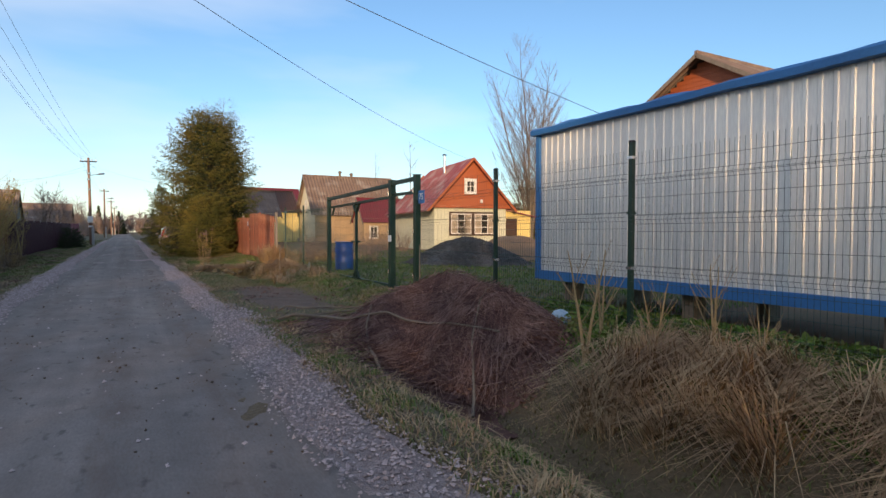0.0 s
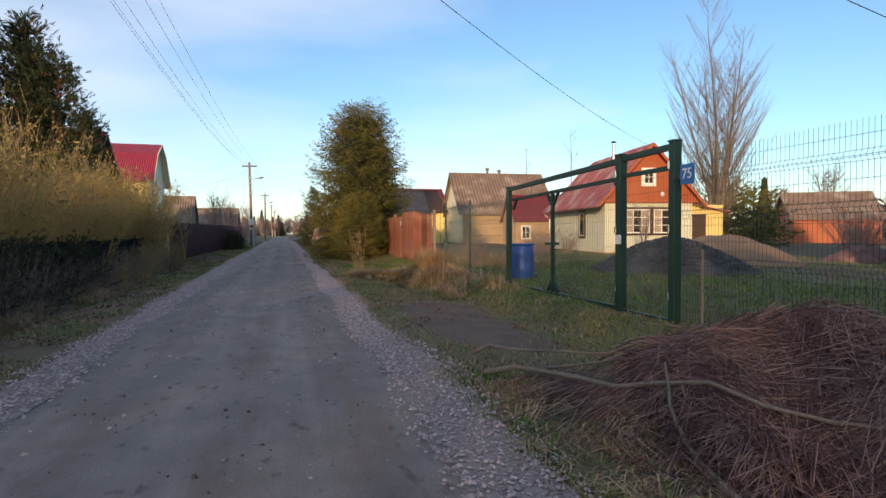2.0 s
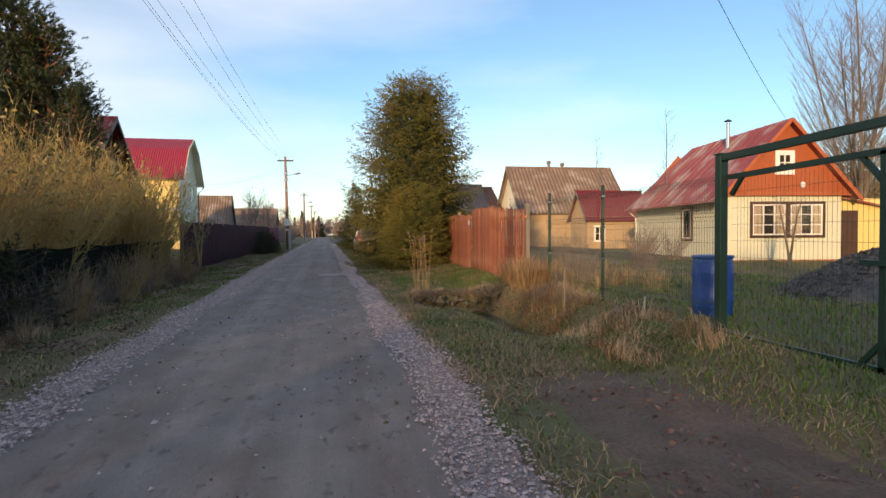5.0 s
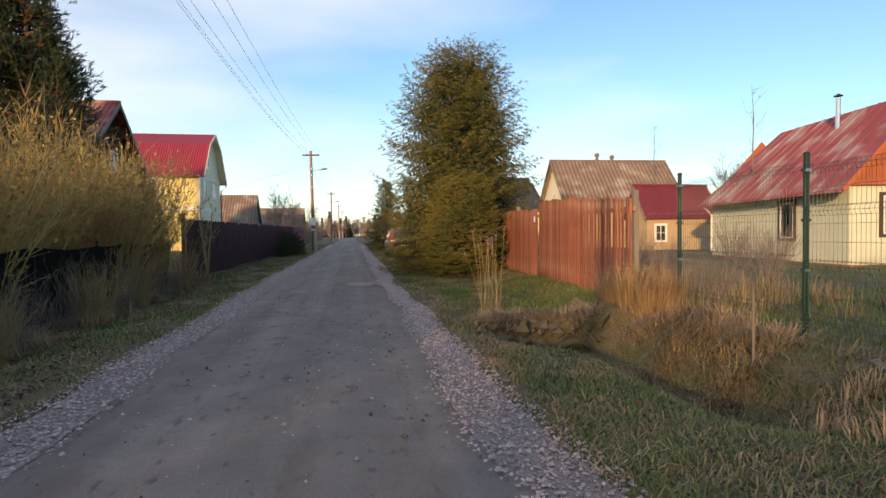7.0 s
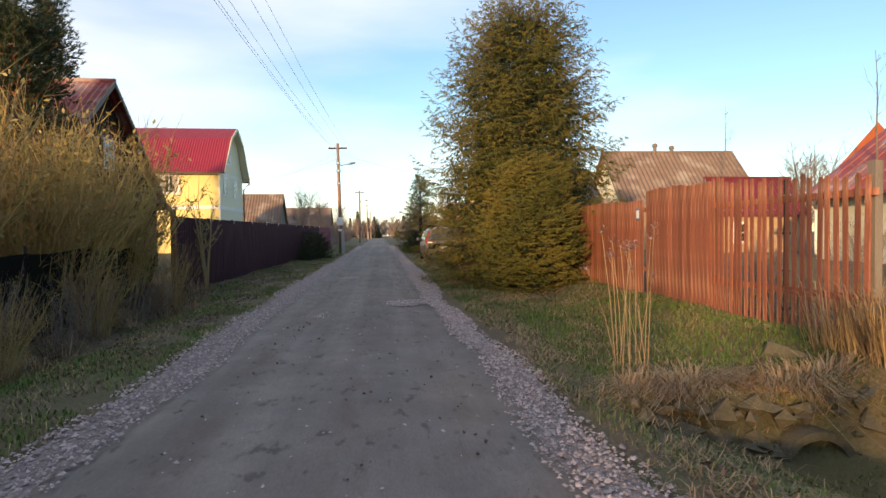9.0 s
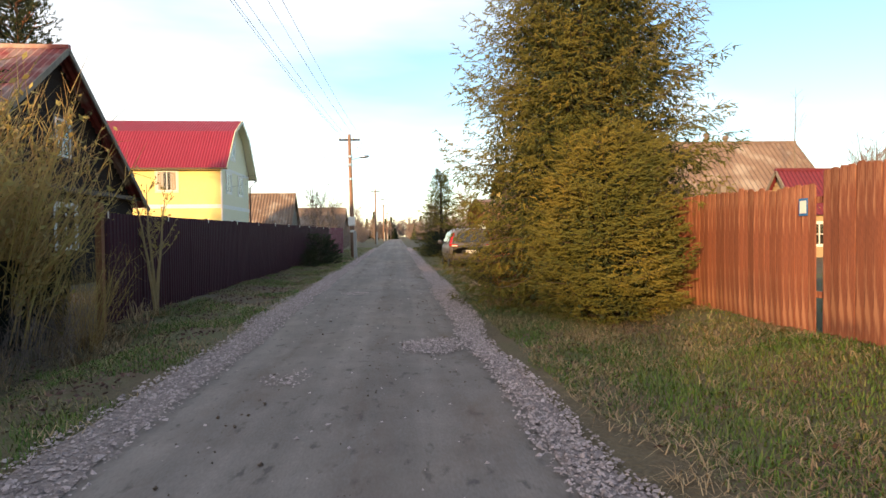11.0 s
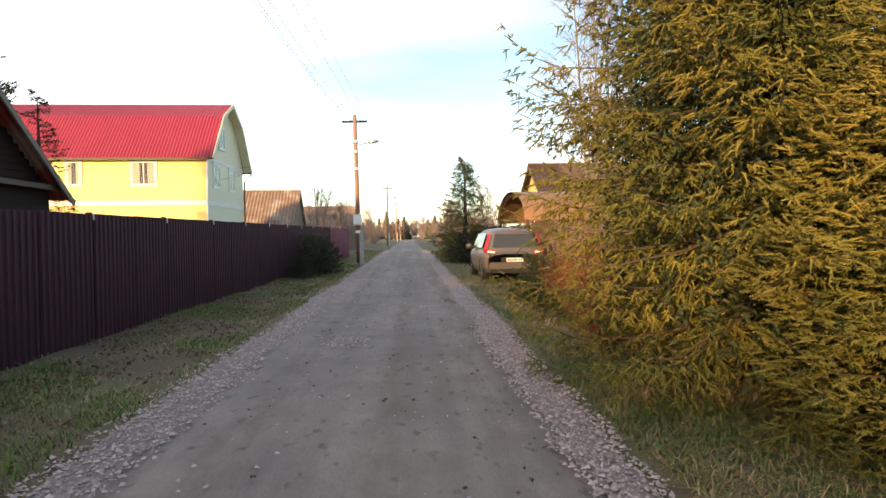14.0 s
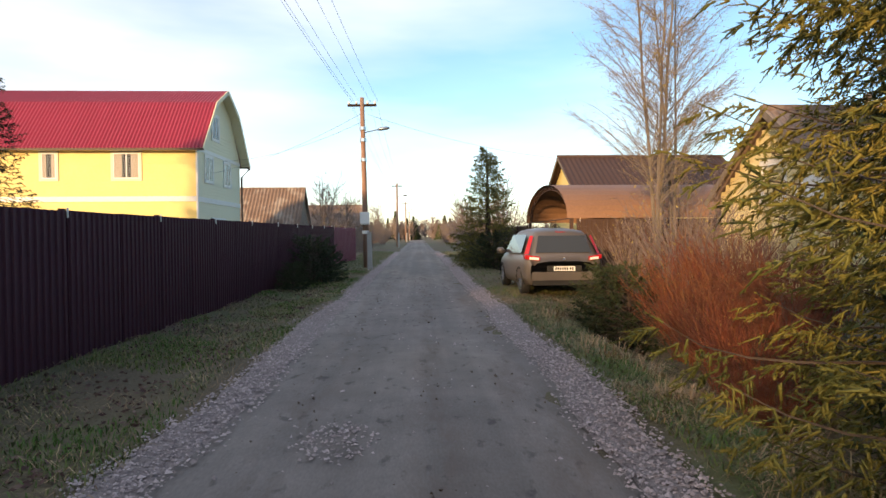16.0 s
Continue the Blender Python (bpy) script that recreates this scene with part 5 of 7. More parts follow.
def spruce_meshes(H, R, seed, gap=0.36, per_whorl=18, low=0.3, lat_gap=0.15, finger_gap=0.072, finger=0.14, thick=0.010, lift=0.0, droop=0.6, per=12, core=5000, top=3.0):
    """A near spruce: whorled limbs with side shoots, each hung with finger-like needled twigs, over an inside coloured
    dark for its shade.
    """
    global rng
    rng = np.random.default_rng(seed)
    wood = Shape().tube([(0, 0, -0.1), (0.03, 0, H * 0.4), (0, 0.02, H * 0.98)], [0.045 * H ** 0.75, 0.03 * H ** 0.75, 0.01], 8)
    A, B = [], []
    down = np.array([0, 0, -1.0])
    z = low
    while z < H * 0.985:
        f = z / H
        reach = R * (1 - f ** top) ** 0.75 * (0.82 + 0.18 * min(1, f / 0.15))
        for k in range(max(5, int(per_whorl * (1 - 0.35 * f)))):
            az = 2 * math.pi * k / max(5, int(per_whorl * (1 - 0.35 * f))) + rng.normal() * 0.3 + z * 7
            L = reach * rng.uniform(0.78, 1.05) + 0.15
            out = np.array([math.cos(az), math.sin(az), 0])
            up = 0.75 * f ** 1.5 - 0.10 + lift + rng.normal() * 0.07
            n = max(5, int(L / 0.25))
            q = np.linspace(0, 1, n + 1)[:, None]
            axis = np.array([0, 0, z + rng.normal() * gap * 0.16]) + out * L * q + np.array([0, 0, 1]) * L * (up * q - 0.40 * q ** 2 + 0.36 * q ** 4)
            axis = axis + np.cumsum(rng.normal(size=axis.shape), 0) * 0.008 * L
            wood.tube([tuple(c) for c in axis], list(np.linspace(0.008 + 0.006 * L, 0.003, n + 1)), 3, False)
            m = max(4, int(2 * 0.72 * L / lat_gap))
            t = 1 - 0.72 * (np.arange(m) + rng.random(m)) / m
            i = np.minimum((t * n).astype(int), n - 1)
            base = axis[i] + (axis[i + 1] - axis[i]) * (t * n - i)[:, None]
            along = unit(axis[i + 1] - axis[i])
            side = unit(np.cross(along, [0, 0, 1.0])) * np.where(np.arange(m) % 2, 1, -1)[:, None]
            ll = np.minimum(0.50, 0.20 + 0.40 * L * (1.05 - t)) * rng.uniform(0.7, 1.2, m)
            ld = unit(along * 0.75 + side * 0.8 + down * droop * rng.uniform(0.1, 1.3, (m, 1)))
            c = np.maximum(2, (ll / finger_gap).astype(int))
            row = np.repeat(np.arange(m), c)
            u = rng.random(len(row))[:, None]
            fb = base[row] + ld[row] * ll[row][:, None] * u
            flip = np.where(rng.random(len(row)) < 0.5, 1, -1)[:, None]
            fs = unit(np.cross(ld[row], [0, 0, 1.0])) * flip
            fd = unit(ld[row] * 0.8 + fs * rng.uniform(0.2, 0.9, (len(row), 1)) + down * droop * rng.uniform(-0.3, 1.8, (len(row), 1)))
            A += [fb, base + ld * (ll[:, None] - 0.06), axis[-1:] - along[:1] * 0.05]
            B += [fb + fd * finger * rng.uniform(0.6, 1.25, (len(row), 1)), base + ld * (ll[:, None] + 0.05), axis[-1:] + along[:1] * 0.09]
        z += gap * (1 - 0.5 * f)
    A += [np.array([[0, 0.02, H * 0.94]]), np.array([[0.02, 0.0, H * 0.9]])]
    B += [np.array([[0, 0.0, H * 1.03]]), np.array([[0.12, 0.05, H * 0.99]])]
    A, B = np.concatenate(A), np.concatenate(B)
    crown = join(cones(A, B, thick), needles(A, B, per, 0.027, 0.0115, 0.5))
    # inner needles take a darker colour in place of the crown's own shade
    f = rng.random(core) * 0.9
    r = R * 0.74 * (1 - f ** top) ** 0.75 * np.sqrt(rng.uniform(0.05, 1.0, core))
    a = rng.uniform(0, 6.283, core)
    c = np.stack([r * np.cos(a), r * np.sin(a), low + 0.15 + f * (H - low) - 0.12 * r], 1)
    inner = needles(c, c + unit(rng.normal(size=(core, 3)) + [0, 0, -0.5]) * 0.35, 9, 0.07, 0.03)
    return wood.mesh("spruce_trunk", BARK_DARK), np_mesh("spruce_crown", *crown, NEEDLE), np_mesh("spruce_shaded_inside", *inner, NEEDLE_DARK)


def plant(name, m, label, category, group, pieces):
    t = thing(name, m, label, category, group)
    for nm, me in pieces:
        part(nm, me, None, t)
    return t


def stand(name, x, y, meshes, label, category="tree", group="", turn=0.0, size=1.0, names=("trunk", "crown"), sink=0.05):
    return plant(name, pose(x, y, ground_z(x, y) - sink, 0, 0, turn) @ Matrix.Diagonal((size, size, size, 1)), label, category, group, list(zip(names, meshes)))


SPRUCE_PARTS = ("trunk", "crown", "shaded_inner_crown")
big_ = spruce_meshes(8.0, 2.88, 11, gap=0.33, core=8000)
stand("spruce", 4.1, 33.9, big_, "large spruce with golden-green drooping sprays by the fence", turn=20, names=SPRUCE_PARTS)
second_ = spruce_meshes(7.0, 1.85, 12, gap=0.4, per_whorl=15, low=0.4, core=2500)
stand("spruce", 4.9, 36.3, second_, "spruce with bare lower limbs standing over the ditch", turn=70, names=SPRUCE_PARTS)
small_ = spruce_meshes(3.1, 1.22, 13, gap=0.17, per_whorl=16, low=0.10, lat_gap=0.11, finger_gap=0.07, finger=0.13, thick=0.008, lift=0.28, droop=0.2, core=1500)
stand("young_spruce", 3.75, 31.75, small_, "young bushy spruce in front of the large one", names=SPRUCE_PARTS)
far_ = conifer_meshes("spruce", 5.6, 1.95, 14, gap=0.22, per_whorl=10, per_twig=9, low=0.1, needle=0.07, width=0.028, power=0.7, spacing=0.06, mat=NEEDLE, core=1800)
behind_ = conifer_meshes("spruce", 5.6, 1.9, 24, gap=0.5, per_whorl=8, per_twig=5, low=0.1, needle=0.14, width=0.08, power=0.55, spacing=0.16, mat=NEEDLE_DARK, core=500)
stand("far_spruce", 2.95, 58.2, far_, "narrow dark spruce beside the road")
low_ = conifer_meshes("juniper", 1.35, 0.95, 15, gap=0.11, per_whorl=13, per_twig=12, low=0.05, needle=0.05, width=0.018, power=0.45, spacing=0.055, mat=NEEDLE_DARK, twig_len=0.24, lift=0.35)
for x_, y_, s_, r_ in ((3.35, 41.6, 1.0, 0), (3.5, 43.0, 0.85, 80), (-3.55, 49.8, 1.0, 40), (-3.45, 51.2, 0.8, 10), (-3.7, 47.6, 0.55, 130), (3.0, 56.5, 1.1, 200), (2.8, 63.0, 1.1, 30)):
    stand("juniper", x_, y_, low_, "low dark green conifer shrub at the verge", "shrub", "low conifer shrubs", r_, s_)
pale_spruce_ = conifer_meshes("spruce", 7.5, 1.9, 16, gap=0.30, per_whorl=9, per_twig=12, low=0.5, needle=0.06, width=0.022, power=0.8, spacing=0.07, mat=NEEDLE_DARK)
stand("garden_spruce", -15.2, 52.5, pale_spruce_, "dark garden spruce behind the sheet fence", turn=10)
olive_ = conifer_meshes("juniper", 1.35, 0.95, 15, gap=0.11, per_whorl=13, per_twig=12, low=0.05, needle=0.05, width=0.018, power=0.45, spacing=0.055, mat=NEEDLE, twig_len=0.24, lift=0.35)
stand("broad_spruce", 31.0, 38.0, olive_, "broad olive green conifer behind the sand heap", turn=50, size=3.2)
stand("broad_spruce", 34.0, 38.5, olive_, "broad olive green conifer behind the sand heap", turn=150, size=2.8)


def pine_meshes(H, seed):
    global rng
    rng = np.random.default_rng(seed)
    wood = Shape().tube([(0, 0, -0.2), (0.1, 0.05, H * 0.5), (0, 0, H * 0.97)], [0.18, 0.13, 0.03], 8)
    P0, P1 = [], []
    z = H * 0.22
    while z < H:
        f = z / H
        L0 = 3.0 * (1.05 - f) ** 0.6 * (0.6 + 0.4 * min(1, f / 0.5))
        for _ in range(6):
            az = rng.uniform(0, 2 * math.pi)
            L = L0 * rng.uniform(0.5, 1.1)
            out = np.array([math.cos(az), math.sin(az), rng.uniform(0.0, 0.5)])
            a = np.array([0, 0, z + rng.uniform(-0.2, 0.2)])
            mid, end = a + out * L * 0.55, a + out * L + np.array([0, 0, 0.18 * L])
            wood.tube([tuple(a), tuple(mid), tuple(end)], [0.045, 0.03, 0.012], 4, False)
            for q in range(int(10 + 11 * L)):
                t = rng.uniform(0.35, 1.0)
                c = mid + (end - mid) * (t - 0.35) / 0.65 if t > 0.55 else a + (mid - a) * t / 0.55
                c = c + rng.normal(size=3) * 0.22
                d = unit(np.array([out[0], out[1], 0.9]) + rng.normal(size=3) * 0.5)
                P0.append(c)
                P1.append(c + d * rng.uniform(0.2, 0.4))
        z += 0.42
    P0, P1 = np.array(P0), np.array(P1)
    return wood.mesh("pine_trunk", BARK_RED), np_mesh("pine_crown", *needles(P0, P1, 11, 0.17, 0.042), NEEDLE_DARK)


pine_a_, pine_b_ = pine_meshes(13.5, 21), pine_meshes(10.5, 22)
for x_, y_, me_, r_, s_ in ((-16.6, 49.0, pine_a_, 0, 1.0), (-18.6, 47.0, pine_b_, 120, 1.15), (-10.6, 33.4, pine_b_, 90, 1.02), (-9.3, 32.8, pine_b_, 10, 0.86), (-8.2, 32.2, pine_b_, 250, 0.62), (-12.6, 31.2, pine_a_, 160, 0.85)):
    stand("pine", x_, y_, me_, "tall pine with dark tufted crown behind the bushes", "tree", "pines", r_, s_)
# unseen trees added behind the starting point to keep the low sun off the lane
for x_, y_, s_, r_ in ((-8.0, -4.6, 0.62, 0), (-7.6, -7.4, 0.78, 60), (-8.4, -10.2, 0.86, 20), (-7.6, -13.0, 0.92, 90), (-8.6, -15.8, 0.98, 10), (-7.6, -18.6, 0.95, 140), (-8.6, -21.4, 1.0, 70), (-7.8, -24.2, 0.95, 33), (-8.8, -27.0, 1.0, 120), (-8.0, -30.0, 0.95, 200), (-9.0, -33.0, 1.0, 250), (-8.0, -36.0, 1.0, 20), (-7.4, -1.6, 0.46, 300), (-7.4, 0.6, 0.43, 80), (-7.4, 2.8, 0.42, 10), (-7.4, 5.0, 0.40, 200), (-7.4, 7.2, 0.33, 100), (-7.2, 9.2, 0.28, 40)):
    stand("spruce", x_, y_, behind_, "dark unseen spruce added behind the start to shade the lane", "tree", "spruces behind", r_, s_ * 1.75)


# ---- bare trees and shrubs ----
def bare_tree(H, seed, stems=1, spread=0.5, upright=0.6, twigs=5, mat=BARK, twig_mat=TWIG_GREY, r0=0.09, depth=4, twig_len=0.45, droop=0.0, twig_r=0.006, buds=0, bud=0.02, gnarl=0.10):
    """Forked stems with ever finer limbs, and fine twigs at the ends."""
    global rng
    rng = np.random.default_rng(seed)
    wood = Shape()
    ends, dirs = [], []

    def grow(p, d, L, r, level):
        n = 3
        pts, rad, q = [p], [r], p
        for i in range(n):
            d = unit(d + rng.normal(size=3) * gnarl + np.array([0, 0, 0.10 * upright]))
            q = q + d * L / n
            pts.append(q)
            rad.append(r * (1 - 0.4 * (i + 1) / n))
            if level >= 1:
                for _ in range(twigs):
                    ends.append(pts[-2] + (q - pts[-2]) * rng.random())
                    dirs.append(unit(d * 0.7 + rng.normal(size=3) * 0.6 + np.array([0, 0, 0.2 * upright - droop])))
        wood.tube([tuple(v) for v in pts], rad, 6 if level == 0 else (4 if level < 3 else 3), False)
        if level < depth:
            for i in range(3 if level else 5):
                j = 1 + int(rng.integers(0, n)) if level else 1 + i % n
                side = unit(np.cross(d, rng.normal(size=3)))
                grow(pts[j], unit(d * (0.5 + 0.5 * upright) + side * spread), L * rng.uniform(0.45, 0.72), rad[j] * 0.6, level + 1)

    for k in range(stems):
        a = 2 * math.pi * k / max(1, stems) + rng.uniform(0, 1)
        lean = np.array([math.cos(a), math.sin(a), 0]) * (0.22 if stems > 1 else 0.03)
        grow(np.array([0.12 * math.cos(a), 0.12 * math.sin(a), -0.1]) * (1 if stems > 1 else 0), unit(lean + np.array([0, 0, 1.0])), H * rng.uniform(0.5, 0.62), r0, 0)
    p, d = np.array(ends), np.array(dirs)
    ln = twig_len * rng.uniform(0.4, 1.2, len(p))[:, None]
    fine = cones(p, p + d * ln, twig_r)
    out = [wood.mesh("limbs", mat), np_mesh("twigs", *fine, twig_mat)]
    if buds:
        i = rng.integers(0, len(p), buds)
        out.append(np_mesh("buds", *flakes(p[i] + d[i] * ln[i] * rng.uniform(0.2, 1.0, (buds, 1)), bud), BUD))
    return out


def fan_tree(H, seed, stems=1, lean=0.15, r0=0.07, branches=40, reach=0.26, rise=0.8, twigs=9, twig_len=0.5, mat=BARK, twig_mat=TWIG_GREY, start=0.15, droop=0.0, twig_r=0.006, buds=0, bud=0.02, taper=0.7):
    """Straight rising stems with side branches that sweep upwards and carry fine twigs."""
    global rng
    rng = np.random.default_rng(seed)
    wood = Shape()
    P, D = [], []
    for k in range(stems):
        a = 2 * math.pi * k / stems + rng.uniform(-0.4, 0.4)
        out = np.array([math.cos(a), math.sin(a), 0.0]) * lean * rng.uniform(0.35, 1.0)
        h = H * rng.uniform(0.78, 1.0)
        t = np.linspace(0, 1, 9)[:, None]
        axis = out * h * t ** 1.25 + np.array([0, 0, 1.0]) * h * t + np.cumsum(rng.normal(size=(9, 3)), 0) * 0.006 * h * t
        axis[0, 2] -= 0.15
        wood.tube([tuple(q) for q in axis], list(r0 * (1 - t[:, 0]) ** 0.8 + 0.005), 6, False)
        for _ in range(branches):
            u = rng.uniform(start, 0.97)
            j = min(7, int(u * 8))
            b = axis[j] + (axis[j + 1] - axis[j]) * (u * 8 - j)
            az = rng.uniform(0, 2 * math.pi)
            L = reach * H * (1 - u) ** taper * rng.uniform(0.5, 1.15) + 0.12
            o = np.array([math.cos(az), math.sin(az), 0.0])
            w = np.linspace(0, 1, 5)[:, None]
            br = b + o * L * 0.8 * w + np.array([0, 0, 1.0]) * L * (rise * w * 0.7 + (0.35 - droop) * w ** 2) + rng.normal(size=(5, 3)) * 0.02 * L * w
            wood.tube([tuple(q) for q in br], list(r0 * 0.26 * (1.05 - u) * (1 - 0.8 * w[:, 0]) + 0.003), 3, False)
            n = max(3, int(twigs * L))
            x = rng.uniform(0.15, 1.0, n)
            jj = np.minimum((x * 4).astype(int), 3)
            P.append(br[jj] + (br[jj + 1] - br[jj]) * (x * 4 - jj)[:, None])
            D.append(unit(unit(br[jj + 1] - br[jj]) + rng.normal(size=(n, 3)) * 0.45 + np.array([0, 0, 0.25 - droop])))
    p, d = np.concatenate(P), np.concatenate(D)
    ln = twig_len * rng.uniform(0.35, 1.15, (len(p), 1))
    res = [wood.mesh("wood", mat), np_mesh("spray", *cones(p, p + d * ln, twig_r), twig_mat)]
    if buds:
        i = rng.integers(0, len(p), buds)
        res.append(np_mesh("foliage", *flakes(p[i] + d[i] * ln[i] * rng.uniform(0.2, 1.0, (buds, 1)), bud), BUD))
    return res


def clump(H, R, seed, stems, side, mat, r=0.009, lean=0.55, buds=0, base=0.35, bud=0.018, side_len=0.5):
    """A shrub of many curved stems that rise from one stool, with side shoots and buds."""
    global rng
    rng = np.random.default_rng(seed)
    az = rng.uniform(0, 2 * math.pi, stems)
    out = np.stack([np.cos(az), np.sin(az), np.zeros(stems)], 1)
    p = out * (base * np.sqrt(rng.random((stems, 1))))
    h = H * rng.uniform(0.55, 1.05, (stems, 1))
    tip = p + out * (R * rng.uniform(0.1, 1.0, (stems, 1)))
    tip[:, 2:] = h
    q1 = p + (tip - p) * 0.5 - out * (R * 0.10)
    q1[:, 2] = h[:, 0] * 0.52
    q1 += rng.normal(size=q1.shape) * 0.06
    s1, s2 = cones(p, q1 + (q1 - p) * 0.15, r), cones(q1 - (q1 - p) * 0.05, tip, r * 0.65)
    k = stems * side
    i = rng.integers(0, stems, k)
    t = rng.uniform(0.15, 0.95, (k, 1))
    b = np.where(t < 0.5, p[i] + (q1[i] - p[i]) * t * 2, q1[i] + (tip[i] - q1[i]) * (t * 2 - 1))
    d = unit(unit(tip[i] - p[i]) + rng.normal(size=(k, 3)) * lean)
    e = b + d * side_len * rng.uniform(0.3, 1.2, (k, 1))
    v = join(s1, s2, cones(b, e, r * 0.45))
    res = [np_mesh("stems", *v, mat)]
    if buds:
        j = rng.integers(0, k, buds)
        res.append(np_mesh("buds", *flakes(b[j] + (e[j] - b[j]) * rng.random((buds, 1)), bud), BUD))
    return res


SN = ("wood", "foliage")
willow_ = [clump(4.2, 1.9, 31, 150, 13, TWIG_TAN, 0.018, 0.45, 2400, 0.7, 0.050, 0.7), clump(3.8, 1.7, 32, 140, 13, TWIG_TAN, 0.018, 0.45, 2300, 0.6, 0.050, 0.7), clump(2.6, 1.2, 33, 90, 12, TWIG_TAN, 0.009, 0.6, 900, 0.4, 0.014)]
wr_ = random.Random(5)
for y_ in (11.5, 14.0, 16.6, 19.0, 21.4, 23.6, 25.8, 27.9):
    stand("willow_bush", -6.1 + wr_.uniform(-0.3, 0.3), y_, willow_[int(y_ * 2) % 2], "tall tan willow bush full of buds", "bush", "willow bushes", wr_.uniform(0, 360), wr_.uniform(0.92, 1.08), SN)
    stand("willow_bush", -8.6 + wr_.uniform(-0.6, 0.6), y_ + 1.2, willow_[int(y_) % 2], "tall tan willow bush full of buds", "bush", "willow bushes", wr_.uniform(0, 360), wr_.uniform(0.72, 0.85), SN)
# the last five are unseen, added near the start to shade the lane
for x_, y_, s_ in ((-5.4, 27.6, 1.1), (-6.6, 29.6, 1.4), (-5.7, 31.0, 1.1), (-5.4, 30.4, 0.85), (-4.5, 30.9, 0.6), (-4.6, 27.9, 0.55), (-4.4, 25.2, 0.5), (-4.35, 22.0, 0.45), (-5.2, 9.0, 1.0), (-5.6, 6.0, 1.3), (-6.0, 2.5, 1.3), (-6.0, -1.0, 1.4), (-6.2, -5.0, 1.4)):
    stand("willow_bush", x_, y_, willow_[2], "thin brown bush at the verge", "bush", "willow bushes", wr_.uniform(0, 360), s_, SN)
for x_, y_, s_ in ((-5.5, 28.4, 0.95), (-5.4, 30.3, 0.9), (-6.8, 31.0, 1.0)):
    stand("willow_bush", x_, y_, willow_[1], "tall tan willow bush full of buds", "bush", "willow bushes", wr_.uniform(0, 360), s_, SN)
red_ = clump(1.45, 1.0, 34, 190, 12, TWIG_RED, 0.008, 0.45, 300, 0.5, 0.012, 0.35)
for x_, y_, s_ in ((3.6, 38.4, 0.85), (3.75, 39.7, 0.85), (4.1, 40.9, 0.9), (3.3, 37.4, 0.6), (4.8, 39.3, 1.0), (4.9, 41.3, 1.0)):
    stand("dogwood", x_, y_, red_, "bright red-stemmed bare shrub by the ditch", "shrub", "red shrubs", wr_.uniform(0, 360), s_, SN)
brown_shrub_ = clump(2.6, 1.5, 35, 80, 9, TWIG_GREY, 0.014, 0.5, 500, 0.5, 0.03)
shrubs_ = [(4.8, 42.5, 0.8), (5.6, 44.0, 1.0), (5.6, 41.9, 0.8), (5.1, 46.2, 0.7)]
for y_ in range(64, 150, 6):
    shrubs_ += [(-5.0 - wr_.uniform(0, 2.5), y_ + wr_.uniform(-2, 2), wr_.uniform(0.8, 1.35)), (4.0 + wr_.uniform(0, 2.5), y_ + wr_.uniform(-2, 2), wr_.uniform(0.9, 1.6))]
for x_, y_, s_ in shrubs_:
    stand("bare_shrub", x_, y_, brown_shrub_, "leafless grey-brown roadside shrub", "shrub", "roadside shrubs", wr_.uniform(0, 360), s_, SN)
for x_, y_, s_ in ((14.6, 33.6, 0.7), (14.9, 31.6, 0.55), (10.5, 26.5, 0.5), (8.2, 27.2, 0.45), (12.0, 29.0, 0.5), (9.4, 31.0, 0.5), (7.2, 24.6, 0.4), (6.6, 23.0, 0.4), (22.0, 21.0, 0.8), (26.0, 24.0, 0.9), (29.0, 27.0, 1.0), (24.0, 17.5, 0.7)):
    stand("bare_shrub", x_, y_, brown_shrub_, "leafless garden shrub in the dry grass", "shrub", "garden shrubs", wr_.uniform(0, 360), s_, SN)

poplar_ = fan_tree(14.0, 41, 7, 0.26, 0.085, 64, 0.27, 1.4, 12, 0.8, twig_r=0.005, taper=0.6)
stand("bare_tree", 25.6, 32.6, poplar_, "tall leafless many-stemmed tree behind the cottage", names=("wood", "spray"))
birch_ = fan_tree(12.0, 42, 3, 0.11, 0.055, 60, 0.24, 1.4, 20, 0.6, BARK, TWIG_GREY, 0.2, 0.55, 0.004, 9000, 0.022, 0.55)
stand("birch", 6.1, 46.8, birch_, "birch with hanging twigs and first leaves", names=("wood", "spray", "foliage"))
stand("birch", 7.2, 48.2, birch_, "birch with hanging twigs and first leaves", names=("wood", "spray", "foliage"), turn=130, size=0.85)
apple_ = fan_tree(2.7, 43, 3, 0.45, 0.05, 14, 0.42, 0.45, 7, 0.3, twig_r=0.005, start=0.35)
stand("apple_tree", 16.6, 27.2, apple_, "small leafless apple tree before the cottage", names=("wood", "spray"))
slim_ = fan_tree(7.5, 44, 1, 0.04, 0.045, 22, 0.16, 1.0, 4, 0.5, twig_r=0.006)
for x_, y_, s_ in ((-7.6, 30.2, 0.82), (-7.0, 31.4, 0.66), (20.8, 50.0, 1.3), (17.8, 36.5, 1.15), (12.6, 49.0, 0.6)):
    stand("slim_tree", x_, y_, slim_, "thin leafless young tree", "tree", "slim trees", wr_.uniform(0, 360), s_, ("wood", "spray"))
round_ = fan_tree(7.0, 45, 4, 0.30, 0.07, 26, 0.32, 0.8, 9, 0.8, twig_r=0.016)
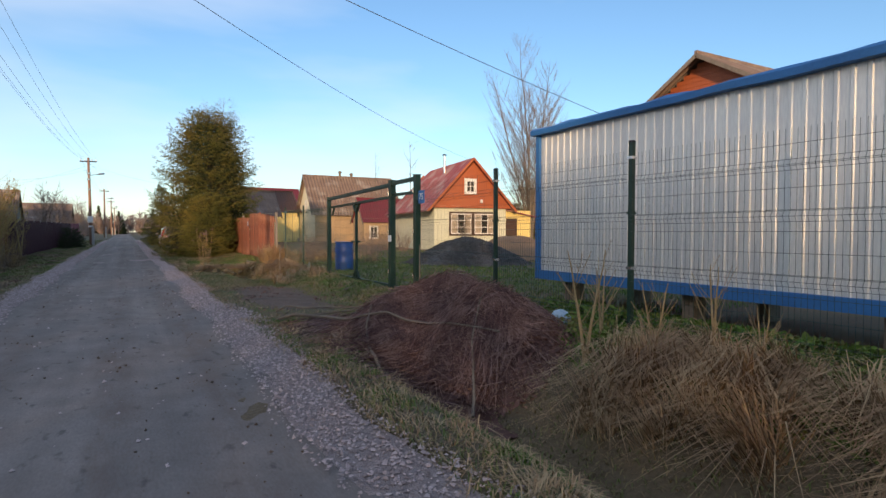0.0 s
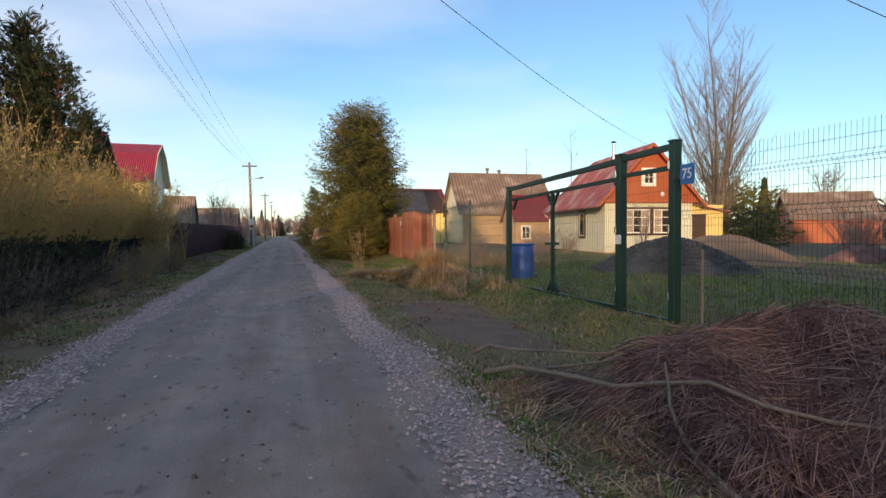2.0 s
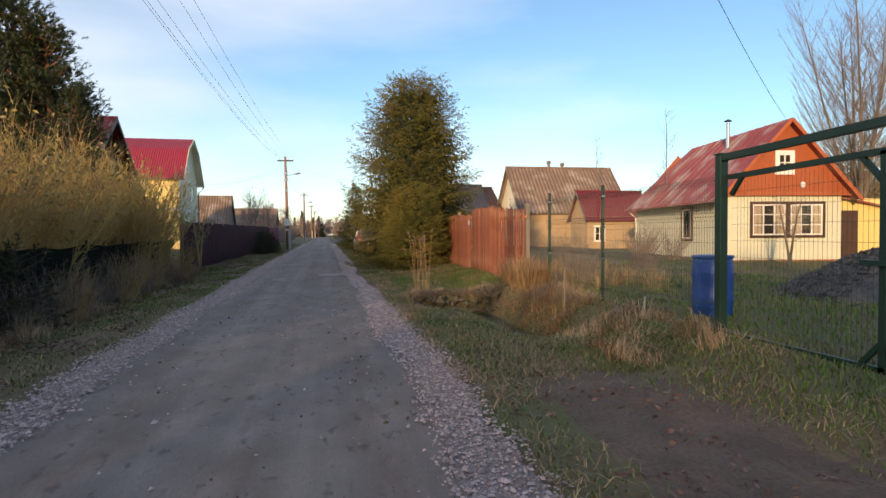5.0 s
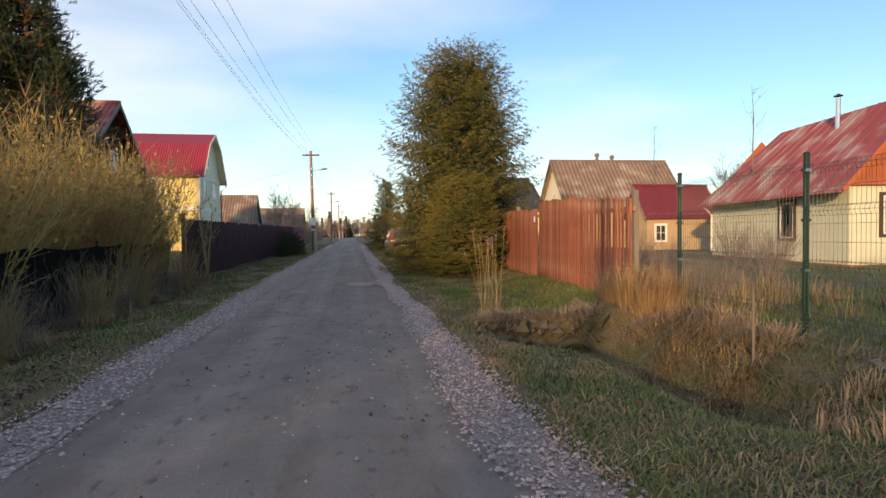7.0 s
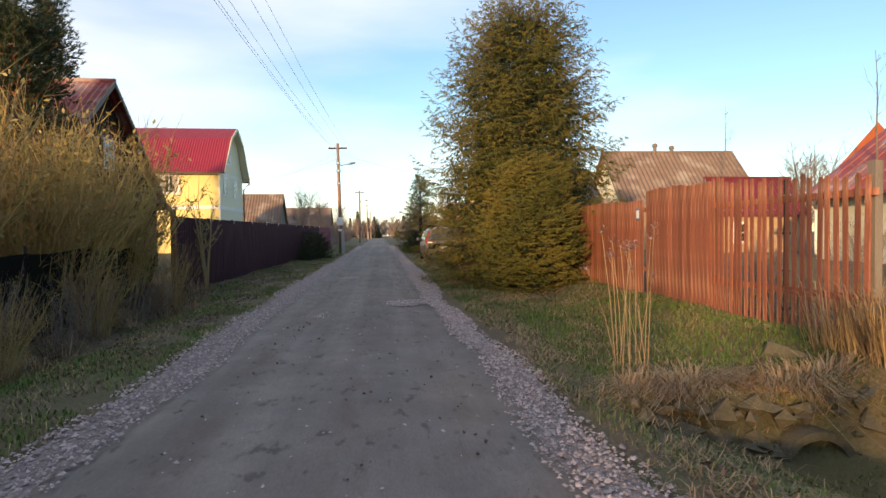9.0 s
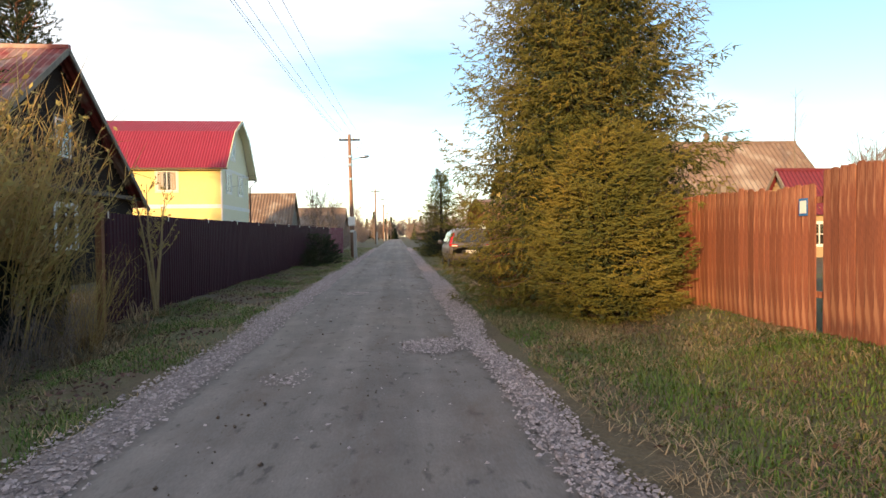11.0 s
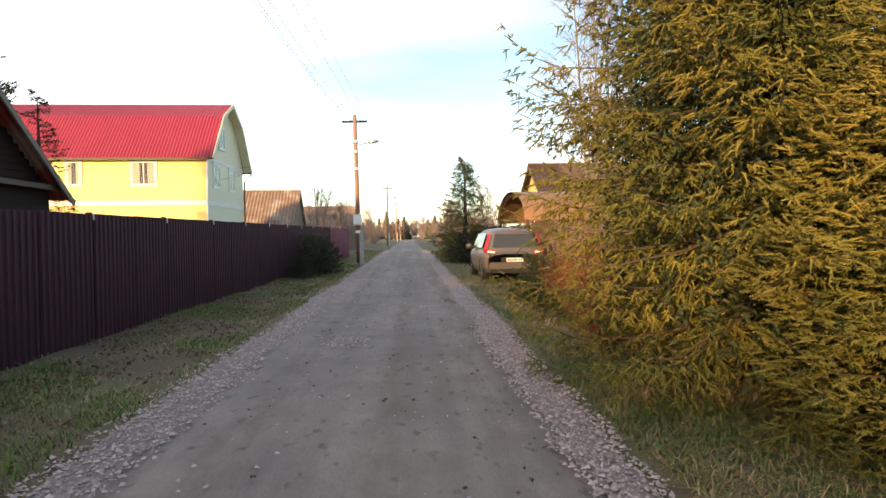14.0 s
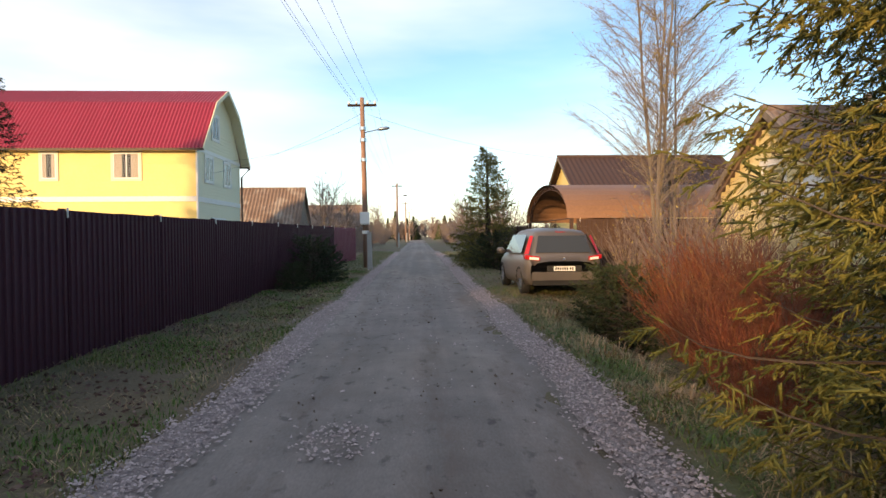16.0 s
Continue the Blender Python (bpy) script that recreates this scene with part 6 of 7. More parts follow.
for x_, y_, s_ in ((-8.0, 79.0, 1.0), (-6.4, 82.0, 0.8), (-9.0, 112.0, 1.1), (9.0, 95.0, 1.2), (6.5, 112.0, 1.0), (34.0, 60.0, 1.2), (40.0, 66.0, 1.4), (47.0, 62.0, 1.3), (-8.0, 140.0, 1.2), (7.5, 135.0, 1.3), (55.0, 50.0, 1.3), (60.0, 40.0, 1.2)):
    stand("bare_tree", x_, y_, round_, "leafless round-crowned tree far off", "tree", "far bare trees", wr_.uniform(0, 360), s_, ("wood", "spray"))
catkin_ = fan_tree(2.75, 46, 3, 0.20, 0.034, 13, 0.24, 0.9, 7, 0.22, BARK_YELLOW, TWIG_TAN, 0.42, 0.0, 0.004, 420, 0.030)
stand("sallow", -4.3, 32.95, catkin_, "small pale-stemmed sallow with opening buds by the fence", "tree", names=("wood", "spray", "foliage"))
sapling_ = fan_tree(1.35, 47, 2, 0.22, 0.016, 6, 0.34, 1.1, 3, 0.12, BARK_YELLOW, TWIG_GREY, 0.3, 0.0, 0.003)
for x_, y_, s_ in ((4.32, 4.55, 1.05), (4.75, 4.0, 0.7), (4.9, 4.9, 0.75), (4.8, 2.9, 0.6), (5.0, 3.5, 0.85)):
    stand("sapling", x_, y_, sapling_, "pale leafless sapling in the dry grass", "sapling", "saplings", wr_.uniform(0, 360), s_, ("wood", "spray"))


def build_woods():
    """Far woods that close the lane and the gardens."""
    global rng
    rng = np.random.default_rng(51)
    bare, dark = [], []
    # the forty at negative y are unseen, placed to help shade the start
    spots = [(rng.uniform(-90, 90), rng.uniform(205, 270)) for _ in range(150)] + [(-rng.uniform(75, 130), rng.uniform(60, 220)) for _ in range(110)] + [(rng.uniform(62, 130), rng.uniform(10, 220)) for _ in range(190)] + [(-rng.uniform(24, 40), rng.uniform(-50, -10)) for _ in range(40)] + [(rng.uniform(-22, 24), rng.uniform(185, 225)) for _ in range(110)]
    for x, y in spots:
        H = rng.uniform(4.5, 9.5)
        if rng.random() < 0.16:
            n = 130
            z = rng.random(n) ** 0.8
            a = rng.uniform(0, 6.283, n)
            r = 1.9 * (1 - z) + 0.1
            p = np.stack([x + 0.2 * np.cos(a), y + 0.2 * np.sin(a), 0.4 + z * H], 1)
            e = p + np.stack([r * np.cos(a), r * np.sin(a), -0.35 * r], 1)
            dark.append(cones(p, e, 0.42))
        else:
            n = 80
            z = rng.uniform(0.15, 0.9, n)
            a = rng.uniform(0, 6.283, n)
            r = 2.4 * np.sin(z * 3.0) * rng.random(n)
            p = np.stack([x + 0.35 * r * np.cos(a), y + 0.35 * r * np.sin(a), 0.4 + z * H * 0.8], 1)
            e = p + np.stack([r * np.cos(a), r * np.sin(a), 0.4 + 0.25 * H * (1 - z)], 1)
            bare.append(cones(p, e, 0.10))
            bare.append(cones(np.array([[x, y, 0.0]]), np.array([[x, y, H]]), 0.15))
    tagged(new("bare_woods", np_mesh("bare_woods", *join(*bare), TWIG_GREY)), "distant leafless woods", "woods", kind="stuff")
    tagged(new("dark_woods", np_mesh("dark_woods", *join(*dark), NEEDLE_DARK)), "distant dark conifer woods", "woods", kind="stuff")


build_woods()


# ---- dark netting fence under the willows ----
def build_netting(y0, y1):
    net = thing("netting_fence", pose(0, 0, 0), "black shade netting on stakes below the willow bushes", "fence")
    n = int((y1 - y0) / 0.25)
    s = Shape()
    rows = 6
    for i in range(n + 1):
        y = y0 + (y1 - y0) * i / n
        for j in range(rows + 1):
            u = j / rows
            w = 0.09 * noise.noise(Vector((y * 0.9, u * 2, 1.0)))
            top = 1.32 + 0.07 * noise.noise(Vector((y * 0.8, 2.0, 0)))
            s.v.append((-4.95 + w - 0.05 * math.sin(u * 3), y, ground_z(-4.95, y) - 0.05 + u * top))
    for i in range(n):
        for j in range(rows):
            a = i * (rows + 1) + j
            s.f.append((a, a + 1, a + rows + 2, a + rows + 1))
    part("net", s, NET, net, smooth=True)
    y = y0
    while y <= y1:
        part("stake", Shape().tube([(-4.99, y, ground_z(-4.99, y) - 0.1), (-5.0, y, ground_z(-4.99, y) + 1.38)], 0.022, 6), BLACK, net)
        y += 2.4


# the unseen length before y = 9 is added for its shade
build_netting(-14.0, 31.5)
weeds_ = clump(1.25, 0.55, 36, 60, 8, TWIG_GREY, 0.005, 0.5, 250, 0.35, 0.014, 0.25)
y_ = 9.5
while y_ < 31.5:
    stand("weed_clump", -4.72 + wr_.uniform(-0.15, 0.2), y_, weeds_, "dry grey weeds along the netting", "weeds", "weeds by the netting", wr_.uniform(0, 360), wr_.uniform(0.6, 1.15), SN)
    y_ += wr_.uniform(0.6, 1.0)
dark_hedge_ = conifer_meshes("hedge", 1.3, 0.7, 37, gap=0.12, per_whorl=9, per_twig=10, low=0.05, needle=0.045, width=0.014, power=0.3, spacing=0.07, mat=NEEDLE_DARK, twig_len=0.2, lift=0.4)
for y_ in (12.4, 13.6, 14.7, 15.9, 17.0, 18.3, 19.5, 21.0):
    stand("hedge_shrub", -4.85, y_, dark_hedge_, "clipped dark conifer of the hedge", "shrub", "hedge", wr_.uniform(0, 360), wr_.uniform(0.9, 1.05))


# ---- heaps ----
def heap(name, cx, cy, rx, ry, h, mat, label, seed, stones=0, size=0.03):
    s = Shape()
    n, m = 40, 14
    for j in range(m + 1):
        f = j / m
        for i in range(n):
            a = 2 * math.pi * i / n
            wob = 1 + 0.14 * noise.noise(Vector((math.cos(a) * 1.5, math.sin(a) * 1.5, seed)))
            x, y = cx + rx * f * wob * math.cos(a), cy + ry * f * wob * math.sin(a)
            k = (1 - f ** 1.5) * (1 + 0.18 * noise.noise(Vector((x, y, seed))))
            s.v.append((x, y, ground_z(x, y) - 0.03 + h * max(0.0, k) + 0.03 * noise.noise(Vector((x * 4, y * 4, seed)))))
    for j in range(m):
        for i in range(n):
            a, b = j * n + i, j * n + (i + 1) % n
            s.f.append((a, b, b + n, a + n))
    t = thing(name, pose(0, 0, 0), label, "heap")
    part("mound", s, mat, t, smooth=True)
    if stones:
        global rng
        rng = np.random.default_rng(int(seed))
        a, f = rng.uniform(0, 6.283, stones), np.sqrt(rng.random(stones)) * 1.06
        x, y = cx + rx * f * np.cos(a), cy + ry * f * np.sin(a)
        z = np.array([ground_z(p, q) for p, q in zip(x, y)]) + h * np.maximum(0, 1 - f ** 1.5) * 1.02
        o = part("stone_layer", np_mesh("stones", *rocks(np.stack([x, y, z], 1), size, 4), mat), None, t)
        tagged(o, kind="stuff")


def rocks(p, size, faces=8):
    n = len(p)
    base = np.array([[1, 0, 0], [-1, 0, 0], [0, 1, 0], [0, -1, 0], [0, 0, 1], [0, 0, -1]], dtype=float)
    s = size * rng.uniform(0.45, 1.35, (n, 1, 1))
    v = base[None] * rng.uniform(0.6, 1.2, (n, 6, 1)) * s + rng.normal(size=(n, 6, 3)) * 0.2 * s
    a = rng.uniform(0, 6.283, n)
    c, q = np.cos(a)[:, None], np.sin(a)[:, None]
    x, y = v[..., 0] * c - v[..., 1] * q, v[..., 0] * q + v[..., 1] * c
    v = np.stack([x, y, v[..., 2] * 0.75], -1) + p[:, None, :]
    f = np.array([[0, 2, 4], [2, 1, 4], [1, 3, 4], [3, 0, 4], [2, 0, 5], [1, 2, 5], [3, 1, 5], [0, 3, 5]][:faces])
    return v.reshape(-1, 3), (np.arange(n)[:, None, None] * 6 + f[None]).reshape(-1, 3)


heap("gravel_heap", 11.7, 18.9, 2.5, 2.2, 1.0, STONE_DARK, "dark grey heap of crushed gravel on the lawn", 61.0, 5000, 0.05)
heap("sand_heap", 15.6, 21.0, 2.6, 2.3, 1.15, SAND, "tan heap of sand behind the gravel heap", 62.0)
heap("twig_heap", 21.5, 20.5, 1.8, 1.2, 0.7, DEAD_LEAF, "brown heap of garden cuttings", 63.0)


def rods(w, r):
    """Three-sided bent rods along rows of points w (count, points, 3), thinner towards the end."""
    n, k = w.shape[:2]
    d = unit(w[:, -1] - w[:, 0])
    u = unit(np.cross(d, rng.normal(size=(n, 3))))
    e = np.cross(d, u)
    ring = np.stack([u, -0.5 * u + 0.87 * e, -0.5 * u - 0.87 * e], 1)
    taper = np.linspace(1.0, 0.4, k)[None, :, None, None] * r[:, None, None, None]
    v = (w[:, :, None, :] + ring[:, None] * taper).reshape(-1, 3)
    f = []
    for i in range(k - 1):
        for j in range(3):
            a, b = i * 3 + j, i * 3 + (j + 1) % 3
            f += [[a, b, b + 3], [a, b + 3, a + 3]]
    return v, (np.arange(n)[:, None, None] * (3 * k) + np.array(f)[None]).reshape(-1, 3)


def build_brush():
    """Cut branches and dry leaves thrown over the ditch."""
    global rng
    rng = np.random.default_rng(71)
    t = thing("brush_pile", pose(0, 0, 0), "heap of cut branches and dark dry leaves beside the road", "brush pile")
    cx, cy, rx, ry, h = 4.0, 7.05, 1.1, 2.4, 0.58

    def top(x, y):
        f = np.sqrt(((x - cx) / rx) ** 2 + ((y - cy) / ry) ** 2)
        lump = 0.16 * np.sin(x * 3.1 + y * 1.7) * np.cos(y * 2.3 - x)
        g = np.array([max(ground_z(p, q), 0.0065 * q - 0.5) for p, q in zip(x, y)])
        return g + (h + lump) * np.maximum(0, 1 - f ** 1.9)

    def spots(n, k=1.0):
        a, f = rng.uniform(0, 6.283, n), np.sqrt(rng.random(n)) * k
        return cx + rx * f * np.cos(a), cy + ry * f * np.sin(a)
    gx = np.linspace(cx - rx * 1.05, cx + rx * 1.05, 26)
    gy = np.linspace(cy - ry * 1.05, cy + ry * 1.05, 42)
    X, Y = np.meshgrid(gx, gy)
    Z = top(X.ravel(), Y.ravel()) - 0.06 + rng.normal(size=X.size) * 0.015
    s = Shape()
    s.v = [tuple(q) for q in np.stack([X.ravel(), Y.ravel(), Z], 1)]
    s.f = [(j * 26 + i, j * 26 + i + 1, (j + 1) * 26 + i + 1, (j + 1) * 26 + i) for j in range(41) for i in range(25)]
    part("core", s, DEAD_LEAF, t, smooth=True)
    x, y = spots(12000, 1.0)
    p = np.stack([x, y, top(x, y) - 0.04 + rng.random(len(x)) * 0.13], 1)
    o = part("leaf_litter", np_mesh("leaves", *flakes(p, 0.026, 0.3), DEAD_LEAF), None, t)
    tagged(o, kind="stuff")
    # bundles of long thin shoots, each thrown down its own way
    lines = []
    for _ in range(260):
        bx, by = spots(1, 0.70)
        az = rng.choice([0.9, 2.3, -0.6, 1.5]) + rng.normal() * 0.45
        k = int(rng.integers(18, 44))
        a = az + rng.normal(size=k) * 0.22
        L = rng.uniform(0.3, 1.15, k)
        c = np.stack([bx + rng.normal(size=k) * 0.16, by + rng.normal(size=k) * 0.16], 1)
        lift, tilt = rng.uniform(0.0, 0.16), rng.normal() * 0.16
        row = []
        for u in (-0.5, -0.15, 0.2, 0.5):
            x = c[:, 0] + np.cos(a) * L * u + rng.normal(size=k) * 0.035
            y = c[:, 1] + np.sin(a) * L * u + rng.normal(size=k) * 0.035
            row.append(np.stack([x, y, top(x, y) + 0.01 + lift * (0.5 - 1.6 * u * u) + tilt * u + rng.random(k) * 0.07], 1))
        lines.append(np.stack(row, 1))
    w = np.concatenate(lines)
    o = part("shoot_layer", np_mesh("shoots", *rods(w, rng.uniform(0.0022, 0.0055, len(w))), TWIG_BROWN), None, t)
    tagged(o, kind="stuff")
    # drooping fans of thin shoots towards the road
    n = 900
    f = rng.random(n)
    p = np.stack([2.9 + rng.normal(size=n) * 0.25, 5.2 + 4.0 * f, np.zeros(n)], 1)
    p[:, 2] = top(p[:, 0], p[:, 1]) + 0.08
    q = p + np.stack([-0.55 - 0.35 * rng.random(n), -0.7 * rng.random(n) - 0.1, np.zeros(n)], 1)
    q[:, 2] = np.array([ground_z(u, w) for u, w in q[:, :2]]) + 0.03
    o = part("shoot_fringe", np_mesh("shoots", *cones(p, q, 0.004), TWIG_BROWN), None, t)
    tagged(o, kind="stuff")
    for pts, r in ((((2.15, 9.3), (2.7, 8.6), (3.2, 7.7), (3.6, 6.7), (3.9, 5.6)), 0.034), (((2.3, 10.2), (3.2, 9.3), (4.2, 8.8)), 0.025), (((2.75, 6.4), (2.9, 7.2), (3.3, 7.9)), 0.03), (((3.6, 9.6), (4.1, 8.4), (4.6, 7.0)), 0.03), (((4.0, 9.9), (4.7, 9.2), (5.1, 8.6)), 0.028), (((2.5, 8.9), (3.5, 8.9), (4.6, 9.2)), 0.022), (((3.2, 5.0), (3.8, 6.0), (4.6, 6.5)), 0.022)):
        w = np.array(pts)
        u = np.linspace(0, len(w) - 1, 12)
        w = np.stack([np.interp(u, range(len(w)), w[:, 0]), np.interp(u, range(len(w)), w[:, 1])], 1) + np.cumsum(rng.normal(size=(12, 2)), 0) * 0.018
        z = top(w[:, 0], w[:, 1]) + 0.15
        z[0] -= 0.10
        k = [tuple(np.append(w[i], z[i])) for i in range(len(w))]
        part("branch", Shape().tube(k, list(np.linspace(r * 0.85, r * 0.3, len(k))), 7), BARK, t, "pale weathered branch")


build_brush()


def stick(name, a, b, r, mat, label, category="stick"):
    o = thing(name, pose(*a), label, category)
    part("rod", Shape().tube([(0, 0, 0), tuple((Vector(b) - Vector(a)) * 0.5 + Vector((0.01, 0.01, 0))), tuple(Vector(b) - Vector(a))], [r, r * 0.9, r * 0.7], 6), mat, o)


stick("stake", (4.72, 9.3, 0.05), (4.74, 9.32, 1.3), 0.018, GREY_WOOD, "thin bleached wooden stake in the ground", "stake")
stick("stake", (4.55, 19.4, 0.1), (4.56, 19.42, 0.95), 0.016, GREY_WOOD, "thin bleached wooden stake in the ground", "stake")
stick("pipe", (5.0, 17.6, 0.1), (5.05, 17.62, 0.62), 0.02, CONCRETE, "short grey pipe end in the grass", "pipe")
stick("fallen_stick", (4.3, 12.2, 0.24), (4.9, 12.9, 0.27), 0.016, GREY_WOOD, "bleached stick lying on the grass")
stick("fallen_stick", (4.9, 10.7, 0.27), (5.1, 10.1, 0.29), 0.016, GREY_WOOD, "bleached stick lying on the grass")
plank_ = thing("plank", pose(5.0, 18.3, ground_z(5.0, 18.3) + 0.01, 0, 0, 60), "weathered plank lying in the grass", "plank")
bevel(part("wood", Shape().box((-0.3, -0.05, 0), (0.3, 0.05, 0.03)), GREY_WOOD, plank_), 0.005)


def build_bag():
    s = Shape()
    n, m = 14, 9
    for j in range(m + 1):
        for i in range(n):
            a, b = 2 * math.pi * i / n, math.pi * j / m
            r = 0.13 * (1 + 0.3 * noise.noise(Vector((math.cos(a) * 2, math.sin(a) * 2, j * 0.7))))
            s.v.append((r * math.sin(b) * math.cos(a), r * math.sin(b) * math.sin(a), 0.11 + 0.12 * math.cos(b)))
    for j in range(m):
        for i in range(n):
            a, b = j * n + i, j * n + (i + 1) % n
            s.f.append((a, a + n, b + n, b))
    t = thing("plastic_bag", pose(5.15, 5.9, ground_z(5.15, 5.9)), "crumpled pale blue plastic bag in the weeds", "bag")
    part("bag", s, PALE_BLUE, t)


PALE_BLUE = material("pale_blue_plastic", (0.34, 0.50, 0.66), 0.35, spread=0.2, scale=8, fine=40, bump=0.2)
build_bag()


# ---- culvert with stones by the pickets ----
MOSS_STONE = material("mossy_stone", (0.115, 0.095, 0.07), 0.9, second=(0.06, 0.06, 0.035), scale=5, fine=30, bump=0.6)


def build_culvert():
    c = thing("culvert", pose(3.75, 22.3, 0.0), "broken concrete culvert ring with stones at the ditch", "culvert")
    ring = Shape()
    n = 18
    for i in range(n + 1):
        a = math.pi * i / n
        for r, d in ((0.30, 0.08), (0.37, 0.08), (0.37, 0.9), (0.30, 0.9)):
            ring.v.append((r * math.cos(a), d, -0.48 + r * math.sin(a)))
    for i in range(n):
        for j in range(4):
            a, b = i * 4 + j, i * 4 + (j + 1) % 4
            ring.f.append((a, b, b + 4, a + 4))
    part("ring", ring, MOSS_STONE, c, smooth=False)
    # black upright sheet that stands for the shade inside the culvert hole
    part("hole_shade", Shape().box((-0.42, 0.75, -0.3), (0.42, 0.8, 0.15)), BLACK, c)
    wr = random.Random(9)
    for i in range(44):
        s = Shape()
        k = 0.06 + wr.random() * 0.09
        x, y = -1.55 + (i % 22) * 0.10 + wr.uniform(-0.05, 0.05), 0.14 + wr.uniform(-0.06, 0.06) + 0.10 * (i // 22)
        low, high = ground_z(3.75 + x, 22.3 + y), ground_z(3.75 + x, 23.0)
        if abs(x) < 0.3 and i < 22:
            continue
        v, f = rocks(np.array([[x, y, low + k * 0.3 + (i // 22) * max(0.08, (high - low) * 0.55)]]), k)
        s.v, s.f = [tuple(p) for p in v], [tuple(q) for q in f]
        part("stone", s, MOSS_STONE, c)
    slabs = Shape().box((0.5, 0.2, 0.0), (0.62, 1.0, 0.42), pose(0.35, 0.3, 0, 12, 20, 30))
    bevel(part("slab", slabs, MOSS_STONE, c, "tilted concrete slab"), 0.02)


build_culvert()


# ---- gravel, grass ----
def verge_points(n, x0, x1, y0, y1, keep=None):
    p = np.stack([rng.uniform(x0, x1, n), rng.uniform(y0, y1, n)], 1)
    if keep is not None:
        p = p[keep(p[:, 0], p[:, 1])]
    z = np.array([ground_z(a, b) for a, b in p])
    return np.column_stack([p, z])


def build_gravel():
    global rng
    rng = np.random.default_rng(81)
    rows = []
    for side, n in ((1, 34000), (-1, 30000)):
        y = np.concatenate([rng.uniform(-0.5, 40, int(n * 0.8)), rng.uniform(40, 75, n - int(n * 0.8))])
        w = rng.beta(1.7, 1.6, n)
        width = np.array([0.62 + 0.25 * noise.noise(Vector((v * 0.25, side, 4.0))) for v in y])
        if side > 0:
            width = width + 0.25 * np.exp(-((y - 8) / 4.5) ** 2) - 0.22 * np.exp(-((y - 28) / 6.0) ** 2)
        edge = np.array([road_edge(v, side) for v in y])
        x = edge + side * (-0.22 + w * (width + 0.12))
        rows.append(np.stack([x, y], 1))
    # loose patches and scattered stones on the road
    for px, py, r, k in ((0.6, 29.5, 0.40, 1100), (-1.0, 28.0, 0.25, 120), (-0.9, 36.2, 0.32, 260)):
        g, c = np.sqrt(rng.random(k)) * r * rng.normal(1, 0.12, k), rng.uniform(0, 6.283, k)
        rows.append(np.stack([px + g * np.cos(c), py + 1.25 * g * np.sin(c)], 1))
    rows.append(np.stack([rng.uniform(-1.9, 1.3, 900), rng.uniform(0, 50, 900)], 1))
    p = np.concatenate(rows)
    z = np.array([max(ground_z(a, b), 0.0065 * b) for a, b in p]) + 0.016
    inside = np.array([road_edge(b, -1) < a < road_edge(b, 1) for a, b in p])
    z = z + np.where(inside, 0.012, 0.0)
    size = np.where(rng.random(len(p)) < 0.3, 0.021, 0.014)
    v, f = rocks(np.column_stack([p, z]), 1.0, 4)
    v = (v.reshape(-1, 6, 3) - np.column_stack([p, z])[:, None, :]) * size[:, None, None] + np.column_stack([p, z])[:, None, :]
    tagged(new("gravel", np_mesh("gravel", v.reshape(-1, 3), f, GRAVEL)), "pinkish grey crushed gravel along the road edges", "gravel", kind="stuff")


build_gravel()


def build_clods():
    """Dark crumbs of dry mud along the edges of the wheel tracks."""
    global rng
    rng = np.random.default_rng(83)
    n = 2600
    x = rng.choice([-1.25, -0.15, 0.72], n, p=[0.3, 0.35, 0.35]) + rng.normal(size=n) * 0.17
    x = np.where(rng.random(n) < 0.22, rng.uniform(-1.7, 1.2, n), x)
    y = rng.uniform(0.5, 52, n)
    keep = patchy(x, y, -0.12, 0.7, 9.0)
    p = np.stack([x, y, 0.0065 * y + 0.024], 1)[keep]
    size = 0.004 + 0.017 * rng.random(len(p)) ** 3
    v, f = rocks(p, 1.0, 8)
    v = (v.reshape(-1, 6, 3) - p[:, None, :]) * size[:, None, None] + p[:, None, :]
    tagged(new("mud_clods", np_mesh("mud_clods", v.reshape(-1, 3), f, MUD)), "dark brown crumbs of dry mud on the road", "mud", kind="stuff")


def blades(p, h, w, bend, a=None):
    """Bent grass blades of three triangles each."""
    n = len(p)
    a = rng.uniform(0, 6.283, n) if a is None else a
    d = np.stack([np.cos(a), np.sin(a), np.zeros(n)], 1)
    s = np.stack([-np.sin(a), np.cos(a), np.zeros(n)], 1) * (w * rng.uniform(0.6, 1.3, n))[:, None]
    h = (h * rng.uniform(0.45, 1.25, n))[:, None]
    up = np.array([0, 0, 1.0])
    b = bend * rng.uniform(0.3, 1.4, (n, 1))
    mid = p + up * h * 0.6 + d * h * b * 0.35
    tip = p + up * h * np.maximum(0.15, 1 - 0.45 * b) + d * h * b
    v = np.stack([p - s, p + s, mid + s * 0.7, mid - s * 0.7, tip], 1)
    k = np.arange(n)[:, None, None] * 5
    return v.reshape(-1, 3), (k + np.array([[0, 1, 2], [0, 2, 3], [3, 2, 4]])[None]).reshape(-1, 3)


def patchy(x, y, cut, scale=0.6, seed=0.0):
    return np.array([noise.noise(Vector((a * scale, b * scale, seed))) for a, b in zip(x, y)]) > cut


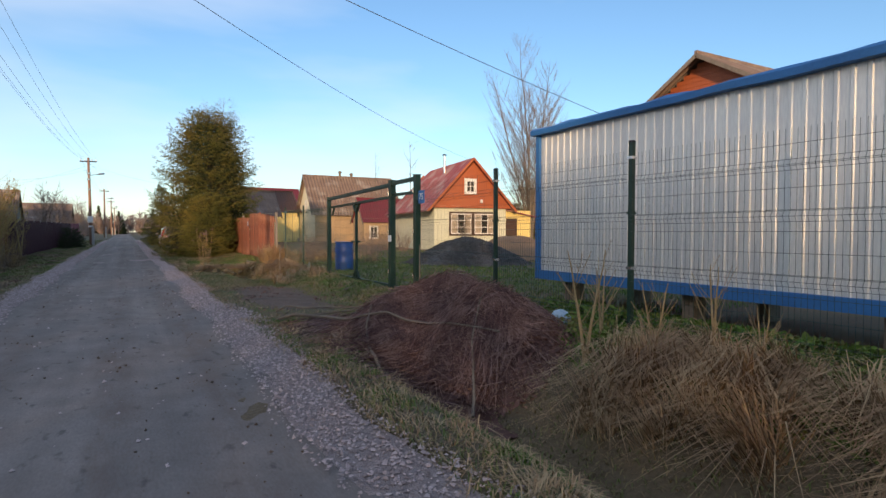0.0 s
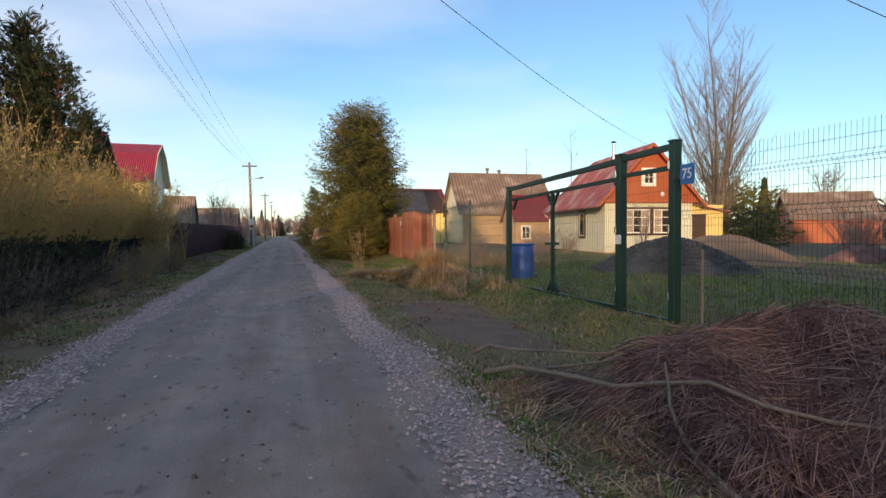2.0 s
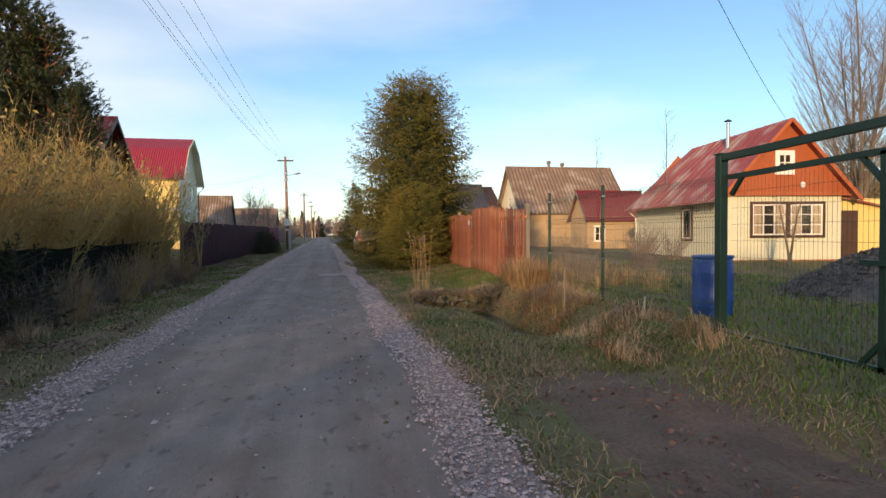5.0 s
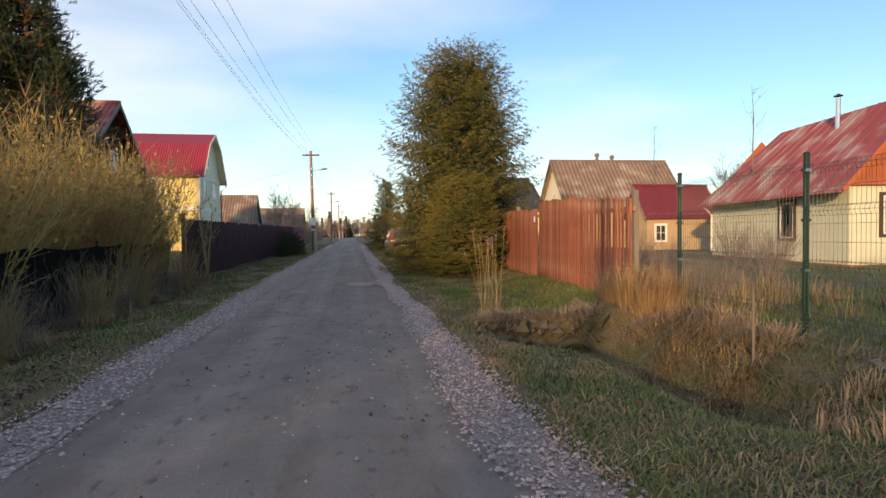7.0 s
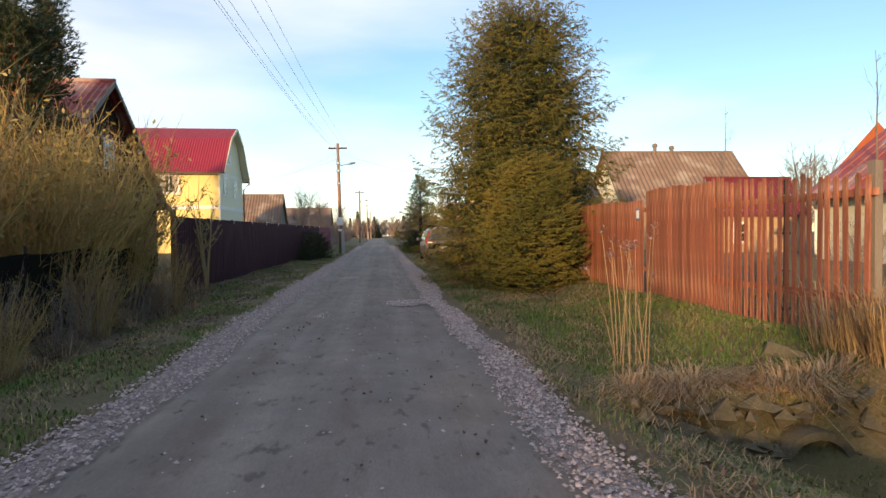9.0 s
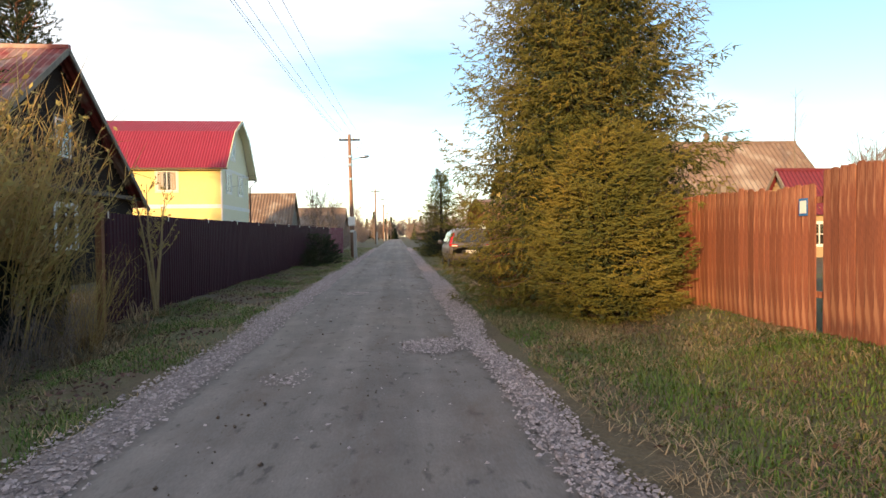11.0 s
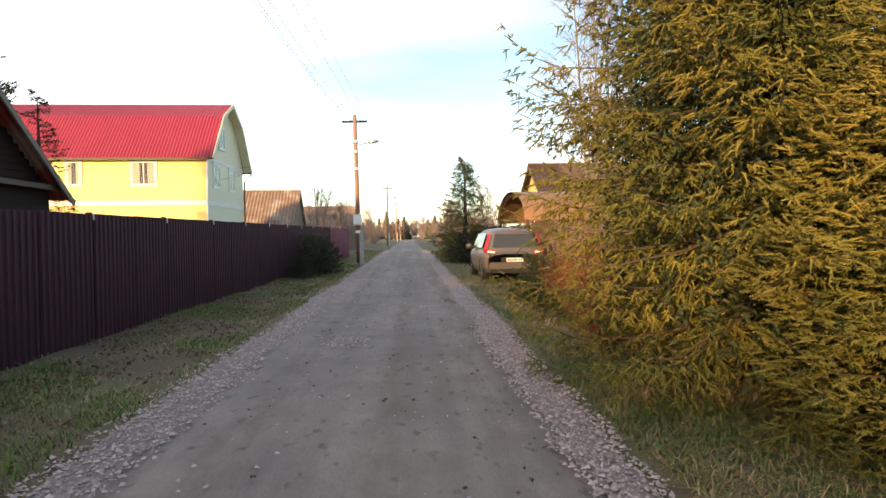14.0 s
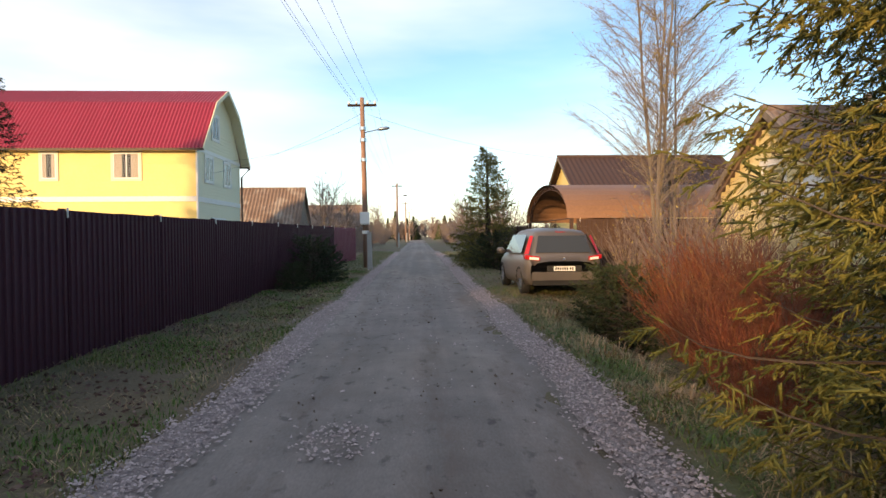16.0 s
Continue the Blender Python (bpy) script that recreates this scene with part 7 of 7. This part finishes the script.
def build_grass():
    global rng
    rng = np.random.default_rng(91)

    def bare(x, y):
        """Trodden entry before the gate stays thin."""
        entry = np.exp(-((x - 2.9) / 0.9) ** 2 - ((y - 12.8) / 3.4) ** 2)
        return rng.random(len(x)) > entry * 1.5
    right = lambda x, y: bare(x, y) & patchy(x, y, -0.75) & (x > 1.75 + 0.25 * np.sin(y * 1.3))
    left = lambda x, y: patchy(x, y, -0.15, 0.8, 3.0) & (x < -2.35 + 0.15 * np.sin(y * 1.1))
    lush = lambda x, y: np.exp(-((x - 4.4) / 1.0) ** 2 - ((y - 13.5) / 4.5) ** 2)
    a = verge_points(66000, 1.7, 5.4, -1.0, 30.0, lambda x, y: right(x, y) & (rng.random(len(x)) > lush(x, y)))
    b = verge_points(22000, 1.6, 5.2, 28.0, 48.0, right)
    c = verge_points(40000, -4.9, -2.3, 9.0, 46.0, left)
    d = verge_points(14000, -4.4, -2.2, 46.0, 80.0)
    e = verge_points(9000, 1.6, 5.0, 48.0, 80.0)
    w = verge_points(9000, 1.9, 4.6, 15.5, 20.6)
    w2 = verge_points(16000, 1.65, 3.4, 30.0, 44.0)
    q = join(blades(np.concatenate([w, w2]), np.full(len(w) + len(w2), 0.10), 0.005, 1.9), blades(np.concatenate([a, c]), np.full(len(a) + len(c), 0.07), 0.005, 1.6), blades(np.concatenate([b, d, e]), np.full(len(b) + len(d) + len(e), 0.075), 0.007, 1.7))
    tagged(new("verge_grass", np_mesh("verge_grass", *q, GRASS)), "short patchy spring grass on the verges", "grass", kind="stuff")
    f = verge_points(26000, 5.4, 12.0, 6.0, 24.0)
    g = verge_points(9000, 5.4, 22.0, 8.0, 31.0)
    k = np.concatenate([verge_points(13000, 2.2, 5.2, 23.2, 28.5), verge_points(26000, 2.8, 5.5, 8.8, 20.0, lambda x, y: bare(x, y) & (rng.random(len(x)) < lush(x, y))), verge_points(9000, 1.8, 2.9, 0.5, 9.5, lambda x, y: patchy(x, y, 0.0, 0.9, 4.0)), verge_points(42000, -4.3, -2.35, 22.0, 56.0, lambda x, y: patchy(x, y, 0.05, 0.7, 8.0)), verge_points(16000, 1.7, 3.2, 27.0, 44.0, lambda x, y: patchy(x, y, 0.1, 0.9, 9.0))])
    q = join(blades(f, np.full(len(f), 0.10), 0.006, 0.8), blades(g, np.full(len(g), 0.13), 0.010, 0.8), blades(k, np.full(len(k), 0.075), 0.005, 0.8))
    tagged(new("lawn_grass", np_mesh("lawn_grass", *q, LAWN)), "green grass of the yard and lawn", "grass", kind="stuff")
    # long dry straw in the ditches, by the pickets and below the netting
    tufts = []

    def tuft(x, y, n, h, spread, bend=1.2):
        p = np.stack([x + rng.normal(size=n) * spread, y + rng.normal(size=n) * spread, np.zeros(n)], 1)
        p[:, 2] = [ground_z(u, w) - 0.02 for u, w in p[:, :2]]
        lean = rng.uniform(0, 6.283)
        a = np.arctan2(p[:, 1] - y + 0.6 * spread * math.sin(lean), p[:, 0] - x + 0.6 * spread * math.cos(lean)) + rng.normal(size=n) * 0.45
        a = np.where(rng.random(n) < 0.7, lean + rng.normal(size=n) * 0.45, a) if bend > 1 else a
        tufts.append(blades(p, np.full(n, h), 0.0048, bend, a))
    for _ in range(62):
        tuft(rng.uniform(3.75, 5.0), rng.uniform(-0.8, 4.2), 130, rng.uniform(0.35, 0.7), 0.07, 1.6)
    for _ in range(26):
        tuft(rng.uniform(3.9, 4.6), rng.uniform(-0.8, 4.0), 150, rng.uniform(0.45, 0.75), 0.09, 1.5)
    for _ in range(40):
        tuft(rng.uniform(1.95, 2.9), rng.uniform(1.0, 9.5), 45, rng.uniform(0.10, 0.2), 0.07, 1.8)
    # last year's flattened blades lie between the green
    lay = np.concatenate([verge_points(26000, 1.65, 3.2, -1.0, 46.0, lambda x, y: bare(x, y) & patchy(x, y, -0.05, 1.3, 5.0)), verge_points(12000, -4.6, -2.25, 5.0, 56.0, lambda x, y: patchy(x, y, -0.05, 1.3, 6.0)), verge_points(16000, 3.0, 5.2, 9.0, 36.0, lambda x, y: bare(x, y) & patchy(x, y, 0.0, 1.1, 7.0))])
    lay[:, 2] += 0.012
    tufts.append(blades(lay, np.full(len(lay), 0.085), 0.0040, 2.6))
    for _ in range(30):
        tuft(rng.uniform(4.75, 5.5), rng.uniform(22.0, 23.6), 70, rng.uniform(0.5, 1.0), 0.10, 0.7)
    for _ in range(60):
        tuft(rng.uniform(5.5, 9.0), rng.uniform(21.0, 28.0), 45, rng.uniform(0.3, 0.7), 0.14, 0.8)
    for _ in range(30):
        tuft(rng.uniform(2.3, 4.3), rng.uniform(22.7, 23.1), 60, rng.uniform(0.18, 0.34), 0.08, 2.2)
    for _ in range(36):
        tuft(rng.uniform(4.4, 5.3), rng.uniform(19.4, 22.0), 60, rng.uniform(0.2, 0.4), 0.10, 1.9)
    for _ in range(90):
        tuft(rng.uniform(-4.9, -4.0), rng.uniform(10, 33), 50, rng.uniform(0.2, 0.55), 0.10, 1.2)
    for _ in range(60):
        tuft(rng.uniform(3.6, 5.3), rng.uniform(15.5, 21.0), 50, rng.uniform(0.15, 0.4), 0.09, 1.3)
    for _ in range(50):
        tuft(rng.uniform(2.0, 3.4), rng.uniform(33, 44), 40, rng.uniform(0.15, 0.35), 0.09, 1.3)
    tagged(new("dry_straw", np_mesh("dry_straw", *join(*tufts), STRAW)), "long bleached dry grass in tufts", "dry grass", kind="stuff")
    # dead leaves and crumbs of soil under the fence and along the hedge foot
    p = np.concatenate([verge_points(16000, -4.7, -2.6, 8.0, 54.0, lambda x, y: patchy(x, y, 0.0, 1.2, 2.0)), verge_points(6000, 1.8, 4.2, 8.0, 40.0, lambda x, y: patchy(x, y, 0.1, 1.2, 1.0))])
    p[:, 2] += 0.015 + 0.02 * rng.random(len(p))
    tagged(new("leaf_litter", np_mesh("leaf_litter", *flakes(p, 0.028, 0.75), DEAD_LEAF)), "brown dead leaves scattered on the verges", "leaf litter", kind="stuff")
    # green nettles and fresh shoots beneath the cabin fence
    n = 15000
    p = verge_points(n, 4.2, 7.2, -1.0, 7.4)
    p[:, 2] += rng.random(n) * 0.30 * np.clip(1 - np.abs(p[:, 0] - 5.7) / 1.6, 0, 1)
    tagged(new("weed_leaves", np_mesh("weed_leaves", *flakes(p, 0.04, 0.3), LAWN)), "low green nettles below the cabin", "weeds", kind="stuff")


build_clods()
build_grass()


def build_stalks():
    """Tall dry umbels beside the culvert."""
    global rng
    rng = np.random.default_rng(95)
    for x, y in [(2.7 + 0.16 * math.cos(2.4 * i), 23.7 + 0.05 * i ** 0.5 * math.sin(2.4 * i)) for i in range(15)]:
        t = thing("dry_stalk", pose(x, y, ground_z(x, y) - 0.02), "tall dry brown weed stalk with a spent head", "weed", "dry stalks")
        h = rng.uniform(1.0, 1.55)
        l = rng.normal(size=2) * 0.16
        part("stem", Shape().tube([(0, 0, 0), (l[0] * 0.4, l[1] * 0.4, h * 0.5), (l[0], l[1], h)], [0.005, 0.004, 0.003], 5), STRAW, t)
        p = np.tile([l[0], l[1], h - 0.03], (12, 1))
        e = p + unit(rng.normal(size=(12, 3)) + [0, 0, 0.9]) * 0.08
        part("head", np_mesh("head", *join(cones(p, e, 0.004), flakes(e, 0.012)), TWIG_BROWN), None, t)


build_stalks()


def build_entry():
    """Trodden bare earth where cars turn in before the gate."""
    s = Shape()
    n, m = 48, 12
    for j in range(m + 1):
        f = j / m
        for i in range(n):
            a = 2 * math.pi * i / n
            w = f * (1 + 0.25 * noise.noise(Vector((math.cos(a) * 2.2, math.sin(a) * 2.2, 3.0))))
            x, y = 3.0 + 1.0 * w * math.cos(a) + 0.12 * (w * math.sin(a)) ** 2, 13.2 + 3.8 * w * math.sin(a)
            s.v.append((x, y, ground_z(x, y) + 0.012 * (1 - f ** 3) - 0.02 * f ** 6 + 0.012 * noise.noise(Vector((x * 5, y * 5, 0)))))
    for j in range(m):
        for i in range(n):
            a, b = j * n + i, j * n + (i + 1) % n
            s.f.append((a, b, b + n, a + n))
    tagged(new("trodden_soil", s.mesh("trodden_soil", MUD, True)), "dark trodden bare earth before the gate", "soil", kind="structure")


build_entry()
